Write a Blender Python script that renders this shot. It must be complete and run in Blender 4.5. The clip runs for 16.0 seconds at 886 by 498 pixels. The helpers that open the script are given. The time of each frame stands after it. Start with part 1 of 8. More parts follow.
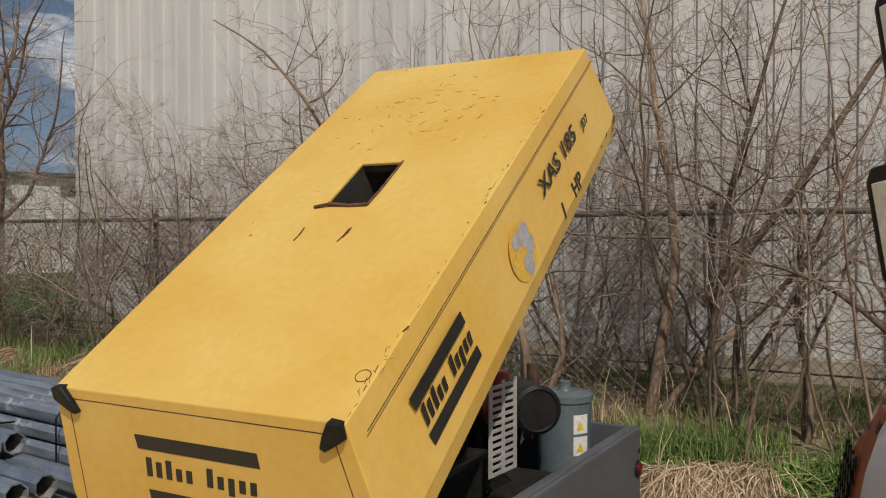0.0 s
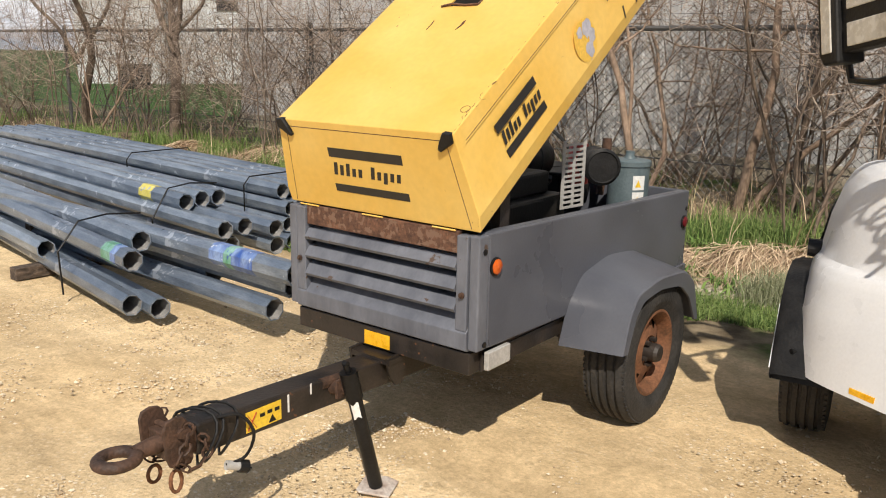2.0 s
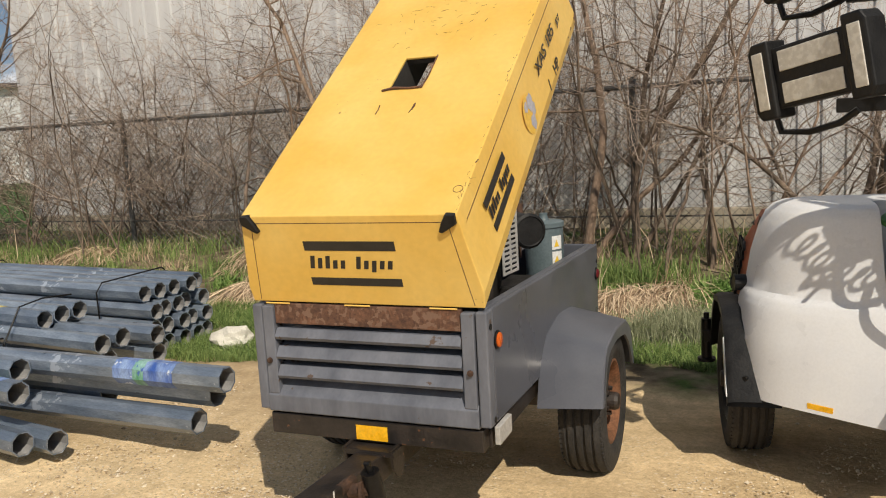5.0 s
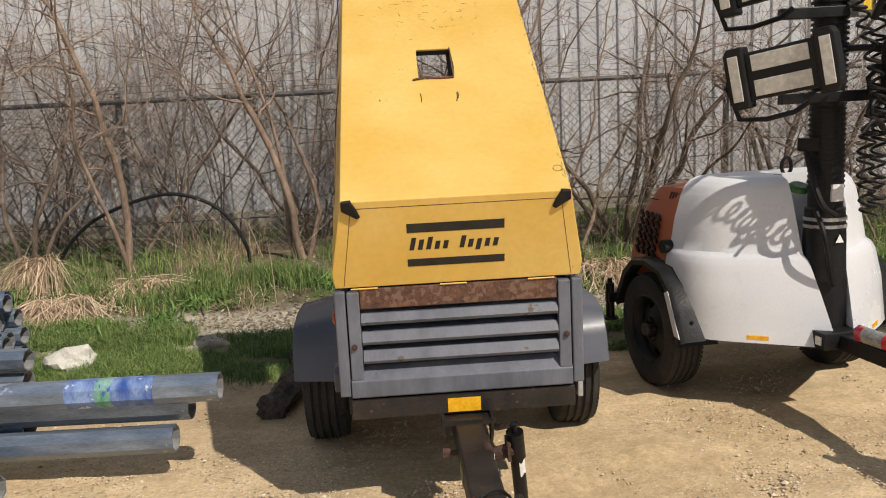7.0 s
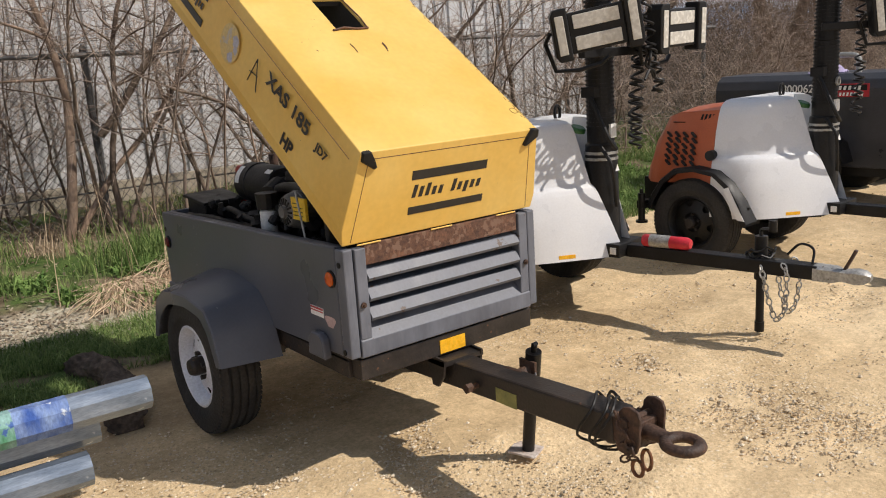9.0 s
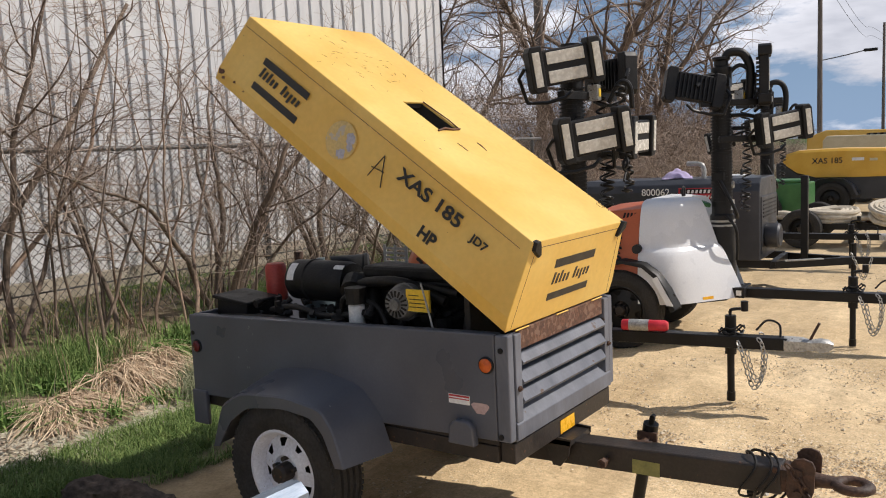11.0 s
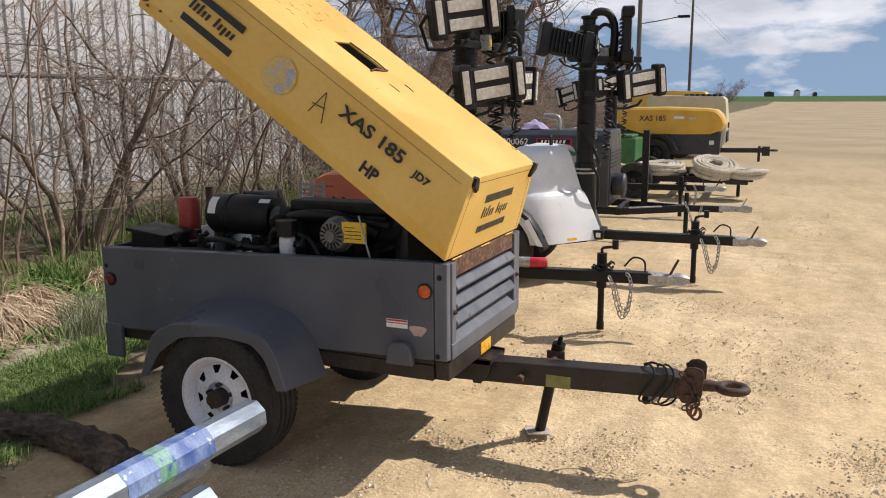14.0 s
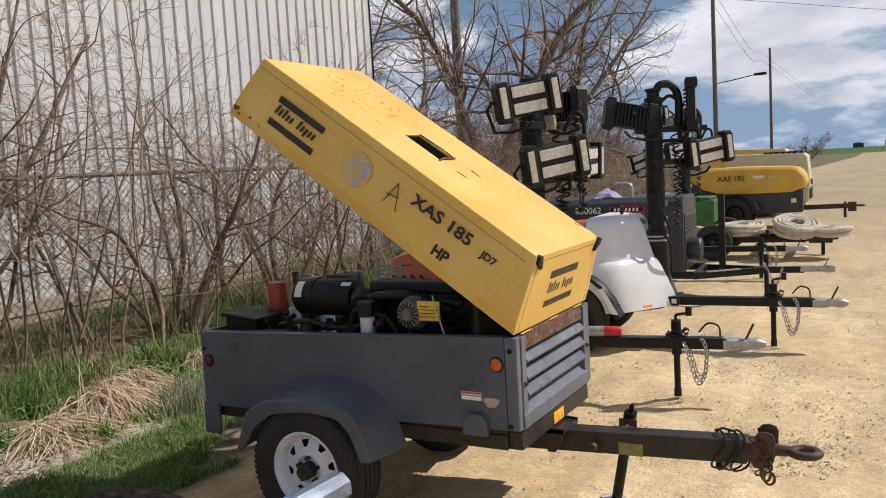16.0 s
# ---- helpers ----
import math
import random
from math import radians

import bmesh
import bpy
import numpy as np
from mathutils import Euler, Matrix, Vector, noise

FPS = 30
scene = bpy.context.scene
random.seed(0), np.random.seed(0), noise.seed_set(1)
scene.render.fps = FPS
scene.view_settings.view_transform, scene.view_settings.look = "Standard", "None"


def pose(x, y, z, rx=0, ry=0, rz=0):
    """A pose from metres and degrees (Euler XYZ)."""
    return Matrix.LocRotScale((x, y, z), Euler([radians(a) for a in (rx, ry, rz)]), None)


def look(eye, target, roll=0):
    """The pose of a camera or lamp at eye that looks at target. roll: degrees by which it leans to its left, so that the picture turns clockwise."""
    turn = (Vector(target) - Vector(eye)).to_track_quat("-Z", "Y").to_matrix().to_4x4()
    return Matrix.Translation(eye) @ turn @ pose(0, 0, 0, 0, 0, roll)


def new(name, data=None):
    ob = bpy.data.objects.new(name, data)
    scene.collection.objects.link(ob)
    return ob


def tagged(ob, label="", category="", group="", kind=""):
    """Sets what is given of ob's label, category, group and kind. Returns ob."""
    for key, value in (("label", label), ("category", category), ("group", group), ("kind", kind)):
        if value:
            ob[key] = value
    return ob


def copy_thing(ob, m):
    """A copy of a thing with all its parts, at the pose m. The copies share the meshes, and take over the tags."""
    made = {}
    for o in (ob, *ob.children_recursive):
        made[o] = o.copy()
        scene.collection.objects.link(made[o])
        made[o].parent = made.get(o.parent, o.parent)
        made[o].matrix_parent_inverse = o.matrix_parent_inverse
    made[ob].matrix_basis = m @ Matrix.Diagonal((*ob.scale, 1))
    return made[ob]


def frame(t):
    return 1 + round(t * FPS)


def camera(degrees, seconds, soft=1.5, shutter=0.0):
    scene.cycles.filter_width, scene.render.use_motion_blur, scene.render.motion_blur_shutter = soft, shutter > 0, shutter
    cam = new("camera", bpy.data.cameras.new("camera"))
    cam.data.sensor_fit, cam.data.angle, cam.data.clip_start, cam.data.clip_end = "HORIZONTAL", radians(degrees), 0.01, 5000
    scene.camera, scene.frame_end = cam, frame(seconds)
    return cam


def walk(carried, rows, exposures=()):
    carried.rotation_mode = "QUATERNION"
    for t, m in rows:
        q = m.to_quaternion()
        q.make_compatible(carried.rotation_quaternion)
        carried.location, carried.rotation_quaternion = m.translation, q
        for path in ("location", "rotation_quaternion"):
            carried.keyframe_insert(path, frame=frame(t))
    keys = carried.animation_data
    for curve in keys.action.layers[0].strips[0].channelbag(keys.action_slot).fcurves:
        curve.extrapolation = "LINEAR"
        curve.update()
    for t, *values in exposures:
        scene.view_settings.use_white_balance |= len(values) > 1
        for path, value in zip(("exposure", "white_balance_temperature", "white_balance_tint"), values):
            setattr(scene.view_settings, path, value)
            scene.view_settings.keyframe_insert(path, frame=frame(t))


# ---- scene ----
cam = camera(56.7, 16.0, 1.05)
PATH = [
    (0, (1.295, -1.365, 1.628), (0.35, 0.397, 1.595), -0.0),
    (0.5, (1.493, -1.788, 1.585), (0.485, -0.065, 1.452), 0.3),
    (1, (1.702, -2.026, 1.558), (0.643, -0.347, 1.313), 1.1),
    (1.5, (1.936, -2.124, 1.538), (0.797, -0.515, 1.199), 1.3),
    (2, (1.983, -2.187, 1.514), (0.796, -0.643, 1.057), 1.2),
    (2.5, (1.979, -2.208, 1.506), (0.769, -0.69, 1.025), 0.9),
    (3, (2.015, -2.215, 1.567), (0.821, -0.638, 1.272), 0.0),
    (3.5, (2.029, -2.208, 1.611), (0.88, -0.577, 1.468), -0.3),
    (4, (1.977, -2.235, 1.598), (0.882, -0.569, 1.443), -0.6),
    (4.5, (1.73, -2.38, 1.564), (0.782, -0.632, 1.349), -2.9),
    (4.7, (1.578, -2.449, 1.561), (0.71, -0.667, 1.296), -3.3),
    (6.8, (-0.008, -2.927, 1.573), (-0.024, -0.96, 1.208), -2.4),
    (7, (-0.209, -2.991, 1.581), (-0.105, -1.022, 1.246), -2.9),
    (7.5, (-0.65, -2.898, 1.567), (-0.244, -0.974, 1.201), -3.3),
    (8, (-1.135, -2.789, 1.559), (-0.465, -0.956, 1.119), -3.8),
    (8.5, (-1.528, -2.709, 1.56), (-0.563, -1.029, 1.065), -4.2),
    (9, (-1.88, -2.456, 1.56), (-0.7, -0.904, 1.114), -3.7),
    (9.5, (-2.286, -2.268, 1.578), (-0.957, -0.814, 1.234), -3.0),
    (9.7, (-2.412, -2.192, 1.588), (-1.021, -0.789, 1.274), -2.8),
    (11.8, (-3.263, -1.249, 1.603), (-1.586, -0.189, 1.351), -2.0),
    (12, (-3.334, -1.223, 1.601), (-1.647, -0.183, 1.332), -1.5),
    (12.5, (-3.417, -1.213, 1.597), (-1.712, -0.212, 1.295), -0.7),
    (13, (-3.432, -1.227, 1.597), (-1.701, -0.281, 1.269), -0.8),
    (13.5, (-3.409, -1.26, 1.593), (-1.629, -0.423, 1.232), -0.8),
    (14, (-3.408, -1.271, 1.589), (-1.603, -0.489, 1.226), -0.3),
    (14.5, (-3.43, -1.244, 1.604), (-1.642, -0.409, 1.278), -0.5),
    (15, (-3.451, -1.226, 1.625), (-1.699, -0.299, 1.36), -1.1),
    (15.5, (-3.519, -1.279, 1.64), (-1.777, -0.323, 1.416), -2.1),
    (16, (-3.581, -1.42, 1.657), (-1.841, -0.452, 1.467), -3.3),
]
walk(cam, [(t, look(eye, target, roll)) for t, eye, target, roll in PATH],
     [(0.0, -0.70, 6500, 12), (0.5, -0.34, 6380, 13), (1.5, -0.05, 6400, 13), (2.5, 0.03, 6550, 12), (3.5, -0.31, 6620, 11), (4.5, -0.22, 6650, 11), (7.0, -0.31, 6350, 14), (8.5, -0.15, 6250, 15), (9.5, -0.20, 6250, 15), (12.0, -0.05, 6120, 15), (16.0, -0.14, 6180, 15)])

# ---- sky, sun ----
SUN = Vector((0.60, -0.77, 1.0)).normalized()
world = bpy.data.worlds.new("sky")
scene.world = world
world.use_nodes = True
wn, wl = world.node_tree.nodes, world.node_tree.links
wn.clear()
w_out = wn.new("ShaderNodeOutputWorld")
w_bg = wn.new("ShaderNodeBackground")
w_sky = wn.new("ShaderNodeTexSky")
w_sky.sky_type, w_sky.sun_disc = "NISHITA", False
w_sky.sun_elevation = math.asin(SUN.z)
w_sky.sun_rotation = math.atan2(SUN.x, SUN.y)
w_sky.dust_density, w_sky.ozone_density = 0.25, 3.0
w_co = wn.new("ShaderNodeTexCoord")
w_map = wn.new("ShaderNodeMapping")
w_map.inputs["Scale"].default_value = (1.0, 1.0, 3.3)


def sky_noise(scale, detail, rough, lift=0.0):
    t = wn.new("ShaderNodeTexNoise")
    t.inputs["Scale"].default_value, t.inputs["Detail"].default_value, t.inputs["Roughness"].default_value = scale, detail, rough
    sh = wn.new("ShaderNodeVectorMath")
    sh.operation = "ADD"
    sh.inputs[1].default_value = (0, 0, lift)
    wl.new(w_map.outputs["Vector"], sh.inputs[0])
    wl.new(sh.outputs["Vector"], t.inputs["Vector"])
    return t.outputs["Fac"]


def sky_ramp(fac, a, ca, z, cz):
    r = wn.new("ShaderNodeValToRGB")
    r.color_ramp.elements[0].position, r.color_ramp.elements[1].position = a, z
    r.color_ramp.elements[0].color, r.color_ramp.elements[1].color = ca, cz
    wl.new(fac, r.inputs["Fac"])
    return r.outputs["Color"]


wl.new(w_co.outputs["Generated"], w_map.inputs["Vector"])
cover = sky_ramp(sky_noise(4.6, 9, 0.56), 0.475, (0, 0, 0, 1), 0.56, (1, 1, 1, 1))
# grey bases, bright heads
body = sky_ramp(sky_noise(4.6, 9, 0.56, 0.12), 0.42, (27.0, 27.0, 27.0, 1), 0.66, (17.0, 17.4, 18.2, 1))
w_mix = wn.new("ShaderNodeMixRGB")
thin = wn.new("ShaderNodeMixRGB")
thin.blend_type = "MULTIPLY"
thin.inputs["Fac"].default_value = 1.0
wl.new(cover, thin.inputs["Color1"])
wl.new(thin.outputs["Color"], w_mix.inputs["Fac"])
wl.new(body, w_mix.inputs["Color2"])
w_sep = wn.new("ShaderNodeSeparateXYZ")
wl.new(w_co.outputs["Generated"], w_sep.inputs["Vector"])
wl.new(sky_ramp(w_sep.outputs["Z"], 0.25, (1, 1, 1, 1), 0.8, (0.55, 0.55, 0.55, 1)), thin.inputs["Color2"])
haze = sky_ramp(w_sep.outputs["Z"], 0.0, (0.85, 0.85, 0.85, 1), 0.30, (0.25, 0.25, 0.25, 1))
w_haze = wn.new("ShaderNodeMixRGB")
w_haze.inputs["Color2"].default_value = (8.4, 12.4, 17.6, 1)
wl.new(haze, w_haze.inputs["Fac"])
wl.new(w_sky.outputs["Color"], w_haze.inputs["Color1"])
wl.new(w_haze.outputs["Color"], w_mix.inputs["Color1"])
wl.new(w_mix.outputs["Color"], w_bg.inputs["Color"])
w_bg.inputs["Strength"].default_value = 0.037
wl.new(w_bg.outputs["Background"], w_out.inputs["Surface"])
sun = new("sun", bpy.data.lights.new("sun", "SUN"))
sun.data.energy, sun.data.angle, sun.data.color = 4.6, radians(0.55), (1.0, 0.92, 0.78)
sun.matrix_world = look(SUN * 30, (0, 0, 0))


# ---- materials ----
def surface(name, c1, c2, scale=6.0, rough=0.6, metal=0.0, bump=0.15, fine=90.0, spot=None, spot_scale=30.0, spot_at=0.68, spot_patch=2.5, grime=0.12, stretch=(1, 1, 1), spec=0.5):
    """Two tones mixed by a broad noise, darkened a little by fine grain, with spots of another tone gathered in patches."""
    m = bpy.data.materials.new(name)
    m.use_nodes = True
    n, l = m.node_tree.nodes, m.node_tree.links
    b = n["Principled BSDF"]
    co = n.new("ShaderNodeTexCoord")
    mp = n.new("ShaderNodeMapping")
    mp.inputs["Scale"].default_value = stretch
    l.new(co.outputs["Object"], mp.inputs["Vector"])
    broad = n.new("ShaderNodeTexNoise")
    broad.inputs["Scale"].default_value, broad.inputs["Detail"].default_value = scale, 6
    l.new(mp.outputs["Vector"], broad.inputs["Vector"])
    r = n.new("ShaderNodeValToRGB")
    r.color_ramp.elements[0].position, r.color_ramp.elements[1].position = 0.32, 0.68
    r.color_ramp.elements[0].color, r.color_ramp.elements[1].color = (*c1, 1), (*c2, 1)
    l.new(broad.outputs["Fac"], r.inputs["Fac"])
    grain = n.new("ShaderNodeTexNoise")
    grain.inputs["Scale"].default_value, grain.inputs["Detail"].default_value = fine, 4
    l.new(mp.outputs["Vector"], grain.inputs["Vector"])
    g = n.new("ShaderNodeMapRange")
    g.inputs["From Min"].default_value, g.inputs["From Max"].default_value = 0.3, 0.7
    g.inputs["To Min"].default_value, g.inputs["To Max"].default_value = 1 - grime, 1 + grime
    l.new(grain.outputs["Fac"], g.inputs["Value"])
    mul = n.new("ShaderNodeMixRGB")
    mul.blend_type = "MULTIPLY"
    mul.inputs["Fac"].default_value = 1
    l.new(r.outputs["Color"], mul.inputs["Color1"])
    l.new(g.outputs["Result"], mul.inputs["Color2"])
    colour = mul.outputs["Color"]
    if spot:
        sp = n.new("ShaderNodeTexNoise")
        sp.inputs["Scale"].default_value, sp.inputs["Detail"].default_value = spot_scale, 5
        l.new(co.outputs["Object"], sp.inputs["Vector"])
        pa = n.new("ShaderNodeTexNoise")
        pa.inputs["Scale"].default_value = spot_patch
        l.new(co.outputs["Object"], pa.inputs["Vector"])
        add = n.new("ShaderNodeMath")
        add.operation = "MULTIPLY_ADD"
        add.inputs[1].default_value = 0.6
        l.new(pa.outputs["Fac"], add.inputs[0])
        l.new(sp.outputs["Fac"], add.inputs[2])
        st = n.new("ShaderNodeMapRange")
        st.inputs["From Min"].default_value, st.inputs["From Max"].default_value = spot_at + 0.3, spot_at + 0.33
        l.new(add.outputs["Value"], st.inputs["Value"])
        mx = n.new("ShaderNodeMixRGB")
        mx.inputs["Color2"].default_value = (*spot, 1)
        l.new(st.outputs["Result"], mx.inputs["Fac"])
        l.new(colour, mx.inputs["Color1"])
        colour = mx.outputs["Color"]
    l.new(colour, b.inputs["Base Color"])
    ro = n.new("ShaderNodeMapRange")
    ro.inputs["From Min"].default_value, ro.inputs["From Max"].default_value = 0.3, 0.7
    ro.inputs["To Min"].default_value, ro.inputs["To Max"].default_value = max(rough - 0.1, 0.03), min(rough + 0.1, 1)
    l.new(broad.outputs["Fac"], ro.inputs["Value"])
    l.new(ro.outputs["Result"], b.inputs["Roughness"])
    b.inputs["Metallic"].default_value = metal
    b.inputs["Specular IOR Level"].default_value = spec
    if bump:
        bu = n.new("ShaderNodeBump")
        bu.inputs["Strength"].default_value, bu.inputs["Distance"].default_value = bump, 0.01
        l.new(grain.outputs["Fac"], bu.inputs["Height"])
        l.new(bu.outputs["Normal"], b.inputs["Normal"])
    return m


M_YELLOW = surface("yellow_paint", (0.735, 0.442, 0.076), (0.797, 0.545, 0.150), 2.6, 0.42, bump=0.03, fine=40, spot=(0.2, 0.09, 0.03), spot_scale=60, spot_at=0.80, grime=0.04)
M_FOAM = surface("hood_lining", (0.02, 0.019, 0.017), (0.04, 0.036, 0.033), 8, 0.9)
M_GREY = surface("grey_paint", (0.080, 0.085, 0.103), (0.114, 0.121, 0.143), 3.0, 0.35, bump=0.03, spot=(0.20, 0.20, 0.21), spot_scale=40, spot_at=0.77, grime=0.04, spec=0.36)
M_SLAT = surface("scuffed_grey_paint", (0.084, 0.091, 0.112), (0.160, 0.170, 0.200), 9.0, 0.5, bump=0.04, spot=(0.09, 0.06, 0.045), spot_scale=22, spot_at=0.70, grime=0.07, stretch=(1.0, 1.0, 0.35))
M_RUST = surface("rusty_plate", (0.07, 0.033, 0.021), (0.15, 0.072, 0.042), 20, 0.8, spot=(0.18, 0.105, 0.07), spot_scale=38, spot_at=0.60, grime=0.35)
M_CHASSIS = surface("rusty_dark_steel", (0.012, 0.0105, 0.010), (0.036, 0.027, 0.022), 10, 0.5, spot=(0.13, 0.06, 0.03), spot_scale=40, spot_at=0.7, grime=0.2)
M_HITCH = surface("brown_rusted_iron", (0.038, 0.022, 0.015), (0.10, 0.052, 0.032), 18, 0.7, grime=0.3, bump=0.4)
M_BLACK = surface("black_paint", (0.006, 0.006, 0.0065), (0.013, 0.013, 0.0135), 9, 0.42, grime=0.25, spec=0.3)
M_PLASTIC = surface("black_plastic", (0.007, 0.007, 0.0075), (0.015, 0.015, 0.0155), 12, 0.5, grime=0.2, spec=0.3)
M_RUBBER = surface("worn_rubber", (0.015, 0.0145, 0.014), (0.040, 0.037, 0.034), 9, 0.85, bump=0.4, fine=70, grime=0.3)
M_RIMWHITE = surface("white_rim_paint", (0.66, 0.68, 0.75), (0.76, 0.78, 0.84), 8, 0.4, spot=(0.3, 0.24, 0.18), spot_scale=45, spot_at=0.76)
M_RIMRUST = surface("rusted_rim", (0.10, 0.045, 0.02), (0.2, 0.085, 0.04), 15, 0.8, grime=0.3)
M_ENGINE = surface("greasy_engine_black", (0.007, 0.0065, 0.006), (0.022, 0.02, 0.018), 18, 0.55, grime=0.3, spec=0.35)
M_GUARD = surface("grey_guard_paint", (0.36, 0.35, 0.33), (0.46, 0.45, 0.43), 9, 0.55, grime=0.15)
M_TANK = surface("teal_grey_paint", (0.085, 0.12, 0.135), (0.13, 0.17, 0.185), 7, 0.45, grime=0.12)
M_REDCAN = surface("red_can_paint", (0.36, 0.04, 0.03), (0.46, 0.06, 0.04), 9, 0.45)
M_WHITE = surface("white_label", (0.74, 0.74, 0.72), (0.82, 0.82, 0.8), 12, 0.5, bump=0.02)
M_STICKER = surface("yellow_sticker", (0.78, 0.50, 0.03), (0.85, 0.58, 0.05), 12, 0.5, bump=0.02)
M_DECAL = surface("black_decal", (0.014, 0.013, 0.012), (0.026, 0.024, 0.022), 20, 0.45, bump=0.02, spot=(0.5, 0.32, 0.06), spot_scale=60, spot_at=0.80)
M_AMBER = surface("amber_lens", (0.50, 0.085, 0.008), (0.62, 0.12, 0.012), 15, 0.2, bump=0.0)
M_RED = surface("red_lens", (0.09, 0.008, 0.012), (0.14, 0.012, 0.016), 15, 0.2, bump=0.0)
M_REFLECT = surface("yellow_reflector", (0.85, 0.42, 0.01), (0.92, 0.5, 0.02), 25, 0.3, bump=0.05)
M_STEEL = surface("galvanised_steel", (0.19, 0.237, 0.295), (0.41, 0.46, 0.515), 7, 0.36, metal=0.5, bump=0.08, stretch=(0.5, 2.5, 2.5), grime=0.16, spot=(0.62, 0.66, 0.70), spot_scale=11, spot_at=0.66)
sn, sl = M_STEEL.node_tree.nodes, M_STEEL.node_tree.links
s_info, s_rng, s_mul = sn.new("ShaderNodeObjectInfo"), sn.new("ShaderNodeValToRGB"), sn.new("ShaderNodeMixRGB")
s_rng.color_ramp.elements[0].color, s_rng.color_ramp.elements[1].color = (0.62, 0.66, 0.74, 1), (1.08, 1.10, 1.14, 1)
s_mul.blend_type = "MULTIPLY"
s_mul.inputs["Fac"].default_value = 1
s_in = sn["Principled BSDF"].inputs["Base Color"]
sl.new(s_info.outputs["Random"], s_rng.inputs["Fac"])
sl.new(s_in.links[0].from_socket, s_mul.inputs["Color1"])
sl.new(s_rng.outputs["Color"], s_mul.inputs["Color2"])
sl.new(s_mul.outputs["Color"], s_in)
M_STEEL_IN = surface("pipe_inside", (0.2, 0.2, 0.2), (0.34, 0.335, 0.33), 9, 0.7, metal=0.2)
M_BLUE = surface("blue_spray_mark", (0.035, 0.09, 0.33), (0.24, 0.34, 0.56), 9, 0.45, grime=0.2, fine=60, stretch=(2.2, 1, 1), spot=(0.55, 0.60, 0.66), spot_scale=16, spot_at=0.60)
M_GREEN = surface("green_spray_mark", (0.06, 0.24, 0.12), (0.26, 0.44, 0.42), 9, 0.45, grime=0.2, fine=60, stretch=(2.2, 1, 1), spot=(0.05, 0.12, 0.36), spot_scale=14, spot_at=0.58)
M_YMARK = surface("yellow_spray_mark", (0.60, 0.52, 0.10), (0.70, 0.62, 0.18), 16, 0.5, spot=(0.36, 0.41, 0.48), spot_scale=24, spot_at=0.52)
M_TOWERWHITE = surface("white_gelcoat", (0.70, 0.71, 0.73), (0.78, 0.79, 0.8), 3, 0.3, bump=0.01, grime=0.03)
M_ORANGE = surface("orange_hood_paint", (0.42, 0.095, 0.03), (0.5, 0.12, 0.04), 4, 0.42, bump=0.02, grime=0.06)
M_LED = surface("led_lens", (0.52, 0.50, 0.45), (0.66, 0.645, 0.59), 40, 0.25, bump=0.06, fine=120, grime=0.03)
M_SILVER = surface("silver_coupler", (0.32, 0.32, 0.31), (0.50, 0.50, 0.48), 18, 0.5, metal=0.6, grime=0.25, spot=(0.15, 0.12, 0.09), spot_scale=40, spot_at=0.7)
M_CLOTHRED = surface("red_bottle_paint", (0.5, 0.02, 0.03), (0.62, 0.03, 0.05), 12, 0.35)
M_SIDING = surface("pale_metal_siding", (0.53, 0.53, 0.535), (0.64, 0.64, 0.635), 1.2, 0.55, bump=0.02, stretch=(3, 1, 0.3), grime=0.05)
M_CONCRETE = surface("footing_concrete", (0.33, 0.29, 0.22), (0.44, 0.39, 0.31), 4, 0.9, bump=0.3)
M_WIRE = surface("weathered_fence_wire", (0.09, 0.087, 0.085), (0.16, 0.155, 0.15), 5, 0.6, metal=0.4, bump=0)
M_BARK = surface("grey_brown_bark", (0.095, 0.068, 0.05), (0.255, 0.19, 0.14), 9, 0.9, bump=0.6, fine=60, stretch=(1, 1, 0.3), grime=0.3)
M_BARKRED = surface("reddish_sapling_bark", (0.17, 0.115, 0.08), (0.37, 0.265, 0.19), 9, 0.85, bump=0.4, fine=60, stretch=(1, 1, 0.3), grime=0.25)
M_THICKET = surface("brown_brush_bark", (0.10, 0.068, 0.045), (0.26, 0.18, 0.125), 2.2, 0.85, bump=0, grime=0.25)
M_LOG = surface("rotten_log", (0.042, 0.031, 0.024), (0.135, 0.10, 0.076), 7, 0.95, bump=1.0, fine=24, stretch=(2, 1, 2), grime=0.5, spot=(0.17, 0.13, 0.10), spot_scale=16, spot_at=0.68)
M_ROCK = surface("pale_limestone", (0.55, 0.52, 0.45), (0.72, 0.69, 0.6), 5, 0.9, bump=0.5, grime=0.12)
M_WOODPOLE = surface("grey_pole_wood", (0.12, 0.10, 0.085), (0.2, 0.17, 0.145), 4, 0.9, stretch=(4, 4, 0.4))
M_WELDER = surface("slate_machine_paint", (0.028, 0.031, 0.038), (0.048, 0.05, 0.058), 4, 0.36, grime=0.1)
M_SIGNRED = surface("red_sign", (0.38, 0.02, 0.03), (0.45, 0.03, 0.04), 10, 0.4, bump=0)
M_CREAM = surface("cream_paint", (0.55, 0.50, 0.34), (0.63, 0.58, 0.42), 5, 0.5)
M_OCHRE = surface("ochre_moulded_cover", (0.64, 0.36, 0.035), (0.72, 0.44, 0.06), 3, 0.4, bump=0.02, grime=0.06)
M_HOSE = surface("beige_canvas_hose", (0.46, 0.40, 0.31), (0.6, 0.54, 0.43), 14, 0.85, bump=0.3)
M_JDGREEN = surface("green_machine_paint", (0.03, 0.12, 0.035), (0.05, 0.17, 0.05), 6, 0.45)
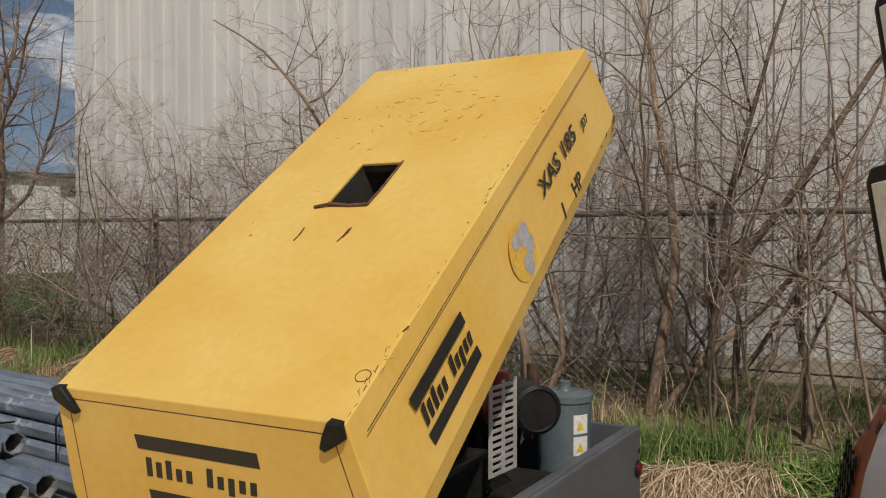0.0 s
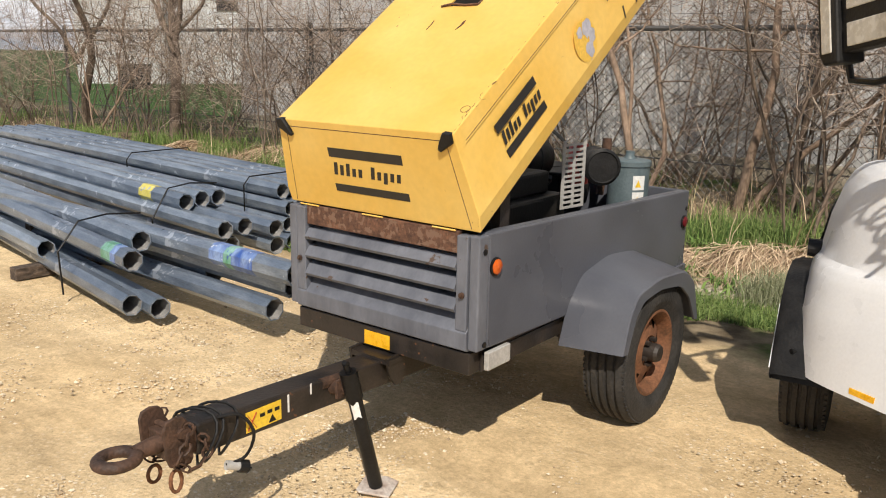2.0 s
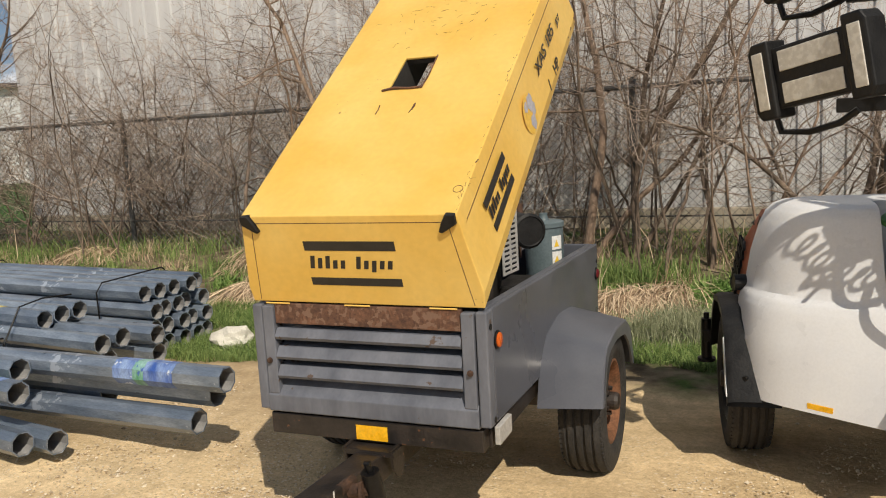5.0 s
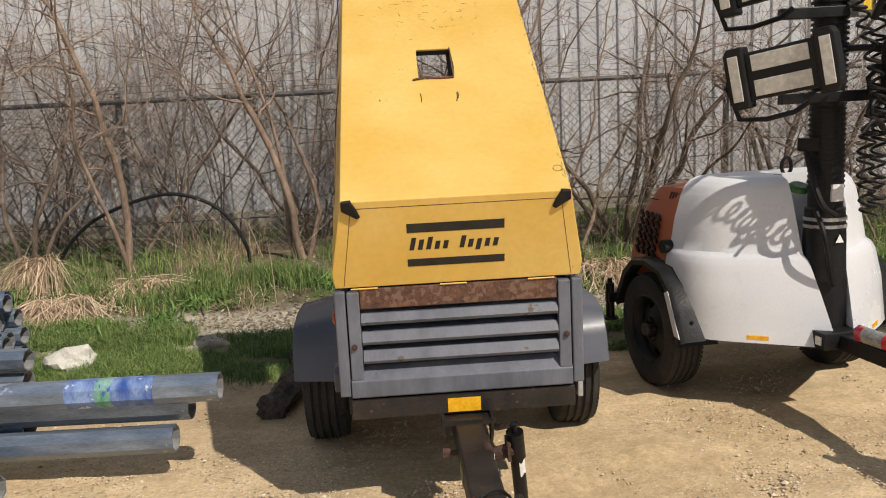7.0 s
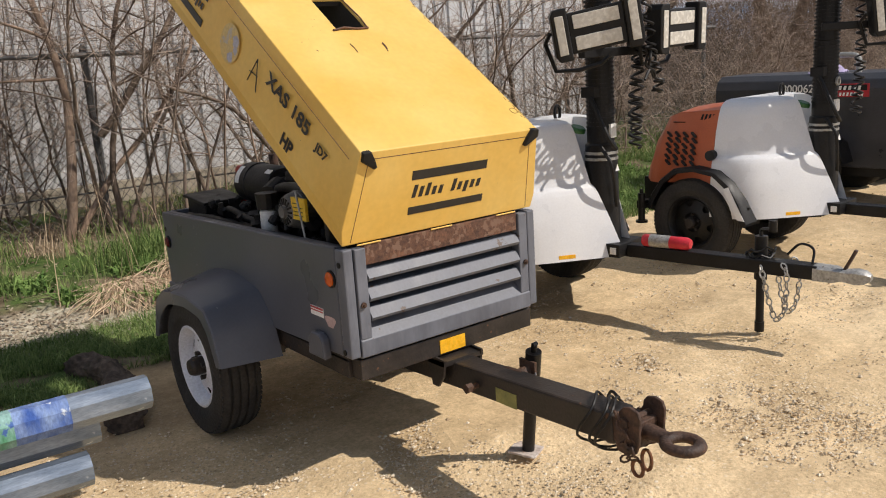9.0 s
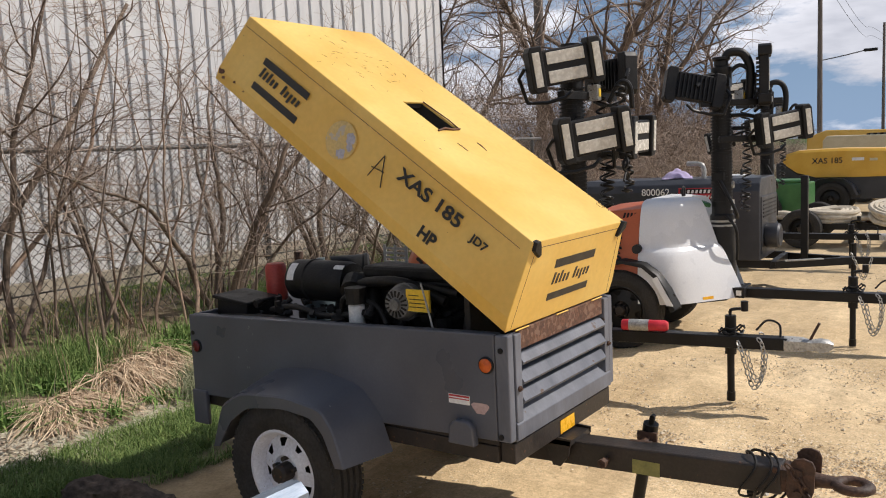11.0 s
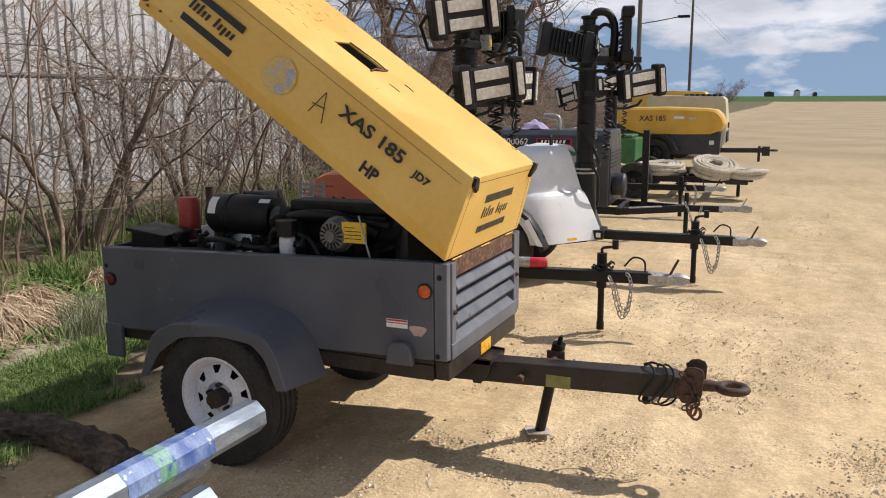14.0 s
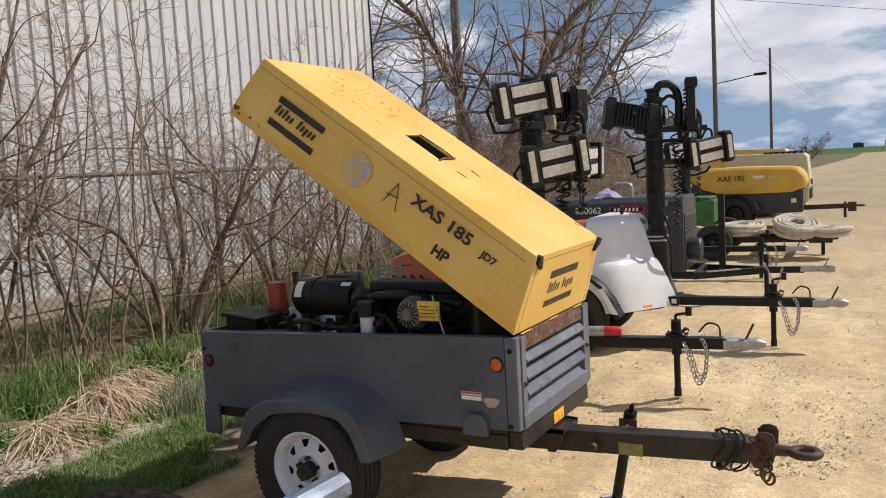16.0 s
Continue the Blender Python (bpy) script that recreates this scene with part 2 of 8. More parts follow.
M_PURPLE = surface("lilac_cloth", (0.36, 0.30, 0.5), (0.5, 0.44, 0.62), 8, 0.9)
M_HOUSE = surface("white_house_siding", (0.66, 0.67, 0.68), (0.74, 0.74, 0.74), 2, 0.6, stretch=(0.4, 0.4, 4))
M_ROOF = surface("dark_shingles", (0.06, 0.055, 0.055), (0.11, 0.1, 0.1), 5, 0.9)
M_GLASS = surface("dark_window_glass", (0.02, 0.022, 0.025), (0.035, 0.04, 0.045), 3, 0.08, bump=0)


def leaf_material(name, dark, pale, rough=0.75):
    """Blades: each island a tone of its own."""
    m = bpy.data.materials.new(name)
    m.use_nodes = True
    n, l = m.node_tree.nodes, m.node_tree.links
    b = n["Principled BSDF"]
    g = n.new("ShaderNodeNewGeometry")
    r = n.new("ShaderNodeValToRGB")
    r.color_ramp.elements[0].color, r.color_ramp.elements[1].color = (*dark, 1), (*pale, 1)
    l.new(g.outputs["Random Per Island"], r.inputs["Fac"])
    l.new(r.outputs["Color"], b.inputs["Base Color"])
    b.inputs["Roughness"].default_value = rough
    b.inputs["Specular IOR Level"].default_value = 0.25
    return m


M_TWIG = leaf_material("bare_twig_bark", (0.075, 0.052, 0.043), (0.62, 0.50, 0.405), 0.85)
M_GRASS = leaf_material("green_grass", (0.055, 0.115, 0.026), (0.30, 0.385, 0.125))
M_WEED = leaf_material("fresh_weed_leaves", (0.07, 0.15, 0.03), (0.26, 0.38, 0.11))
M_STRAW = leaf_material("dry_straw", (0.20, 0.125, 0.07), (0.84, 0.66, 0.46), 0.85)
M_PALEGRASS = leaf_material("pale_grass", (0.15, 0.17, 0.08), (0.46, 0.47, 0.31))
M_LITTER = leaf_material("dead_leaves", (0.13, 0.09, 0.06), (0.50, 0.42, 0.31), 0.9)
M_STONE = leaf_material("gravel_stones", (0.36, 0.27, 0.165), (0.80, 0.69, 0.52), 0.9)


def ground_material():
    """Tan sandy gravel in the yard; soil with moss and litter on the verge; a green field far off."""
    m = bpy.data.materials.new("sandy_ground")
    m.use_nodes = True
    n, l = m.node_tree.nodes, m.node_tree.links
    b = n["Principled BSDF"]
    co = n.new("ShaderNodeTexCoord")

    def nz(scale, detail=5.0, rough=0.55):
        t = n.new("ShaderNodeTexNoise")
        t.inputs["Scale"].default_value, t.inputs["Detail"].default_value, t.inputs["Roughness"].default_value = scale, detail, rough
        l.new(co.outputs["Object"], t.inputs["Vector"])
        return t.outputs["Fac"]

    def ramp(fac, a, ca, z, cz):
        r = n.new("ShaderNodeValToRGB")
        r.color_ramp.elements[0].position, r.color_ramp.elements[1].position = a, z
        r.color_ramp.elements[0].color, r.color_ramp.elements[1].color = (*ca, 1), (*cz, 1)
        l.new(fac, r.inputs["Fac"])
        return r.outputs["Color"]

    def mix(fac, a, c, kind="MIX"):
        x = n.new("ShaderNodeMixRGB")
        x.blend_type = kind
        if isinstance(fac, float):
            x.inputs["Fac"].default_value = fac
        else:
            l.new(fac, x.inputs["Fac"])
        l.new(a, x.inputs["Color1"])
        l.new(c, x.inputs["Color2"])
        return x.outputs["Color"]

    def maths(op, a, c):
        x = n.new("ShaderNodeMath")
        x.operation = op
        for i, v in enumerate((a, c)):
            if isinstance(v, (int, float)):
                x.inputs[i].default_value = v
            else:
                l.new(v, x.inputs[i])
        return x.outputs["Value"]

    def step(v, a, z):
        x = n.new("ShaderNodeMapRange")
        x.inputs["From Min"].default_value, x.inputs["From Max"].default_value = a, z
        l.new(v, x.inputs["Value"])
        return x.outputs["Result"]

    sep = n.new("ShaderNodeSeparateXYZ")
    l.new(co.outputs["Object"], sep.inputs["Vector"])
    sand = ramp(nz(0.55, 7), 0.3, (0.60, 0.452, 0.272), 0.7, (0.745, 0.60, 0.405))
    sand = mix(1.0, sand, ramp(nz(7, 8, 0.68), 0.32, (0.80, 0.78, 0.74), 0.68, (1.14, 1.13, 1.10)), "MULTIPLY")
    sand = mix(1.0, sand, ramp(nz(45, 9, 0.8), 0.32, (0.72, 0.70, 0.66), 0.68, (1.22, 1.21, 1.18)), "MULTIPLY")

    mp = n.new("ShaderNodeMapping")
    mp.inputs["Scale"].default_value = (0.35, 1.7, 1.0)
    l.new(co.outputs["Object"], mp.inputs["Vector"])
    tracks = n.new("ShaderNodeTexNoise")
    tracks.inputs["Scale"].default_value, tracks.inputs["Detail"].default_value, tracks.inputs["Roughness"].default_value = 1.5, 8, 0.65
    l.new(mp.outputs["Vector"], tracks.inputs["Vector"])
    sand = mix(1.0, sand, ramp(tracks.outputs["Fac"], 0.36, (0.84, 0.82, 0.79), 0.62, (1.16, 1.16, 1.15)), "MULTIPLY")
    clods = step(nz(4.5, 8, 0.7), 0.63, 0.70)
    sand = mix(maths("MULTIPLY", clods, 0.5), sand, ramp(nz(30), 0.3, (0.27, 0.19, 0.10), 0.7, (0.44, 0.32, 0.18)))

    def pebbles(scale):
        vor = n.new("ShaderNodeTexVoronoi")
        vor.inputs["Scale"].default_value = scale
        l.new(co.outputs["Object"], vor.inputs["Vector"])
        hump = step(vor.outputs["Distance"], 0.46, 0.16)
        c = n.new("ShaderNodeValToRGB")
        c.color_ramp.elements[0].color, c.color_ramp.elements[1].color = (0.30, 0.225, 0.135, 1), (0.88, 0.80, 0.66, 1)
        mid_c = c.color_ramp.elements.new(0.45)
        mid_c.color = (0.62, 0.47, 0.27, 1)
        l.new(vor.outputs["Color"], c.inputs["Fac"])
        return hump, c.outputs["Color"]

    gravelly = step(nz(0.9, 6, 0.6), 0.42, 0.60)
    h1, c1 = pebbles(48)
    h2, c2 = pebbles(110)
    sand = mix(maths("MULTIPLY", maths("MULTIPLY", h2, gravelly), 0.4), sand, c2)
    sand = mix(maths("MULTIPLY", maths("MULTIPLY", step(h1, 0.25, 0.6), gravelly), 0.8), sand, c1)
    peb = maths("ADD", maths("MULTIPLY", maths("MULTIPLY", h1, gravelly), 0.8), maths("MULTIPLY", maths("MULTIPLY", h2, gravelly), 0.3))
    damp = step(nz(1.7, 7, 0.62), 0.57, 0.70)
    sand = mix(maths("MULTIPLY", damp, 0.30), sand, ramp(nz(8), 0.3, (0.30, 0.21, 0.11), 0.7, (0.42, 0.30, 0.165)))
    # bare brown soil near the log
    trod = maths("MULTIPLY", step(maths("ADD", sep.outputs["Y"], nz(2.2, 5)), 1.2, 1.8), step(maths("SUBTRACT", sep.outputs["X"], nz(2.6, 5)), -0.6, -1.1))
    sand = mix(maths("MULTIPLY", trod, 0.4), sand, ramp(nz(11, 6), 0.3, (0.17, 0.115, 0.065), 0.7, (0.30, 0.21, 0.125)))
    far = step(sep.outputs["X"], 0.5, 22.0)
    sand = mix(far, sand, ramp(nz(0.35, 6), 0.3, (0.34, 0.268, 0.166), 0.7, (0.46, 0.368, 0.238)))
    soil = ramp(nz(6, 7), 0.35, (0.095, 0.072, 0.045), 0.65, (0.27, 0.215, 0.14))
    moss = ramp(nz(14, 6), 0.3, (0.035, 0.07, 0.016), 0.7, (0.1, 0.15, 0.04))
    verge = mix(step(nz(1.6, 6), 0.50, 0.62), soil, moss)
    pale = ramp(nz(22, 7, 0.7), 0.32, (0.28, 0.235, 0.15), 0.66, (0.70, 0.65, 0.53))
    strip_y = maths("ADD", sep.outputs["Y"], maths("MULTIPLY", maths("SUBTRACT", nz(1.8, 5), 0.5), 0.8))
    strip = maths("MULTIPLY", step(strip_y, 2.70, 2.82), step(strip_y, 3.62, 3.40))
    verge = mix(maths("MULTIPLY", strip, 0.85), verge, pale)
    edge = maths("ADD", sep.outputs["Y"], maths("MULTIPLY", maths("SUBTRACT", nz(1.3, 6), 0.5), 0.7))
    edge = maths("SUBTRACT", edge, maths("MULTIPLY", step(sep.outputs["X"], 3.0, 9.0), 2.2))
    colour = mix(step(edge, 1.98, 2.2), sand, verge)
    field = ramp(nz(0.8, 4), 0.3, (0.04, 0.09, 0.02), 0.7, (0.075, 0.14, 0.035))
    colour = mix(maths("MULTIPLY", step(sep.outputs["Y"], 6.9, 7.6), step(sep.outputs["X"], 13.0, 9.0)), colour, field)
    colour = mix(step(sep.outputs["X"], 175.0, 182.0), colour, field)
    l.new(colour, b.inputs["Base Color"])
    b.inputs["Roughness"].default_value = 0.95
    b.inputs["Specular IOR Level"].default_value = 0.2
    bu = n.new("ShaderNodeBump")
    bu.inputs["Strength"].default_value, bu.inputs["Distance"].default_value = 0.5, 0.024
    h = maths("ADD", maths("ADD", maths("MULTIPLY", peb, 0.35), nz(9, 9, 0.72)), maths("ADD", maths("MULTIPLY", nz(2.6, 5, 0.6), 2.2), maths("MULTIPLY", clods, 0.35)))
    l.new(h, bu.inputs["Height"])
    l.new(bu.outputs["Normal"], b.inputs["Normal"])
    return m


M_GROUND = ground_material()


# ---- mesh helpers ----
def part(name, bm, material, parent=None, label="", bevel=0.0, smooth=False):
    """One bmesh as one mesh object, under a thing or a part. A list of materials fills the slots."""
    me = bpy.data.meshes.new(name)
    bmesh.ops.recalc_face_normals(bm, faces=bm.faces[:])
    if smooth:
        for face in bm.faces:
            face.smooth = True
    bm.to_mesh(me)
    bm.free()
    for m in material if isinstance(material, (list, tuple)) else [material]:
        me.materials.append(m)
    ob = new(name, me)
    if bevel:
        bv = ob.modifiers.new("bevel", "BEVEL")
        bv.width, bv.segments, bv.limit_method = bevel, 2, "ANGLE"
    if smooth:
        me.set_sharp_from_angle(angle=radians(38))
    if parent is not None:
        ob.parent = parent
    if label:
        ob["label"] = label
    return ob


def thing(name, label, category, at=(0, 0, 0), rz=0.0, group="", kind=""):
    ob = new(name)
    ob.empty_display_size = 0.1
    ob.matrix_world = pose(*at, 0, 0, rz)
    return tagged(ob, label, category, group, kind)


def box(bm, lo, hi, m=None):
    """An upright box between two corners, put through m."""
    c = [(a + b) / 2 for a, b in zip(lo, hi)]
    s = [max(abs(b - a), 1e-4) for a, b in zip(lo, hi)]
    mm = Matrix.Translation(c) @ Matrix.Diagonal((*s, 1))
    return bmesh.ops.create_cube(bm, size=1, matrix=(m @ mm) if m is not None else mm)["verts"]


def beam(bm, a, b, w, h, up=(0, 0, 1)):
    """A bar of w by h from a to b."""
    a, b = Vector(a), Vector(b)
    d = b - a
    y = d.normalized()
    x = y.cross(Vector(up)).normalized()
    z = x.cross(y)
    m = Matrix((x, y, z)).transposed().to_4x4()
    m.translation = (a + b) / 2
    return bmesh.ops.create_cube(bm, size=1, matrix=m @ Matrix.Diagonal((w, d.length, h, 1)))["verts"]


def rod(bm, a, b, r, r2=None, seg=12, caps=True):
    a, b = Vector(a), Vector(b)
    d = b - a
    m = d.to_track_quat("Z", "Y").to_matrix().to_4x4()
    m.translation = (a + b) / 2
    return bmesh.ops.create_cone(bm, cap_ends=caps, segments=seg, radius1=r, radius2=r if r2 is None else r2, depth=d.length, matrix=m)["verts"]


def tube(bm, pts, r, seg=8, closed=False):
    """A round hose through points."""
    pts = [Vector(p) for p in pts]
    rings = []
    n = len(pts)
    side = None
    for i, p in enumerate(pts):
        a = pts[i - 1] if (i > 0 or closed) else p
        b = pts[(i + 1) % n] if (i < n - 1 or closed) else p
        t = (b - a).normalized()
        if side is None:
            side = t.orthogonal().normalized()
        side = (side - t * side.dot(t)).normalized()
        o = t.cross(side)
        rings.append([bm.verts.new(p + (side * math.cos(k * math.tau / seg) + o * math.sin(k * math.tau / seg)) * r) for k in range(seg)])
    for i in range(n if closed else n - 1):
        a, b = rings[i], rings[(i + 1) % n]
        for k in range(seg):
            bm.faces.new((a[k], a[(k + 1) % seg], b[(k + 1) % seg], b[k]))
    if not closed:
        bm.faces.new(rings[0])
        bm.faces.new(rings[-1])


def curve_points(ctrl, n=24):
    """A smooth line through control points."""
    c = [Vector(p) for p in ctrl]
    c = [c[0] * 2 - c[1]] + c + [c[-1] * 2 - c[-2]]
    out = []
    for i in range(1, len(c) - 2):
        for k in range(n):
            t = k / n
            out.append(0.5 * (2 * c[i] + (c[i + 1] - c[i - 1]) * t + (2 * c[i - 1] - 5 * c[i] + 4 * c[i + 1] - c[i + 2]) * t * t + (3 * c[i] - c[i - 1] - 3 * c[i + 1] + c[i + 2]) * t ** 3))
    out.append(c[-2])
    return out


def lathe(bm, profile, m, seg=40):
    """Turns (radius, height) pairs round the z axis of m."""
    rings = []
    for r, h in profile:
        rings.append([bm.verts.new(m @ Vector((r * math.cos(k * math.tau / seg), r * math.sin(k * math.tau / seg), h))) for k in range(seg)])
    for a, b in zip(rings, rings[1:]):
        for k in range(seg):
            bm.faces.new((a[k], a[(k + 1) % seg], b[(k + 1) % seg], b[k]))


def loft(bm, sections, closed=True, caps=True):
    rings = [[bm.verts.new(p) for p in s] for s in sections]
    n = len(rings[0])
    for a, b in zip(rings, rings[1:]):
        for k in range(n if closed else n - 1):
            bm.faces.new((a[k], a[(k + 1) % n], b[(k + 1) % n], b[k]))
    if caps:
        bm.faces.new(rings[0])
        bm.faces.new(rings[-1])


def chain(bm, ctrl, r=0.012, wire=0.0032):
    """Links along a sagging line, each turned a quarter from the last."""
    pts = curve_points(ctrl, 14)
    walked, k = 0.0, 0
    for a, b in zip(pts, pts[1:]):
        walked += (b - a).length
        if walked < r * 2.1:
            continue
        walked = 0.0
        t = (b - a).normalized()
        s = t.orthogonal().normalized()
        o = t.cross(s)
        if k % 2:
            s, o = o, s
        k += 1
        tube(bm, [a + t * math.cos(q * math.tau / 8) * r * 1.5 + s * math.sin(q * math.tau / 8) * r for q in range(8)], wire, 4, True)


def lettering(name, text, size, m, material, parent, weight=0.0, label=""):
    """Built-in font, as a thin mesh on the plane of m."""
    cu = bpy.data.curves.new(name, "FONT")
    cu.body, cu.size, cu.extrude, cu.offset, cu.resolution_u = text, size, 0.0006, weight, 4
    tmp = bpy.data.objects.new(name, cu)
    scene.collection.objects.link(tmp)
    bpy.context.view_layer.update()
    me = bpy.data.meshes.new_from_object(tmp.evaluated_get(bpy.context.evaluated_depsgraph_get()))
    bpy.data.objects.remove(tmp)
    bpy.data.curves.remove(cu)
    me.materials.append(material)
    ob = new(name, me)
    ob.parent = parent
    ob.matrix_basis = m
    if label:
        ob["label"] = label
    return ob


def plane_at(o, u, v):
    """A matrix with x along u, y along v as nearly as may be, z out of the plane."""
    u, v = Vector(u).normalized(), Vector(v)
    n = u.cross(v).normalized()
    m = Matrix((u, n.cross(u), n)).transposed().to_4x4()
    m.translation = Vector(o)
    return m


def wordmark(bm, m, w, h, pattern):
    """A brand's word as a row of slanted plain blocks."""
    step = w / len(pattern)
    for i, tall in enumerate(pattern):
        if tall <= 0:
            continue
        y0, y1 = (0, h * tall) if tall < 2 else (-h * 0.35, h * (tall - 2))
        x = i * step
        sl = 0.22
        for dx, wd, a, b in ((0.0, 0.56, y0, y1),):
            q = [(x + dx * step + a * sl, a), (x + dx * step + wd * step + a * sl, a), (x + dx * step + wd * step + b * sl, b), (x + dx * step + b * sl, b)]
            lo = [bm.verts.new(m @ Vector((p[0], p[1], 0))) for p in q]
            hi = [bm.verts.new(m @ Vector((p[0], p[1], 0.0012))) for p in q]
            bm.faces.new(hi)
            for k in range(4):
                bm.faces.new((lo[k], lo[(k + 1) % 4], hi[(k + 1) % 4], hi[k]))


# ---- ground ----
def ground_z(x, y):
    rise = np.clip((y - 2.5) / 2.6, 0, 1)
    z = 0.30 * rise * rise * (3 - 2 * rise)
    fade = np.clip((np.hypot(x, y) - 60) / 120, 0, 1)
    z = z * (1 - fade) + 1.2 * np.clip((x - 170) / 60, 0, 1)
    z = z + 0.008 * np.sin(x * 2.1 + 0.7 * y) * np.cos(y * 1.7 - 0.4 * x) + 0.005 * np.sin(x * 5.3 + 2) * np.sin(y * 4.7 + 1)
    return z - 0.006


def axis(lo, a, b, hi, fine):
    left = a - np.geomspace(fine, a - lo, 26)[::-1]
    right = b + np.geomspace(fine, hi - b, 26)
    return np.concatenate([left, np.arange(a, b + 1e-6, fine), right])


gx, gy = axis(-600, -5.0, 6.0, 900, 0.09), axis(-400, -3.0, 6.0, 600, 0.09)
GX, GY = np.meshgrid(gx, gy)
bump_z = np.array([[noise.noise((x * 2.3, y * 2.3, 0.3)) * (0.022 if x < 1.3 else 0.036) + noise.noise((x * 6, y * 6, 4)) * 0.015 if -6 < x < 7 and -4 < y < 7 else 0.0 for x in gx] for y in gy])
GZ = ground_z(GX, GY) + bump_z
nx_, ny_ = len(gx), len(gy)
idx = np.arange(nx_ * ny_).reshape(ny_, nx_)
quads = np.stack([idx[:-1, :-1], idx[:-1, 1:], idx[1:, 1:], idx[1:, :-1]], -1).reshape(-1, 4)
me = bpy.data.meshes.new("ground")
me.from_pydata(np.stack([GX, GY, GZ], -1).reshape(-1, 3).tolist(), [], quads.tolist())
me.materials.append(M_GROUND)
for p in me.polygons:
    p.use_smooth = True
tagged(new("ground", me), "tan sandy gravel yard with a grassy verge along the fence", "ground", kind="structure")

# ---- building behind the fence: ribbed metal siding on a concrete footing ----
WALL_Y, WALL_X0, WALL_X1, WALL_TOP = 6.75, -9.2, 8.9, 7.0
bm = bmesh.new()
profile, x = [], WALL_X0
while x < WALL_X1:
    profile += [(x, 0), (x + 0.165, 0), (x + 0.178, -0.030), (x + 0.216, -0.030), (x + 0.229, 0)]
    x += 0.230
profile = [(min(px, WALL_X1), py) for px, py in profile]
back = [(WALL_X1, 0.16), (WALL_X0, 0.16)]
loft(bm, [[Vector((px, WALL_Y + py, z)) for px, py in profile + back] for z in (0.52, WALL_TOP)])
tagged(part("wall_south", bm, M_SIDING), "pale grey ribbed metal siding of a tall building", "wall", kind="structure")
bm = bmesh.new()
box(bm, (WALL_X0 - 0.02, WALL_Y - 0.05, 0.0), (WALL_X1 + 0.02, WALL_Y + 0.2, 0.516))
tagged(part("footing", bm, M_CONCRETE, bevel=0.01), "tan stained concrete footing under the siding", "footing", kind="structure")
for sx, nm in ((WALL_X0, "wall_west"), (WALL_X1, "wall_east")):
    bm = bmesh.new()
    y, prof = WALL_Y + 0.165, []
    while y < 24:
        prof += [(y, 0), (y + 0.215, 0), (y + 0.24, 0.035), (y + 0.28, 0.035)]
        y += 0.305
    sg = 1 if sx > 0 else -1
    pts = [(sx + sg * (d + 0.003), yy) for yy, d in prof] + [(sx - sg * 0.16, prof[-1][0]), (sx - sg * 0.16, prof[0][0])]
    loft(bm, [[Vector((px, py, z)) for px, py in pts] for z in (0.1, WALL_TOP)])
    tagged(part(nm, bm, M_SIDING), "pale ribbed metal end wall of the building", "wall", kind="structure")
bm = bmesh.new()
box(bm, (WALL_X0 - 0.3, WALL_Y - 0.3, WALL_TOP + 0.004), (WALL_X1 + 0.3, 24.4, WALL_TOP + 0.25))
tagged(part("building_roof", bm, M_ROOF), "dark flat eaves of the metal building", "roof", kind="structure")

# ---- chain-link fence ----
FENCE_Y, FX0, FX1, FTOP, FBOT = 5.05, -15.0, 9.2, 1.80, 0.30
fence = thing("chain_link_fence", "weathered chain-link fence with steel rail, grown through by brush", "fence", (0, FENCE_Y, 0))
bm = bmesh.new()
rod(bm, (FX0, 0, FTOP), (FX1, 0, FTOP), 0.023, seg=8)
part("top_rail", bm, M_WIRE, fence)
bm = bmesh.new()
rod(bm, (FX0, 0.02, FBOT + 0.33), (FX1, 0.02, FBOT + 0.33), 0.008, seg=5)
part("tension_wire", bm, M_WIRE, fence)
bm = bmesh.new()
rod(bm, (0, 0.05, 0), (0, 0.05, FTOP + 0.05), 0.03, seg=10)
rod(bm, (0, 0.05, FTOP + 0.05), (0, 0.05, FTOP + 0.09), 0.036, 0.01, seg=10)
post = part("post", bm, M_WIRE, fence)
post_mesh = post.data
for dz in (0.07, 0.13):
    bm = bmesh.new()
    tube(bm, [(FX0 + k * 1.2, -0.02 + 0.004 * math.sin(k), FTOP + dz + 0.012 * math.sin(k * 1.7 + dz * 30)) for k in range(21)], 0.003, 4)
    part("wire_strand", bm, M_WIRE, fence)
for i in range(9):
    px = -14.6 + i * 2.95
    o = post if i == 0 else new("post", post_mesh)
    o.parent = fence
    o.location = (px, 0, 0)
bm = bmesh.new()
vs, fs = [], []
hgt = FTOP - FBOT
xw = FX0 - hgt
while xw < FX1:
    for sg, off in ((1, 0.0), (-1, 0.006)):
        a = (xw, off, FBOT) if sg > 0 else (xw + hgt, off, FBOT)
        b = (xw + hgt, off, FTOP) if sg > 0 else (xw, off, FTOP)
        k = len(vs)
        for p in (a, b):
            for q in range(3):
                an = q * math.tau / 3
                vs.append((p[0] + 0.0036 * math.cos(an), p[1] + 0.0036 * math.sin(an), p[2]))
        for q in range(3):
            fs.append((k + q, k + (q + 1) % 3, k + 3 + (q + 1) % 3, k + 3 + q))
    xw += 0.078
me = bpy.data.meshes.new("wire_mesh")
me.from_pydata(vs, [], fs)
me.materials.append(M_WIRE)
o = new("wire_mesh", me)
o.parent = fence
tagged(o, kind="stuff")


# ---- the compressor trailer ----
HW, LEN = 0.465, 1.815
FBz, RBz = 0.938, 0.883
trailer = thing("compressor_trailer", "grey towed compressor, yellow hood raised, on a gravel yard", "compressor")


def top_z(y):
    return FBz + (RBz - FBz) * y / LEN


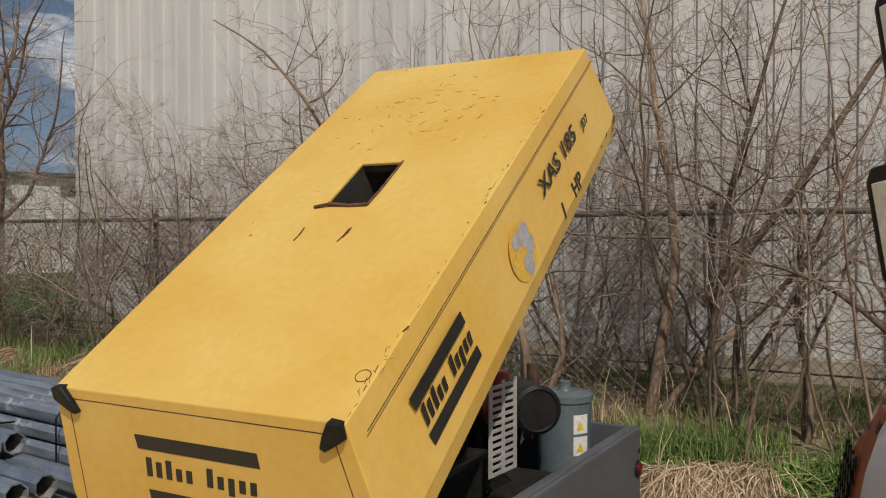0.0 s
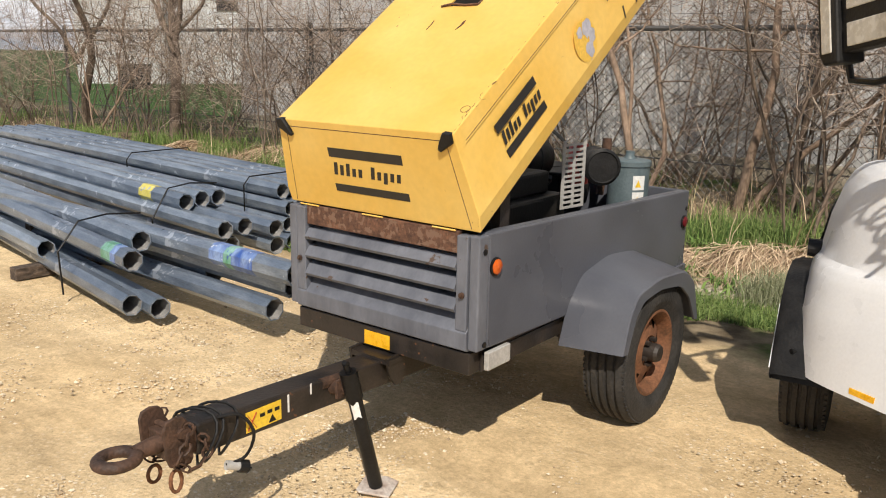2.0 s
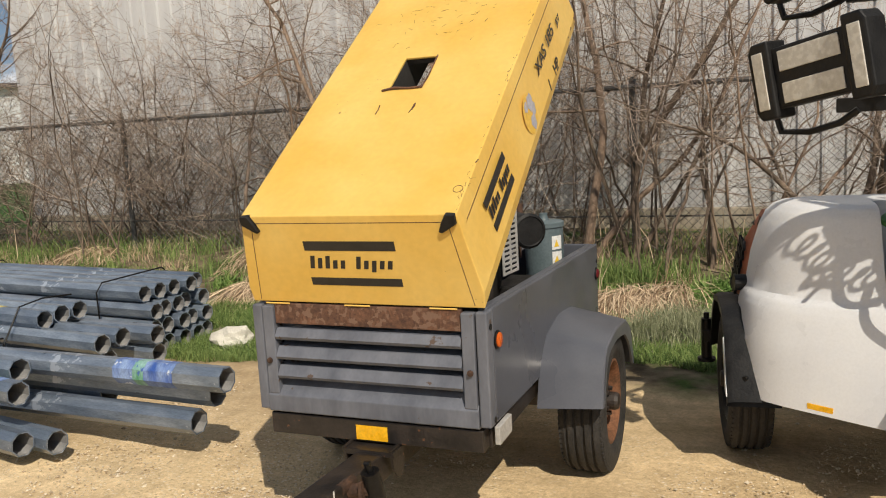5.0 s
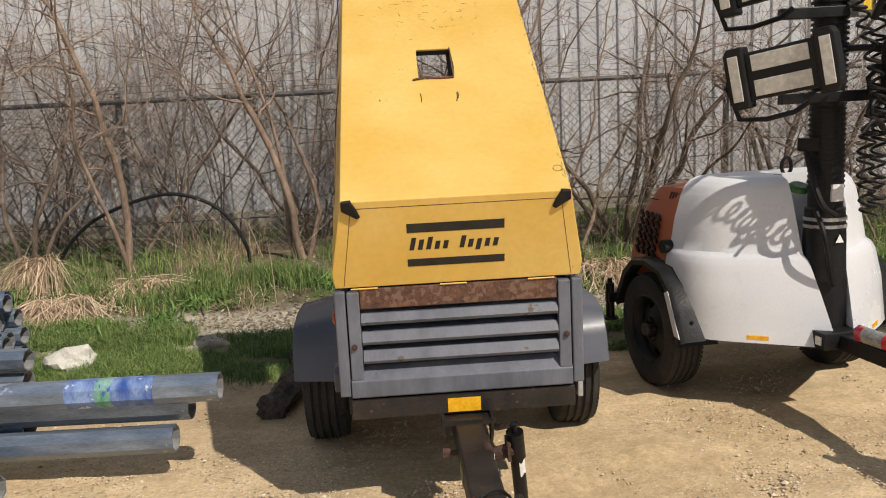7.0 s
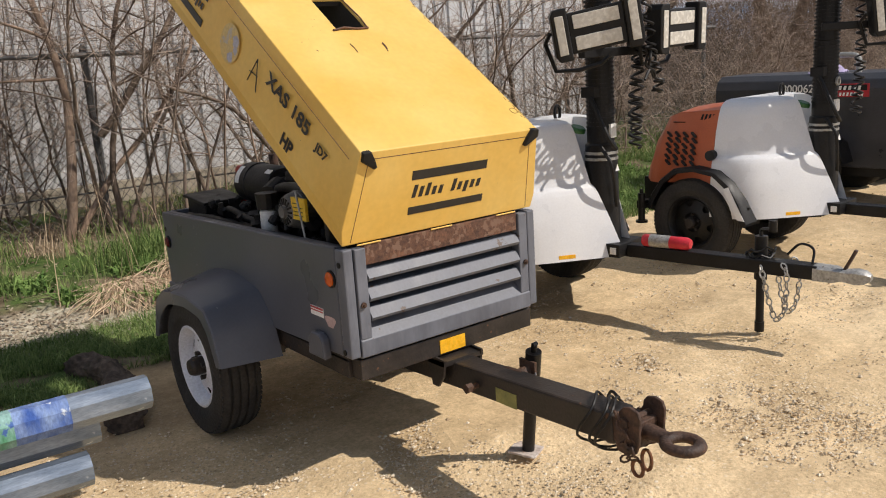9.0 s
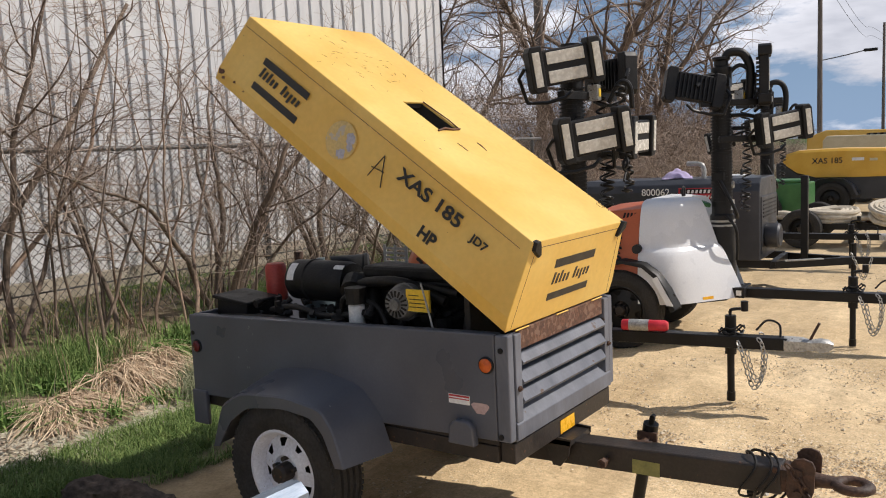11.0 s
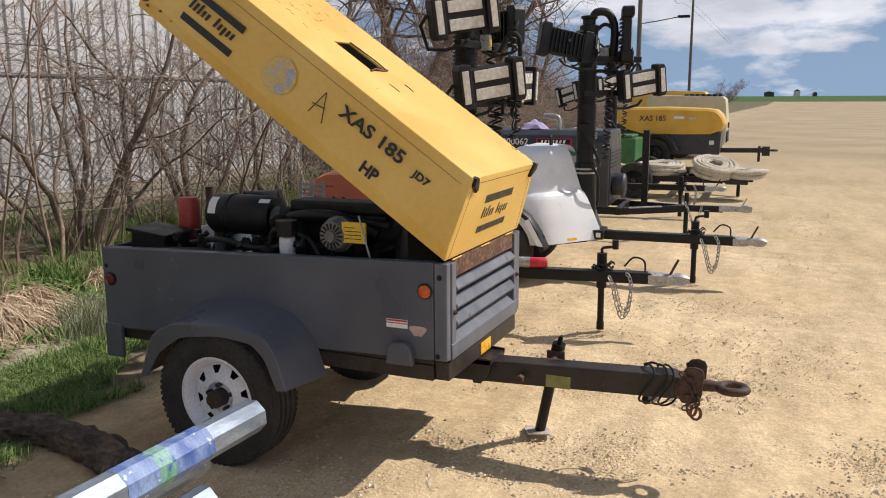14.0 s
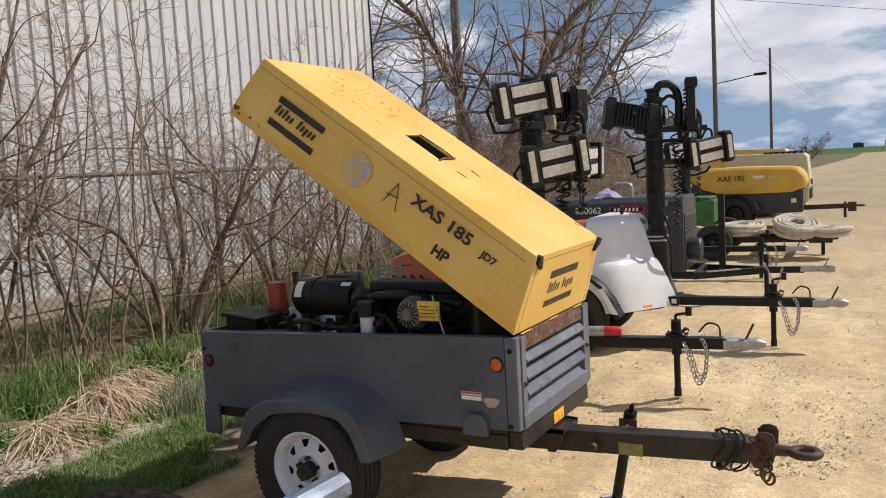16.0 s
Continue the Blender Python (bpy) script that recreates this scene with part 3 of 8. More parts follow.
for sg, nm in ((-1, "side_panel"), (1, "side_panel")):
    bm = bmesh.new()
    prof = [(0.047, FBz - 0.41), (0.047, FBz), (LEN, RBz), (LEN, RBz - 0.40)]
    loft(bm, [[Vector((sg * (HW - d), y, z)) for y, z in prof] for d in (0.0, 0.018)])
    # folded rim along the top
    loft(bm, [[Vector((sg * (HW - d), y, top_z(y) + e)) for d, e in ((0.019, 0.0), (0.055, 0.0), (0.055, -0.02), (0.019, -0.02))] for y in (0.05, LEN - 0.02)])
    side = part(nm, bm, M_GREY, trailer, bevel=0.006)
    for y, dz in ((0.02, -0.06), (0.03, -0.39), (1.79, -0.09)):
        bm = bmesh.new()
        rod(bm, (sg * (HW - 0.002), y, top_z(y) + dz), (sg * (HW + 0.0035), y, top_z(y) + dz), 0.011, seg=12)
        part("plug", bm, M_BLACK, side)
    for y, dz, mt, nm2 in ((0.083, -0.118, M_AMBER, "amber_marker"), (1.765, -0.155, M_RED, "red_marker")):
        bm = bmesh.new()
        m = pose(sg * HW, y, top_z(y) + dz, 0, 90 * sg, 0)
        lathe(bm, [(0.033, 0.0), (0.033, 0.006), (0.027, 0.008), (0.027, 0.001)], m, 24)
        rim = part(nm2, bm, M_BLACK, trailer, smooth=True)
        bm = bmesh.new()
        lathe(bm, [(0.0268, 0.003), (0.0266, 0.012), (0.02, 0.017), (0.0002, 0.019)], m, 24)
        part("lens", bm, mt, rim, smooth=True)
bm = bmesh.new()
box(bm, (-HW + 0.02, LEN - 0.02, RBz - 0.40), (HW - 0.02, LEN, RBz))
part("rear_panel", bm, M_GREY, trailer, bevel=0.006)
for sg in (-1, 1):
    bm = bmesh.new()
    box(bm, (sg * HW - 0.012, LEN - 0.10, RBz - 0.545), (sg * HW + 0.012, LEN + 0.004, RBz - 0.375))
    part("rear_skirt", bm, M_GREY, trailer, bevel=0.006)
bm = bmesh.new()
box(bm, (-HW + 0.03, 0.06, 0.50), (HW - 0.03, LEN - 0.03, 0.53))
part("floor_pan", bm, M_CHASSIS, trailer)

# front frame with louvres
for sg in (-1, 1):
    bm = bmesh.new()
    box(bm, (sg * HW, -0.012, FBz - 0.41), (sg * 0.424, 0.045, FBz - 0.004))
    part("corner_post", bm, M_SLAT, trailer, bevel=0.006)
    bm = bmesh.new()
    box(bm, (sg * 0.418, -0.016, FBz - 0.345), (sg * 0.372, 0.03, FBz - 0.008))
    jamb = part("louvre_jamb", bm, M_SLAT, trailer, bevel=0.004)
    bm = bmesh.new()
    rod(bm, (sg * 0.40, -0.017, FBz - 0.215), (sg * 0.40, -0.024, FBz - 0.215), 0.011, seg=10)
    rod(bm, (sg * 0.40, -0.022, FBz - 0.215), (sg * 0.40, -0.031, FBz - 0.215), 0.006, seg=6)
    part("bolt", bm, M_HITCH, jamb)
bm = bmesh.new()
box(bm, (-0.37, -0.006, FBz - 0.075), (0.37, 0.02, FBz + 0.002))
part("header_plate", bm, M_RUST, trailer, "flaking rusty header plate", bevel=0.003)
for z1, z0 in ((-0.086, -0.134), (-0.156, -0.21), (-0.228, -0.283)):
    bm = bmesh.new()
    sec = [(-0.014, z0), (-0.022, z0 + 0.012), (0.0, z1 - 0.008), (0.055, z1 + 0.004), (0.055, z1), (0.005, z1 - 0.014), (-0.008, z0 + 0.002)]
    loft(bm, [[Vector((x, y, FBz + z)) for y, z in sec] for x in (-0.369, 0.369)])
    part("louvre_slat", bm, M_SLAT, trailer)
bm = bmesh.new()
sec = [(-0.006, -0.418), (-0.018, -0.412), (-0.018, -0.350), (0.03, -0.300), (0.05, -0.30), (0.05, -0.418)]
loft(bm, [[Vector((x, y, FBz + z)) for y, z in sec] for x in (-0.421, 0.421)])
part("bottom_rail", bm, M_SLAT, trailer, bevel=0.003)
bm = bmesh.new()
box(bm, (-0.40, 0.075, FBz - 0.40), (0.40, 0.12, FBz - 0.08))
part("radiator_core", bm, M_ENGINE, trailer)
bm = bmesh.new()
box(bm, (-0.425, -0.004, FBz - 0.505), (0.43, 0.06, FBz - 0.424))
beam_front = part("front_crossbeam", bm, M_CHASSIS, trailer, bevel=0.004)
bm = bmesh.new()
box(bm, (-0.062, -0.0075, FBz - 0.497), (0.064, -0.0045, FBz - 0.443))
part("reflector", bm, M_REFLECT, beam_front, "amber reflector strip, scratched")
for sg in (-1, 1):
    bm = bmesh.new()
    box(bm, (sg * 0.44, 0.062, 0.43), (sg * 0.385, LEN - 0.05, 0.498))
    part("chassis_rail", bm, M_CHASSIS, trailer, bevel=0.004)
bm = bmesh.new()
box(bm, (HW - 0.012, 0.05, FBz - 0.492), (HW + 0.008, 0.19, FBz - 0.425))
part("grey_tag_plate", bm, M_GUARD, trailer, bevel=0.003)
bm = bmesh.new()
box(bm, (-HW - 0.0015, 0.165, FBz - 0.287), (-HW - 0.0003, 0.262, FBz - 0.250))
lab = part("warning_label", bm, M_WHITE, trailer, "white and red warning label, torn")
bm = bmesh.new()
box(bm, (-HW - 0.003, 0.167, FBz - 0.2685), (-HW - 0.002, 0.26, FBz - 0.2645))
box(bm, (-HW - 0.003, 0.167, FBz - 0.259), (-HW - 0.002, 0.26, FBz - 0.252))
part("label_bars", bm, M_SIGNRED, lab)
bm = bmesh.new()
ring = [Vector((-HW - 0.0012, 0.118 + 0.035 * math.cos(a) * (1 + 0.3 * math.sin(3 * a)), FBz - 0.292 + 0.028 * math.sin(a) * (1 + 0.25 * math.cos(2 * a)))) for a in [k * math.tau / 16 for k in range(16)]]
bm.faces.new([bm.verts.new(p) for p in ring])
part("peeled_paint_patch", bm, surface("pinkish_primer", (0.42, 0.3, 0.29), (0.55, 0.42, 0.4), 20, 0.7), trailer)
bm = bmesh.new()
loft(bm, [[Vector((-HW - d, y, z)) for y, z in ((0.13, 0.50), (0.138, 0.575), (0.16, 0.597), (0.22, 0.597), (0.245, 0.575), (0.255, 0.50))] for d in (0.0, 0.034)])
part("step_bracket", bm, M_GREY, trailer, bevel=0.008)

# axle, wheels, fenders
HUBY, HUBZ, TR = 0.985, 0.306, 0.311
bm = bmesh.new()
rod(bm, (-0.60, HUBY, HUBZ), (0.60, HUBY, HUBZ), 0.035)
for sg in (-1, 1):
    box(bm, (sg * 0.38, HUBY - 0.28, 0.36), (sg * 0.43, HUBY + 0.28, 0.42))
part("axle", bm, M_CHASSIS, trailer)


def wheel(parent, centre, sg, rim_material, label, radius=TR, width=0.2, rim=0.182, holes=8):
    """Outer face towards sg on x. Tyre with ribs, pierced rim, hub and nuts."""
    m = Matrix.Translation(centre) @ pose(0, 0, 0, 0, 90 * sg, 0)
    h = width / 2
    tread = [(radius, -h * 0.72)]
    for k in range(4):
        q = -h * 0.72 + h * 1.44 * (k + 0.5) / 4
        tread += [(radius + 0.003, q - 0.012), (radius - 0.008, q - 0.008), (radius - 0.008, q + 0.0), (radius + 0.003, q + 0.004)]
    tread += [(radius, h * 0.72)]
    prof = [(rim - 0.005, -h * 0.75), (rim + 0.01, -h * 0.86), (radius - 0.06, -h), (radius - 0.018, -h * 0.93)] + tread + [(radius - 0.018, h * 0.93), (radius - 0.06, h), (radius - 0.085, h * 0.99), (radius - 0.088, h * 0.97), (rim + 0.01, h * 0.86), (rim - 0.005, h * 0.75)]
    bm = bmesh.new()
    lathe(bm, prof, m, 56)
    # tread blocks: small cuts across the shoulders
    bm_t = bmesh.new()
    for k in range(70):
        a = k * math.tau / 70
        for s2 in (-1, 1):
            p = m @ pose(0, 0, 0, 0, 0, math.degrees(a)) @ Matrix.Translation((radius - 0.0075, 0, s2 * h * 0.80))
            box(bm_t, (-0.008, -0.008, -0.012), (0.0005, 0.008, 0.010), p)
    w = part("wheel", bm, M_RUBBER, parent, label, smooth=True)
    tagged(part("tread", bm_t, M_RUBBER, w), kind="stuff")
    bm = bmesh.new()
    lathe(bm, [(rim - 0.012, h * 0.2), (rim, h * 0.6), (rim + 0.006, h * 0.84), (rim - 0.004, h * 0.86), (rim - 0.02, h * 0.7), (rim - 0.03, h * 0.30)], m, 40)
    seg = holes * 4
    rings = [(rim - 0.03, h * 0.30), (rim - 0.042, h * 0.34), (rim - 0.076, h * 0.46), (0.07, h * 0.60), (0.055, h * 0.45), (0.001, h * 0.45)]
    pinch = {1: (0.12, 0, -0.12, 0), 2: (0.55, 0, -0.55, 0)}
    vr = [[bm.verts.new(m @ Vector((r * math.cos((k + pinch.get(i, (0, 0, 0, 0))[k % 4]) * math.tau / seg), r * math.sin((k + pinch.get(i, (0, 0, 0, 0))[k % 4]) * math.tau / seg), z))) for k in range(seg)] for i, (r, z) in enumerate(rings)]
    for i in range(len(rings) - 1):
        for k in range(seg):
            if i == 1 and k % 4 in (0, 1):
                continue
            bm.faces.new((vr[i][k], vr[i][(k + 1) % seg], vr[i + 1][(k + 1) % seg], vr[i + 1][k]))
    part("rim", bm, rim_material, w, smooth=True)
    bm = bmesh.new()
    lathe(bm, [(0.04, h * 0.4), (0.04, h * 0.95), (0.033, h * 1.1), (0.001, h * 1.12)], m, 20)
    for k in range(5):
        p = m @ pose(0, 0, 0, 0, 0, k * 72) @ Matrix.Translation((0.057, 0, 0))
        rod(bm, p @ Vector((0, 0, h * 0.45)), p @ Vector((0, 0, h * 0.75)), 0.011, seg=6)
    part("hub", bm, M_CHASSIS, w)
    bm = bmesh.new()
    lathe(bm, [(rim - 0.02, -h * 0.7), (rim - 0.02, h * 0.1), (0.001, h * 0.1)], m, 24)
    part("brake_drum", bm, M_ENGINE, w)
    return w


wheel(trailer, (-0.605, HUBY, HUBZ), -1, M_RIMWHITE, "tyre on a white pierced rim", holes=8)
wheel(trailer, (0.605, HUBY, HUBZ), 1, M_RIMRUST, "worn tyre on a rusty brown rim", holes=8)
# folded-plate fenders: line along the body, outer fold, lower edge of the lip
FOLD_IN = ((1.405, 0.37), (1.35, 0.595), (1.21, 0.682), (0.95, 0.706), (0.72, 0.664), (0.618, 0.56), (0.560, 0.40))
FOLD_OUT = ((1.375, 0.37), (1.305, 0.565), (1.18, 0.637), (0.91, 0.656), (0.705, 0.628), (0.645, 0.55), (0.598, 0.405))
FOLD_LIP = ((1.335, 0.375), (1.25, 0.50), (1.14, 0.575), (0.93, 0.603), (0.765, 0.588), (0.70, 0.53), (0.645, 0.40))


def round_off(line, q=0.22):
    """Cuts each inner corner of a folded line into three short ones."""
    p = [Vector((0, *v)) for v in line]
    out = [p[0]]
    for a, b, c in zip(p, p[1:], p[2:]):
        u, w = b.lerp(a, q), b.lerp(c, q)
        out += [u, u.lerp(b, 0.5).lerp(b.lerp(w, 0.5), 0.5), w]
    return out + [p[-1]]


for sg in (-1, 1):
    bm = bmesh.new()
    lines = [round_off(v) for v in (FOLD_IN, FOLD_OUT, FOLD_LIP)]
    secs = [[Vector((sg * x, p.lerp(q, f).y, p.lerp(q, f).z)) for p, q in zip(lines[a], lines[b])] for x, a, b, f in ((HW - 0.004, 0, 1, 0.0), (0.60, 0, 1, 0.52), (0.700, 0, 1, 0.92), (0.716, 0, 1, 1.0), (0.722, 1, 2, 0.12), (0.722, 1, 2, 1.0), (0.712, 1, 2, 1.0), (0.712, 1, 2, 0.3), (0.69, 1, 2, 0.22), (HW - 0.004, 0, 2, 0.12))]
    loft(bm, secs, closed=False, caps=False)
    fender = part("fender", bm, M_GREY, trailer, smooth=True)
    fender.data.set_sharp_from_angle(angle=radians(24))

# drawbar, jack, hitch
bm = bmesh.new()
beam(bm, (0.01, 0.30, 0.346), (0.01, -0.86, 0.398), 0.108, 0.102)
drawbar = part("drawbar", bm, M_CHASSIS, trailer, "dark rusty steel drawbar", bevel=0.008)
bm = bmesh.new()
for sx in (-0.085, 0.10):
    loft(bm, [[Vector((sx + d, y, z)) for y, z in ((0.055, 0.44), (-0.065, 0.432), (-0.05, 0.36), (-0.015, 0.315), (0.02, 0.315))] for d in (-0.005, 0.005)])
box(bm, (-0.09, -0.06, 0.405), (0.11, 0.06, 0.425))
part("drawbar_bracket", bm, M_CHASSIS, trailer)
bm = bmesh.new()
rod(bm, (-0.10, -0.20, 0.36), (0.09, -0.20, 0.36), 0.011)
rod(bm, (-0.10, -0.20, 0.36), (-0.072, -0.20, 0.36), 0.019, seg=6)
part("pivot_bolt", bm, M_HITCH, drawbar)
bm = bmesh.new()
JA, JB = Vector((0.148, -0.312, 0.47)), Vector((0.188, -0.216, 0.02))
rod(bm, JA, JB, 0.025, seg=18)
rod(bm, JA.lerp(JB, 0.22), JA, 0.031, seg=18)
rod(bm, JA, JA + Vector((-0.003, -0.008, 0.028)), 0.012, seg=10)
rod(bm, JA + Vector((-0.012, -0.009, 0.030)), JA + Vector((0.008, -0.009, 0.032)), 0.009, seg=8)
jack = part("jack", bm, M_BLACK, trailer, "black prop-stand tube", smooth=True)
bm = bmesh.new()
m = pose(0.186, -0.205, 0.014, 3, 5, 24)
loft(bm, [[m @ Vector((a, b, z)) for a, b in ((-0.062, -0.05), (-0.05, -0.062), (0.06, -0.055), (0.064, 0.05), (0.02, 0.064), (-0.06, 0.055))] for z in (-0.005, 0.004)])
part("foot_plate", bm, surface("scuffed_rusty_plate", (0.34, 0.25, 0.20), (0.62, 0.57, 0.52), 22, 0.7, grime=0.2), jack, "pale scuffed foot plate", bevel=0.002)
bm = bmesh.new()
rod(bm, (0.058, -0.300, 0.385), (0.142, -0.305, 0.405), 0.024)
rod(bm, (0.052, -0.26, 0.405), (0.052, -0.35, 0.410), 0.020)
box(bm, (0.118, -0.345, 0.375), (0.130, -0.262, 0.440))
part("jack_clamp", bm, M_HITCH, jack)
bm = bmesh.new()
m = (JA - JB).to_track_quat("Z", "Y").to_matrix().to_4x4()
m.translation = JA.lerp(JB, 0.30)
ring = [[m @ Vector((0.0262 * math.cos(a), 0.0262 * math.sin(a), dz + 0.006 * math.sin(5 * a + dz * 90))) for dz in (-0.030, 0.026)] for a in [radians(-62 + q * 9) for q in range(8)]]
for a, b in zip(ring, ring[1:]):
    bm.faces.new([bm.verts.new(p) for p in (a[0], b[0], b[1], a[1])])
part("torn_sticker", bm, M_WHITE, jack)
for y, z, h in ((-0.505, 0.415, 0.05), (-0.405, 0.422, 0.026)):
    bm = bmesh.new()
    box(bm, (0.0642, y - 0.004, z - h), (0.0652, y + 0.003, z + 0.012))
    part("paint_drip", bm, M_WHITE, drawbar)
bm = bmesh.new()
box(bm, (0.0640, -0.680, 0.353), (0.0655, -0.537, 0.421))
lab = part("drawbar_sticker", bm, M_STICKER, drawbar, "yellow pictogram warning sticker")
bm = bmesh.new()
for y, z in ((-0.615, 0.395), (-0.585, 0.397), (-0.555, 0.396)):
    box(bm, (0.0657, y - 0.010, z - 0.006), (0.0665, y + 0.010, z + 0.006))
loft(bm, [[Vector((x, -0.575 + a, 0.368 + b)) for a, b in ((-0.016, -0.010), (0.016, -0.010), (0.0, 0.016))] for x in (0.0657, 0.0665)])
tagged(part("sticker_bars", bm, M_BLACK, lab), kind="stuff")
bm = bmesh.new()
beam(bm, (0.0660, -0.675, 0.360), (0.0660, -0.640, 0.412), 0.0012, 0.006, (1, 0, 0))
beam(bm, (0.0660, -0.675, 0.412), (0.0660, -0.640, 0.360), 0.0012, 0.006, (1, 0, 0))
part("cross_mark", bm, M_SIGNRED, lab)
bm = bmesh.new()
box(bm, (-0.0462, -0.418, 0.327), (-0.0442, -0.307, 0.383))
part("drawbar_sticker", bm, surface("olive_sticker", (0.2, 0.2, 0.06), (0.3, 0.28, 0.09), 20, 0.6), drawbar)
bm = bmesh.new()
for sx in (-0.062, 0.082):
    lug = [(-0.885, 0.345), (-0.885, 0.452), (-0.898, 0.475), (-0.90, 0.498), (-0.915, 0.520), (-0.945, 0.528), (-0.975, 0.518), (-0.985, 0.49), (-0.980, 0.38), (-0.968, 0.34), (-0.93, 0.32), (-0.895, 0.325)]
    loft(bm, [[Vector((sx + d, y, z)) for y, z in lug] for d in (-0.007, 0.007)])
box(bm, (-0.05, -0.960, 0.35), (0.07, -0.83, 0.455))
hitch = part("hitch_bracket", bm, M_HITCH, trailer, bevel=0.003)
for z in (0.46, 0.36):
    bm = bmesh.new()
    rod(bm, (-0.075, -0.925, z), (0.097, -0.925, z), 0.012, seg=8)
    rod(bm, (-0.082, -0.925, z), (-0.066, -0.925, z), 0.02, seg=6)
    rod(bm, (0.086, -0.925, z), (0.102, -0.925, z), 0.02, seg=6)
    part("hitch_bolt", bm, M_HITCH, hitch)
bm = bmesh.new()
rod(bm, (0.01, -0.95, 0.41), (0.01, -1.05, 0.41), 0.036, 0.026, seg=14)
tube(bm, [Vector((0.01 + 0.060 * math.cos(k * math.tau / 28), -1.098 + 0.054 * math.sin(k * math.tau / 28), 0.41)) for k in range(28)], 0.022, 12, True)
lunette = part("lunette_ring", bm, M_HITCH, trailer, "thick rusty towing ring", smooth=True)
bm = bmesh.new()
chain(bm, [(0.095, -0.90, 0.50), (0.11, -0.92, 0.42), (0.105, -0.95, 0.35), (0.09, -0.88, 0.30), (0.10, -0.84, 0.36), (0.105, -0.87, 0.45)], 0.016, 0.0048)
chains = [part("safety_chain", bm, M_HITCH, trailer, smooth=True)]
bm = bmesh.new()
chain(bm, [(-0.07, -0.88, 0.5), (-0.085, -0.94, 0.42), (-0.07, -0.96, 0.33), (-0.06, -0.90, 0.29)], 0.016, 0.0048)
chains.append(part("safety_chain", bm, M_HITCH, trailer, smooth=True))
bm = bmesh.new()
tube(bm, [Vector((-0.04, -0.955 + 0.022 * math.cos(k * math.tau / 14), 0.265 + 0.035 * math.sin(k * math.tau / 14))) for k in range(14)], 0.007, 6, True)
rings_h = [part("hook_ring", bm, M_RIMRUST, trailer, smooth=True)]
bm = bmesh.new()
tube(bm, [Vector((0.05, -0.93 + 0.02 * math.cos(k * math.tau / 14), 0.255 + 0.045 * math.sin(k * math.tau / 14))) for k in range(14)], 0.007, 6, True)
rings_h.append(part("hook_ring", bm, M_RIMRUST, trailer, smooth=True))
for o in [hitch, lunette] + list(hitch.children) + chains + rings_h:
    o.data.transform(Matrix.Translation((0.01, -0.79, 0.395)) @ Matrix.Diagonal((0.82, 0.95, 0.78, 1)) @ Matrix.Translation((-0.01, 0.79, -0.395)))
bm = bmesh.new()
for dy, rr in ((-0.745, 0.078), (-0.80, 0.080), (-0.825, 0.082)):
    tube(bm, [Vector((0.01 + rr * math.cos(k * math.tau / 20), dy + 0.03 * math.sin(2 * k * math.tau / 20), 0.385 + (rr + 0.005) * math.sin(k * math.tau / 20))) for k in range(20)], 0.0048, 6, True)
tube(bm, curve_points([(0.07, -0.79, 0.45), (0.10, -0.73, 0.445), (0.12, -0.695, 0.38), (0.11, -0.72, 0.31), (0.09, -0.78, 0.295)], 8), 0.0055, 6)
cable = part("trailer_cable", bm, M_PLASTIC, trailer, smooth=True)
bm = bmesh.new()
rod(bm, (0.09, -0.78, 0.295), (0.10, -0.74, 0.280), 0.015)
plug = part("plug", bm, M_GUARD, cable, "pale connector sleeve", smooth=True)
bm = bmesh.new()
rod(bm, (0.10, -0.74, 0.280), (0.108, -0.715, 0.270), 0.021, seg=14)
for k in range(5):
    a = k * math.tau / 5
    rod(bm, (0.108 + 0.011 * math.cos(a), -0.715, 0.270 + 0.011 * math.sin(a)), (0.110 + 0.011 * math.cos(a), -0.709, 0.268 + 0.011 * math.sin(a)), 0.003, seg=6)
part("socket_face", bm, M_PLASTIC, plug)

# the raised hood
HFB, HRB, HFT, HRT = Vector((0.458, 0.0, 0.945)), Vector((0.458, 1.487, 2.0)), Vector((0.412, -0.105, 1.276)), Vector((0.415, 1.277, 2.252))


def mir(v, s):
    return Vector((v.x * s, v.y, v.z))


bm = bmesh.new()
tdir = (HRT - HFT)
tl = tdir.length
v0, v1, u0, u1 = 0.752 / tl, 0.985 / tl, -0.090, 0.056
rows_v = (0.0, v0, v1, 1.0)
grid = []
for v in rows_v:
    e = HFT.lerp(HRT, v)
    grid.append([bm.verts.new((x, e.y, e.z)) for x in (-e.x, u0, u1, e.x)])
for i in range(3):
    for k in range(3):
        if i == 1 and k == 1:
            continue
        bm.faces.new((grid[i][k], grid[i][k + 1], grid[i + 1][k + 1], grid[i + 1][k]))
low = {}
for s in (-1, 1):
    kink_f = HFB.lerp(HFT, 0.17) + Vector((0.014, 0, 0))
    kink_r = HRB.lerp(HRT, 0.17) + Vector((0.014, 0, 0))
    low[s] = [bm.verts.new(mir(p, s)) for p in (HFB, kink_f, kink_r, HRB)]
    ce = 0 if s < 0 else 3
    bm.faces.new((low[s][1], grid[0][ce], grid[1][ce], grid[2][ce], grid[3][ce], low[s][2]))
    bm.faces.new((low[s][0], low[s][1], low[s][2], low[s][3]))
bm.faces.new((low[-1][0], low[-1][1], grid[0][0], grid[0][1], grid[0][2], grid[0][3], low[1][1], low[1][0]))
bm.faces.new((low[-1][3], low[-1][2], grid[3][0], grid[3][1], grid[3][2], grid[3][3], low[1][2], low[1][3]))
hood = part("hood", bm, [M_YELLOW, M_FOAM], trailer, "dented yellow sheet-steel hood, raised, with scratches")
so = hood.modifiers.new("sheet", "SOLIDIFY")
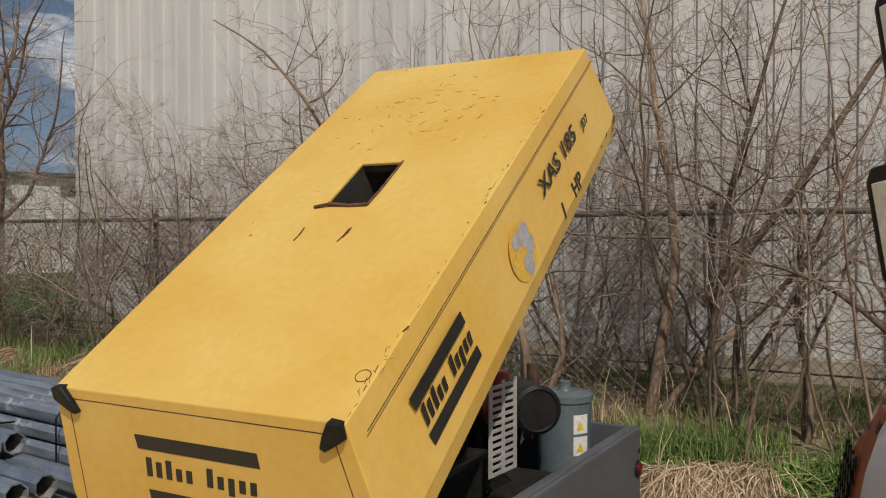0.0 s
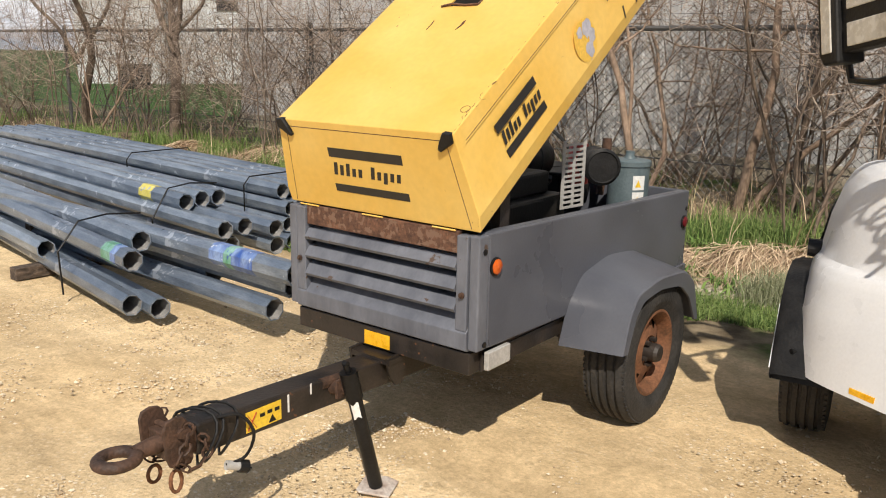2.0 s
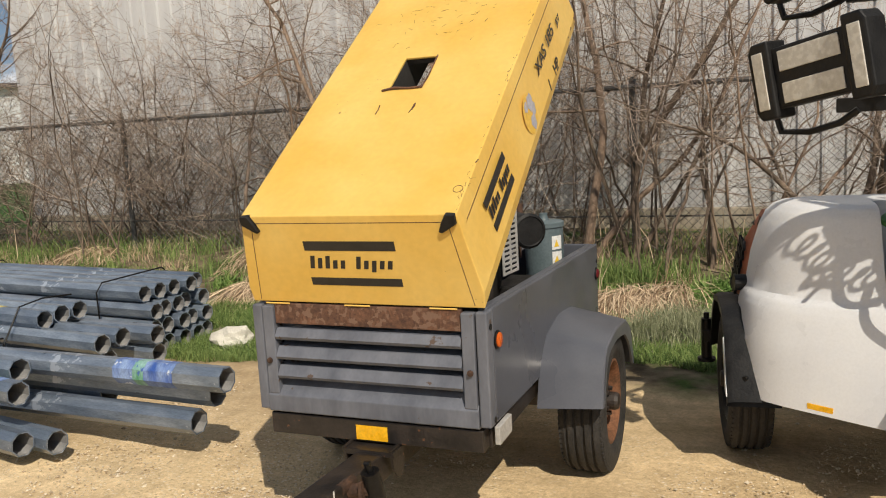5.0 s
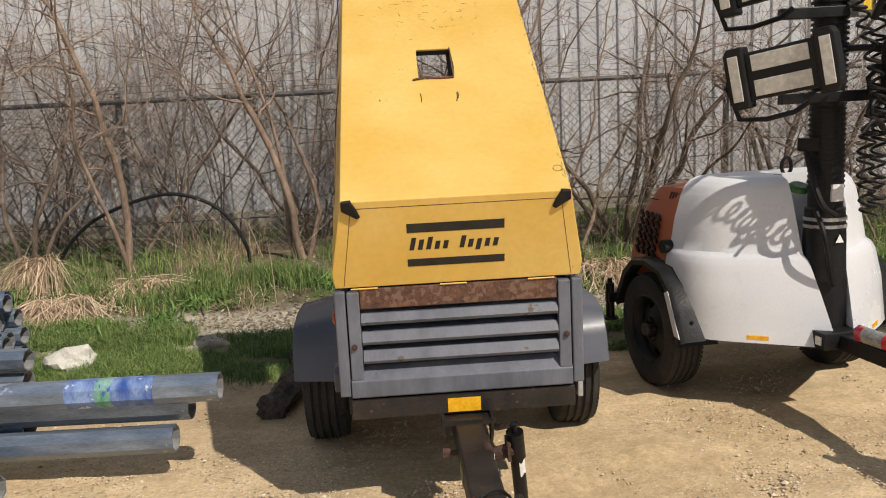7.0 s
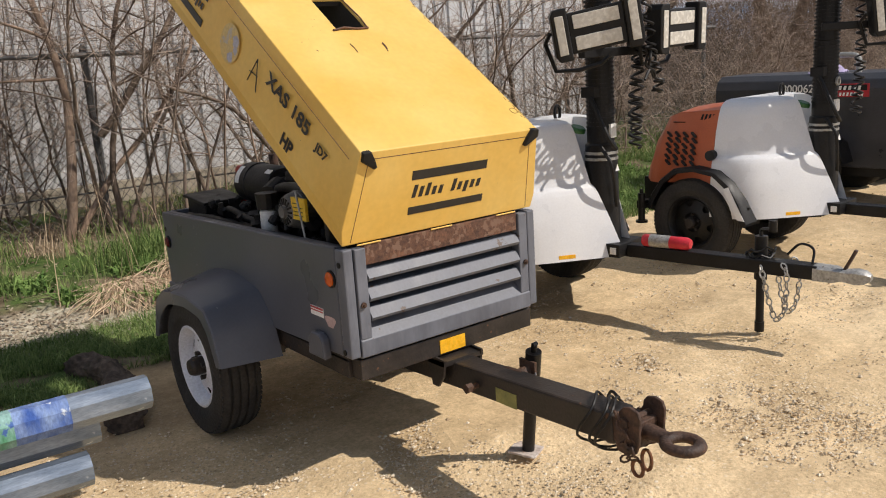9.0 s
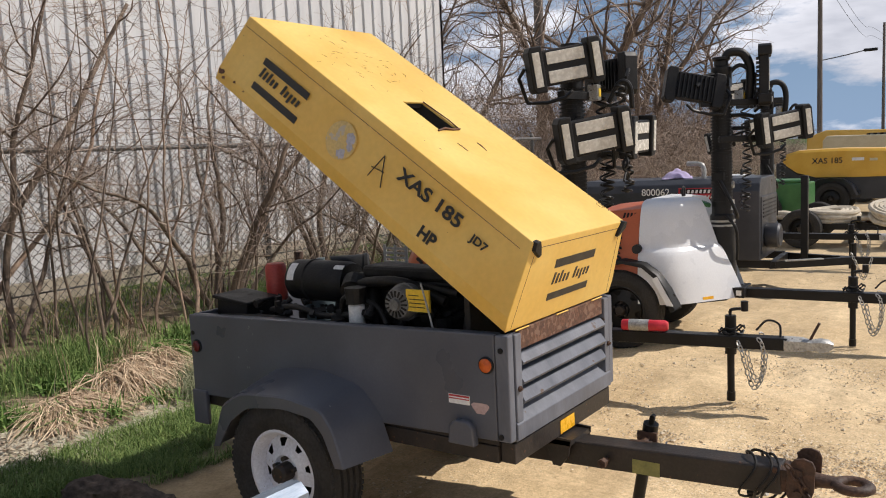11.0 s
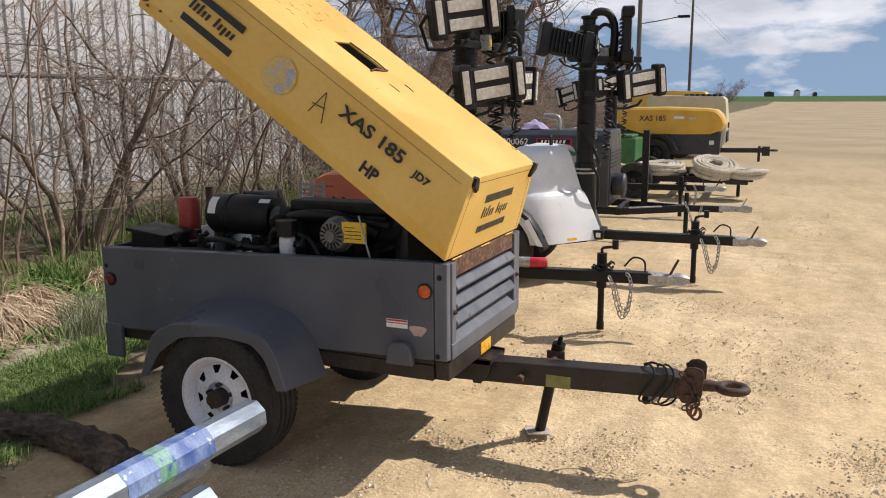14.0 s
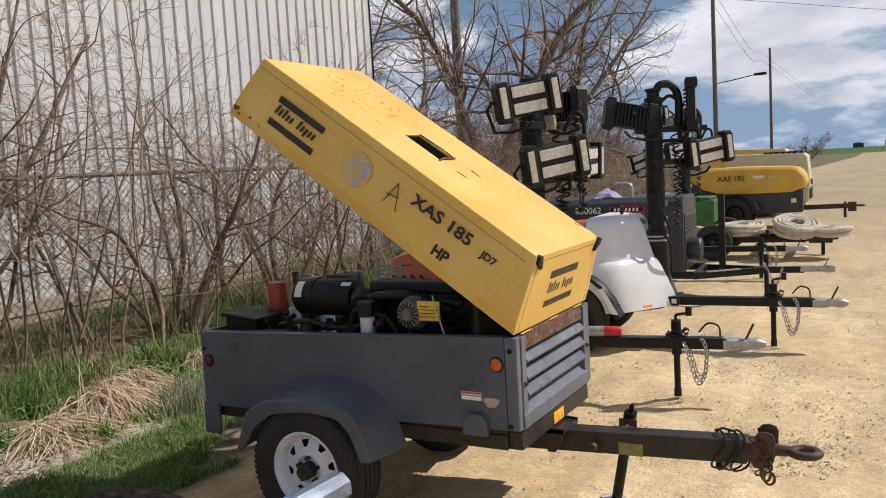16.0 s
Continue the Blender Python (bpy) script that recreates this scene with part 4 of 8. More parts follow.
so.thickness, so.offset, so.material_offset, so.material_offset_rim = 0.012, -1, 1, 0
bv = hood.modifiers.new("bevel", "BEVEL")
bv.width, bv.segments, bv.limit_method, bv.angle_limit = 0.012, 3, "ANGLE", radians(25)

P_TOP = plane_at(Vector((0, HFT.y, HFT.z)), (1, 0, 0), HRT - HFT)
P_FRONT = plane_at(Vector((0, HFB.y, HFB.z)), (1, 0, 0), Vector((0, HFT.y, HFT.z)) - Vector((0, HFB.y, HFB.z)))
bot = HRB - HFB
P_R = plane_at(HFB, bot, HFT - HFB)
P_L = plane_at(mir(HFB, -1), mir(-bot, -1), mir(HFT - HFB, -1))
P_R = P_R @ Matrix.Translation((0, 0, 0.0145))
P_L = P_L @ Matrix.Translation((0, 0, 0.0145))


def flat(bm, m, u0, v0, u1, v1, t=0.0012, slope=0.0):
    q = [(u0, v0), (u1, v0), (u1 + slope, v1), (u0 + slope, v1)]
    lo = [bm.verts.new(m @ Vector((a, b, -0.001))) for a, b in q]
    hi = [bm.verts.new(m @ Vector((a, b, t))) for a, b in q]
    bm.faces.new(hi)
    for k in range(4):
        bm.faces.new((lo[k], lo[(k + 1) % 4], hi[(k + 1) % 4], hi[k]))


WORD = (1.45, 1.2, 1.45, 0.95, 0.95, 0, 1.4, 0.95, 2.95, 0.95, 0.95)
# front: two bars and a word between them, seams, corner guards
bm = bmesh.new()
flat(bm, P_FRONT, -0.182, 0.214, 0.172, 0.250)
part("decal_bar", bm, M_DECAL, hood)
bm = bmesh.new()
flat(bm, P_FRONT, -0.184, 0.077, 0.173, 0.107)
part("decal_bar", bm, M_DECAL, hood)
bm = bmesh.new()
wordmark(bm, P_FRONT @ Matrix.Translation((-0.176, 0.144, 0)), 0.335, 0.034, WORD)
tagged(part("brand_mark", bm, M_DECAL, hood), kind="stuff")
bm = bmesh.new()
flat(bm, P_FRONT, -0.372, 0.318, 0.372, 0.3205, 0.0006)
flat(bm, P_FRONT, -0.425, 0.01, -0.4225, 0.318, 0.0006, 0.047)
flat(bm, P_FRONT, 0.4225, 0.01, 0.425, 0.318, 0.0006, -0.047)
part("panel_seam", bm, M_RUST, hood)
for sg in (-1, 1):
    bm = bmesh.new()
    wedge = ((-0.030, 0.002), (0.004, 0.000), (0.005, -0.034), (-0.050, -0.068), (-0.062, -0.061), (-0.050, -0.032))
    loft(bm, [[P_FRONT @ Vector((sg * (0.405 + a * k), 0.349 + b * k, z)) for a, b in wedge] for z, k in ((-0.010, 1.0), (0.009, 0.98), (0.015, 0.86))])
    part("corner_guard", bm, M_PLASTIC, hood, bevel=0.002)
for k in range(3):
    bm = bmesh.new()
    rod(bm, (-0.40 + k * 0.33, -0.009, FBz + 0.004), (-0.30 + k * 0.33, -0.009, FBz + 0.004), 0.003, seg=8)
    part("hinge", bm, M_YELLOW, hood)
# sides
for m, flip, s_atlas, s_txt, s_hp, s_globe in ((P_R, 1, (0.268, 0.548), (1.125, 0.172), (1.308, 0.048), (0.905, 0.14)), (P_L, -1, (-1.595, -1.292), (-0.722, 0.194), (-0.518, 0.068), (-1.04, 0.165))):
    a0, a1 = s_atlas
    bm = bmesh.new()
    flat(bm, m, a0, 0.203, a1, 0.235)
    part("decal_bar", bm, M_DECAL, hood)
    bm = bmesh.new()
    flat(bm, m, a0, 0.10 if flip > 0 else 0.085, a1, 0.131 if flip > 0 else 0.117)
    part("decal_bar", bm, M_DECAL, hood)
    bm = bmesh.new()
    wordmark(bm, m @ Matrix.Translation((a0 + 0.008, 0.148, 0)), 0.275, 0.033, WORD)
    tagged(part("brand_mark", bm, M_DECAL, hood), kind="stuff")
    lettering("model_lettering", "XAS 185", 0.080, m @ Matrix.Translation((*s_txt, 0.0008)) @ Matrix.Diagonal((1.19, 0.95, 1, 1)), M_DECAL, hood, 0.0009 if flip > 0 else 0.0019)
    lettering("model_lettering", "HP", 0.070, m @ Matrix.Translation((*s_hp, 0.0008)), M_DECAL, hood, 0.0012 if flip > 0 else 0.0026)
    if flip > 0:
        lettering("model_lettering", "1", 0.07, m @ Matrix.Translation((1.185, 0.05, 0.0008)) @ pose(0, 0, 0, 0, 0, -12), M_DECAL, hood, 0.001)
        lettering("model_lettering", "JD7", 0.04, m @ Matrix.Translation((1.53, 0.165, 0.0008)), M_DECAL, hood, 0.0008)
    else:
        lettering("model_lettering", "JD7", 0.045, m @ Matrix.Translation((-0.315, 0.19, 0.0008)) @ Matrix.Diagonal((1.15, 1, 1, 1)), M_DECAL, hood, 0.0012)
        bm = bmesh.new()
        for p, q in (((-0.845, 0.125), (-0.82, 0.235)), ((-0.82, 0.235), (-0.765, 0.12)), ((-0.85, 0.165), (-0.785, 0.178))):
            tube(bm, [m @ Vector((*p, 0.0008)), m @ Vector((*q, 0.0008))], 0.0022, 5)
        part("pen_mark", bm, M_DECAL, hood)
    # worn round emblem: amber disc with patches left
    gu, gv = s_globe
    bm = bmesh.new()
    bm.faces.new([bm.verts.new(m @ Vector((gu + 0.08 * math.cos(a), gv + 0.08 * math.sin(a), 0.0005))) for a in [k * math.tau / 40 for k in range(40)]])
    part("emblem_disc", bm, surface("amber_emblem", (0.735, 0.45, 0.066) if flip > 0 else (0.58, 0.44, 0.19), (0.80, 0.52, 0.09) if flip > 0 else (0.70, 0.49, 0.16), 14, 0.5, spot=(0.5, 0.44, 0.34), spot_scale=18, spot_at=0.62 if flip < 0 else 0.74), hood)
    bm = bmesh.new()
    rnd = random.Random(5 if flip > 0 else 9)
    for cu_, cv_, rr in ((0.03, 0.03, 0.036), (0.005, -0.045, 0.03), (0.045, -0.005, 0.026), (-0.02, 0.045, 0.022)) if flip > 0 else ((0.04, 0.034, 0.026), (0.03, -0.045, 0.024), (0.055, 0.0, 0.016)):
        ring = [(cu_ + rr * (0.7 + 0.5 * rnd.random()) * math.cos(a), cv_ + rr * (0.7 + 0.5 * rnd.random()) * math.sin(a)) for a in [k * math.tau / 14 for k in range(14)]]
        bm.faces.new([bm.verts.new(m @ Vector((gu + a, gv + b, 0.0012 + rr * 0.01))) for a, b in ring])
    part("emblem_patch", bm, surface("bare_grey_primer", (0.36, 0.36, 0.42), (0.48, 0.47, 0.52), 20, 0.6), hood)
    bm = bmesh.new()
    sgn = 1 if flip > 0 else -1
    flat(bm, m, *sorted((sgn * 0.13, sgn * 1.78))[:1], 0.288, sorted((sgn * 0.13, sgn * 1.78))[1], 0.2898, 0.0006)
    part("panel_seam", bm, M_RUST, hood)
for m, u in ((P_L, -1.795), (P_R, 1.795)):
    bm = bmesh.new()
    for du, v, rr in ((0.0, 0.05, 0.022), (0.03, 0.035, 0.012), (0.10, 0.052, 0.010), (0.17, 0.046, 0.006)):
        du = du if u < 0 else -du
        bm.faces.new([bm.verts.new(m @ Vector((u + du + rr * (0.8 + 0.35 * math.sin(3 * a + rr * 300)) * math.cos(a), v + rr * (0.8 + 0.35 * math.sin(2 * a + 1)) * math.sin(a), 0.0006))) for a in [k * math.tau / 14 for k in range(14)]])
    tagged(part("rust_patch", bm, M_RUST, hood), kind="stuff")
# scratches and dents' rust on the top, torn lip of the opening
bm = bmesh.new()
for ua, va, ub, vb in ((-0.088, 0.585, -0.09, 0.645), (0.055, 0.582, 0.06, 0.64), (0.062, 0.60, 0.064, 0.645)):
    tube(bm, [P_TOP @ Vector((ua, va, 0.0006)), P_TOP @ Vector(((ua + ub) / 2 + 0.003, (va + vb) / 2, 0.0008)), P_TOP @ Vector((ub, vb, 0.0006))], 0.0022, 4)
rnd = random.Random(3)
for k in range(60):
    cu_, cv_ = rnd.gauss(-0.04, 0.15), rnd.gauss(1.33, 0.12)
    if abs(cu_) > 0.38 or cv_ > 1.64 or (abs(cu_) < 0.1 and cv_ < 1.0):
        continue
    ln, an = rnd.uniform(0.004, 0.035), rnd.gauss(0.2, 0.8)
    tube(bm, [P_TOP @ Vector((cu_, cv_, 0.0004)), P_TOP @ Vector((cu_ + ln * math.cos(an), cv_ + ln * math.sin(an), 0.0004))], rnd.uniform(0.0003, 0.0009), 4)
tube(bm, [P_TOP @ Vector((0.384 + 0.017 * math.cos(k * math.tau / 16), 0.125 + 0.017 * math.sin(k * math.tau / 16), 0.0004)) for k in range(16)], 0.0012, 4, True)
for k in range(44):
    cu_, cv_ = 0.405 + rnd.gauss(0, 0.004), rnd.uniform(0.02, 1.66)
    if rnd.random() < 0.5:
        cv_ = rnd.gauss(0.12, 0.06) if rnd.random() < 0.5 else rnd.gauss(0.95, 0.15)
    if 0.0 < cv_ < 1.68:
        tube(bm, [P_TOP @ Vector((cu_, cv_, 0.0002)), P_TOP @ Vector((cu_ + rnd.gauss(0, 0.005), cv_ + rnd.uniform(0.002, 0.02), 0.0002))], rnd.choice((0.0005, 0.0006, 0.0008, 0.001, 0.0018)), 4)
tagged(part("scratch", bm, M_RUST, hood), kind="stuff")
bm = bmesh.new()
tube(bm, [P_TOP @ Vector((-0.115, 0.742, 0.004)), P_TOP @ Vector((-0.06, 0.752, 0.009)), P_TOP @ Vector((0.0, 0.748, 0.004)), P_TOP @ Vector((0.056, 0.75, 0.006))], 0.005, 5)
tube(bm, [P_TOP @ Vector((0.056, 0.75, 0.003)), P_TOP @ Vector((0.062, 0.83, 0.005)), P_TOP @ Vector((0.056, 0.985, 0.002))], 0.003, 5)
part("torn_lip", bm, M_RUST, hood, "torn rusty edge of the hood opening")
bm = bmesh.new()
for lo_, hi_ in (((-0.094, 0.745, -0.15), (-0.0905, 1.20, -0.013)), ((0.0565, 0.745, -0.15), (0.060, 1.20, -0.013)), ((-0.0905, 0.745, -0.032), (0.0565, 0.7515, -0.013)), ((-0.0905, 0.9855, -0.032), (0.0565, 0.99, -0.013))):
    box(bm, lo_, hi_, P_TOP)
part("opening_flange", bm, M_FOAM, hood)
bm = bmesh.new()
rod(bm, (-0.405, 0.36, 0.90), (-0.40, 0.42, 1.10), 0.004)
part("gas_strut", bm, M_SILVER, trailer)
bm = bmesh.new()
box(bm, (0.34, 0.20, 0.55), (0.40, 0.26, 1.06))
part("hood_prop", bm, M_CHASSIS, trailer)

# ---- engine under the hood ----
bm = bmesh.new()
box(bm, (-0.20, 0.42, 0.53), (0.16, 1.10, 0.92))
box(bm, (-0.16, 0.46, 0.92), (0.10, 1.05, 1.02))
box(bm, (-0.36, 0.80, 0.53), (-0.20, 1.75, 0.84))
box(bm, (0.12, 1.05, 0.53), (0.38, 1.35, 0.80))
part("engine_block", bm, M_ENGINE, trailer, bevel=0.015)
bm = bmesh.new()
m = pose(0, 0.33, 0.85, 90, 0, 0)
lathe(bm, [(0.25, 0.0), (0.27, 0.03), (0.27, 0.10), (0.25, 0.1)], m, 30)
for k in range(6):
    box(bm, (0.04, -0.05, -0.004), (0.24, 0.05, 0.004), m @ pose(0, 0, 0.05, 0, 0, k * 60) @ pose(0, 0, 0, 28, 0, 0))
part("cooling_fan", bm, M_ENGINE, trailer)
bm = bmesh.new()
box(bm, (-0.40, 0.19, 0.54), (0.36, 0.22, 1.08))
part("fan_shroud", bm, M_ENGINE, trailer, bevel=0.01)
bm = bmesh.new()
m = pose(-0.15, 1.36, 1.035, 90, 0, 0)
lathe(bm, [(0.001, -0.01), (0.083, -0.008), (0.097, 0.01), (0.097, 0.10), (0.102, 0.105), (0.102, 0.12), (0.097, 0.125), (0.097, 0.33), (0.088, 0.355), (0.05, 0.36), (0.045, 0.44)], m, 28)
air = part("air_cleaner", bm, M_PLASTIC, trailer, "black air-cleaner canister", smooth=True)
for v in (0.02, 0.30):
    bm = bmesh.new()
    k0 = 9 if v < 0.1 else 2.5
    ring = [[m @ Vector((0.0985 * math.cos(a), 0.0985 * math.sin(a), v + dz)) for dz in (0.0, 0.045 if v < 0.1 else 0.06)] for a in [radians(120 + q * k0) for q in range(7)]]
    for a, b in zip(ring, ring[1:]):
        bm.faces.new([bm.verts.new(p) for p in (a[0], b[0], b[1], a[1])])
    part("label", bm, M_WHITE, air)
bm = bmesh.new()
lathe(bm, [(0.052, 0.0), (0.054, 0.005), (0.054, 0.19), (0.045, 0.205), (0.001, 0.208)], pose(-0.06, 1.61, 0.885), 20)
red = part("red_filter_can", bm, M_REDCAN, trailer, "red spin-on filter can", smooth=True)
bm = bmesh.new()
lathe(bm, [(0.05, -0.10), (0.058, -0.06), (0.058, -0.002), (0.03, 0.0)], pose(-0.06, 1.61, 0.885), 16)
part("filter_head", bm, M_ENGINE, red)
bm = bmesh.new()
lathe(bm, [(0.001, -0.02), (0.03, -0.018), (0.036, -0.01), (0.036, 0.085), (0.03, 0.09)], pose(-0.33, 0.83, 0.885), 18)
part("oil_filter", bm, M_WHITE, trailer, "white spin-on oil filter", smooth=True)
bm = bmesh.new()
rod(bm, (-0.33, 0.83, 0.98), (-0.33, 0.83, 1.05), 0.045, 0.05)
rod(bm, (-0.28, 0.90, 1.02), (-0.2, 0.95, 1.05), 0.05)
part("filter_head", bm, M_ENGINE, trailer)
bm = bmesh.new()
m = pose(-0.29, 0.57, 1.0, 0, -90, 0)
lathe(bm, [(0.02, -0.10), (0.055, -0.09), (0.075, -0.06), (0.076, 0.02), (0.080, 0.022), (0.080, 0.034), (0.075, 0.036), (0.072, 0.06), (0.06, 0.085), (0.026, 0.09), (0.024, 0.105), (0.001, 0.105)], m, 28)
M_ALT = surface("grimy_alternator", (0.09, 0.088, 0.082), (0.20, 0.19, 0.175), 20, 0.55, grime=0.25)
alt = part("alternator", bm, M_ALT, trailer, smooth=True)
bm = bmesh.new()
for k in range(16):
    p = m @ pose(0, 0, 0, 0, 0, k * 22.5)
    box(bm, (0.030, -0.0035, -0.02), (0.056, 0.0035, 0.0915), p)
tagged(part("vent_slot", bm, M_ENGINE, alt), kind="stuff")
bm = bmesh.new()
box(bm, (-0.372, 0.405, 0.975), (-0.36, 0.52, 1.065))
plate = part("service_plate", bm, M_STICKER, trailer, "yellow service label plate")
bm = bmesh.new()
for k in range(4):
    box(bm, (-0.3745, 0.425 + (0.03 if k == 3 else 0), 0.992 + k * 0.016), (-0.3728, 0.505, 0.995 + k * 0.016))
part("label_bars", bm, M_CHASSIS, plate)
for ctrl, hr in (
        (((-0.15, 0.96, 1.035), (-0.16, 0.90, 1.03), (-0.17, 0.87, 0.97), (-0.17, 0.86, 0.86)), 0.052),
        (((-0.20, 0.90, 1.045), (-0.22, 0.75, 1.055), (-0.22, 0.55, 1.05), (-0.22, 0.36, 1.03)), 0.018),
        (((-0.24, 0.92, 1.03), (-0.26, 0.8, 1.065), (-0.27, 0.6, 1.07), (-0.26, 0.40, 1.0)), 0.022),
        (((-0.28, 1.42, 0.90), (-0.34, 1.2, 0.94), (-0.33, 1.0, 0.91), (-0.30, 0.8, 0.94)), 0.014),
        (((-0.12, 1.72, 0.88), (-0.20, 1.66, 0.94), (-0.30, 1.55, 0.90)), 0.018),
        (((-0.36, 1.7, 0.86), (-0.36, 1.3, 0.88), (-0.36, 0.9, 0.86), (-0.36, 0.5, 0.88)), 0.016),
        (((-0.30, 0.95, 0.90), (-0.32, 0.9, 1.0), (-0.30, 0.75, 0.97), (-0.33, 0.66, 0.9)), 0.012)):
    bm = bmesh.new()
    tube(bm, curve_points(ctrl, 8), hr, 10)
    part("hose", bm, M_ENGINE, trailer, smooth=True)
bm = bmesh.new()
box(bm, (-0.20, 0.36, 1.07), (-0.06, 0.90, 1.125))
box(bm, (-0.18, 0.40, 1.02), (-0.08, 0.84, 1.07))
part("intake_duct", bm, M_ENGINE, trailer, bevel=0.015)
bm = bmesh.new()
tilt = pose(-0.24, 1.64, 0.86, 7, 0, 4)
box(bm, (-0.10, -0.09, -0.10), (0.10, 0.11, 0.075), tilt)
box(bm, (-0.115, -0.105, 0.075), (0.115, 0.135, 0.092), tilt)
part("battery_box", bm, M_PLASTIC, trailer, bevel=0.006)
rnd = random.Random(21)
bm = bmesh.new()
for k in range(60):
    x, y, z = rnd.uniform(-0.36, -0.15), rnd.uniform(0.42, 1.5), rnd.uniform(0.84, 0.95)
    q = rnd.uniform(0.008, 0.026)
    m = pose(x, y, z, rnd.uniform(0, 90), rnd.uniform(0, 90), rnd.uniform(0, 90))
    if k % 2:
        lathe(bm, [(0.001, -q), (q, -q), (q, q * 0.3), (q * 0.6, q * 0.5), (q * 0.6, q * 1.6), (0.001, q * 1.6)], m, 8)
    else:
        box(bm, (-q, -q * rnd.uniform(0.6, 1.6), -q), (q, q, q * rnd.uniform(0.6, 1.5)), m)
tagged(part("engine_fitting", bm, M_ENGINE, trailer), kind="stuff")
# right side: slotted guard, drum, separator tank
bm = bmesh.new()
g = plane_at((0.215, 0.955, 0.865), (0.12, 0.99, 0), (0, 0, 1))
cols, rows_n = (0.0, 0.02, 0.078, 0.096, 0.152, 0.172), 26
gv = [[bm.verts.new(g @ Vector((u, r * 0.30 / rows_n, 0))) for u in cols] for r in range(rows_n + 1)]
for r in range(rows_n):
    for k in range(5):
        if not (k in (1, 3) and r % 2):
            bm.faces.new((gv[r][k], gv[r][k + 1], gv[r + 1][k + 1], gv[r + 1][k]))
sheet = part("slotted_guard", bm, M_GUARD, trailer, "grey slotted fan guard").modifiers.new("sheet", "SOLIDIFY")
sheet.thickness = 0.004
bm = bmesh.new()
lathe(bm, [(0.08, 0.0), (0.08, 0.17), (0.086, 0.172), (0.086, 0.19), (0.073, 0.2), (0.068, 0.195), (0.001, 0.195)], plane_at((0.13, 1.40, 1.03), (0.75, 0.66, 0), (0, 0, 1)), 28)
part("air_filter_drum", bm, M_PLASTIC, trailer, smooth=True)
bm = bmesh.new()
lathe(bm, [(0.10, 0.0), (0.10, 0.41), (0.106, 0.412), (0.106, 0.435), (0.096, 0.44), (0.03, 0.445), (0.022, 0.46), (0.022, 0.48), (0.001, 0.48)], pose(0.24, 1.575, 0.60), 30)
tank = part("separator_tank", bm, M_TANK, trailer, "teal-grey separator tank", smooth=True)
for z in (0.82, 0.90):
    bm = bmesh.new()
    mm = Matrix.Translation((0.24, 1.575, z))
    ring = [[mm @ Vector((0.1015 * math.cos(a), 0.1015 * math.sin(a), dz)) for dz in (0.0, 0.07)] for a in [radians(-52 + q * 6) for q in range(7)]]
    for a, b in zip(ring, ring[1:]):
        bm.faces.new([bm.verts.new(p) for p in (a[0], b[0], b[1], a[1])])
    lb = part("label", bm, M_WHITE, tank)
    bm = bmesh.new()
    cen = [mm @ Vector((0.1032 * math.cos(radians(a)), 0.1032 * math.sin(radians(a)), dz)) for a, dz in ((-46, 0.014), (-28, 0.014), (-37, 0.05))]
    bm.faces.new([bm.verts.new(p) for p in cen])
    part("warning_triangle", bm, M_STICKER, lb)
bm = bmesh.new()
rod(bm, (0.10, 1.55, 0.85), (0.10, 1.60, 1.05), 0.02)
rod(bm, (0.10, 1.60, 1.05), (0.10, 1.60, 1.13), 0.024)
part("exhaust_stub", bm, M_HITCH, trailer)

# ---- eight-sided steel tubes stacked beside the compressor ----
def octagon(r, a0=math.pi / 8):
    return [(r * math.cos(a0 + k * math.tau / 8), r * math.sin(a0 + k * math.tau / 8)) for k in range(8)]


def pipe(end, length, yaw, r=0.064, group="stacked steel tubes", label="galvanised eight-sided steel tube in an outdoor stack", dip=0.0, marks=()):
    """Open end at the given point, the rest running off towards -x."""
    bm = bmesh.new()
    o, i = octagon(r), octagon(r - 0.007)
    ro = [[bm.verts.new((x, a, b)) for a, b in o] for x in (0, -length)]
    ri = [[bm.verts.new((x, a, b)) for a, b in i] for x in (0, -length)]
    for k in range(8):
        n = (k + 1) % 8
        bm.faces.new((ro[0][k], ro[0][n], ro[1][n], ro[1][k]))
        f = bm.faces.new((ri[0][n], ri[0][k], ri[1][k], ri[1][n]))
        f.material_index = 1
        bm.faces.new((ro[0][n], ro[0][k], ri[0][k], ri[0][n]))
        bm.faces.new((ro[1][k], ro[1][n], ri[1][n], ri[1][k]))
    ob = part("steel_tube", bm, [M_STEEL, M_STEEL_IN])
    ob.matrix_world = pose(end[0], end[1], end[2], random.uniform(-8, 8), dip, yaw)
    tagged(ob, label, "pipe", group)
    for x0, x1, mt in marks:
        bm = bmesh.new()
        rr = [[bm.verts.new((x, a, b)) for a, b in octagon(r + 0.0012)] for x in (x0, x1)]
        for k in range(8):
            bm.faces.new((rr[0][k], rr[0][(k + 1) % 8], rr[1][(k + 1) % 8], rr[1][k]))
        part("paint_mark", bm, mt, ob)
    return ob


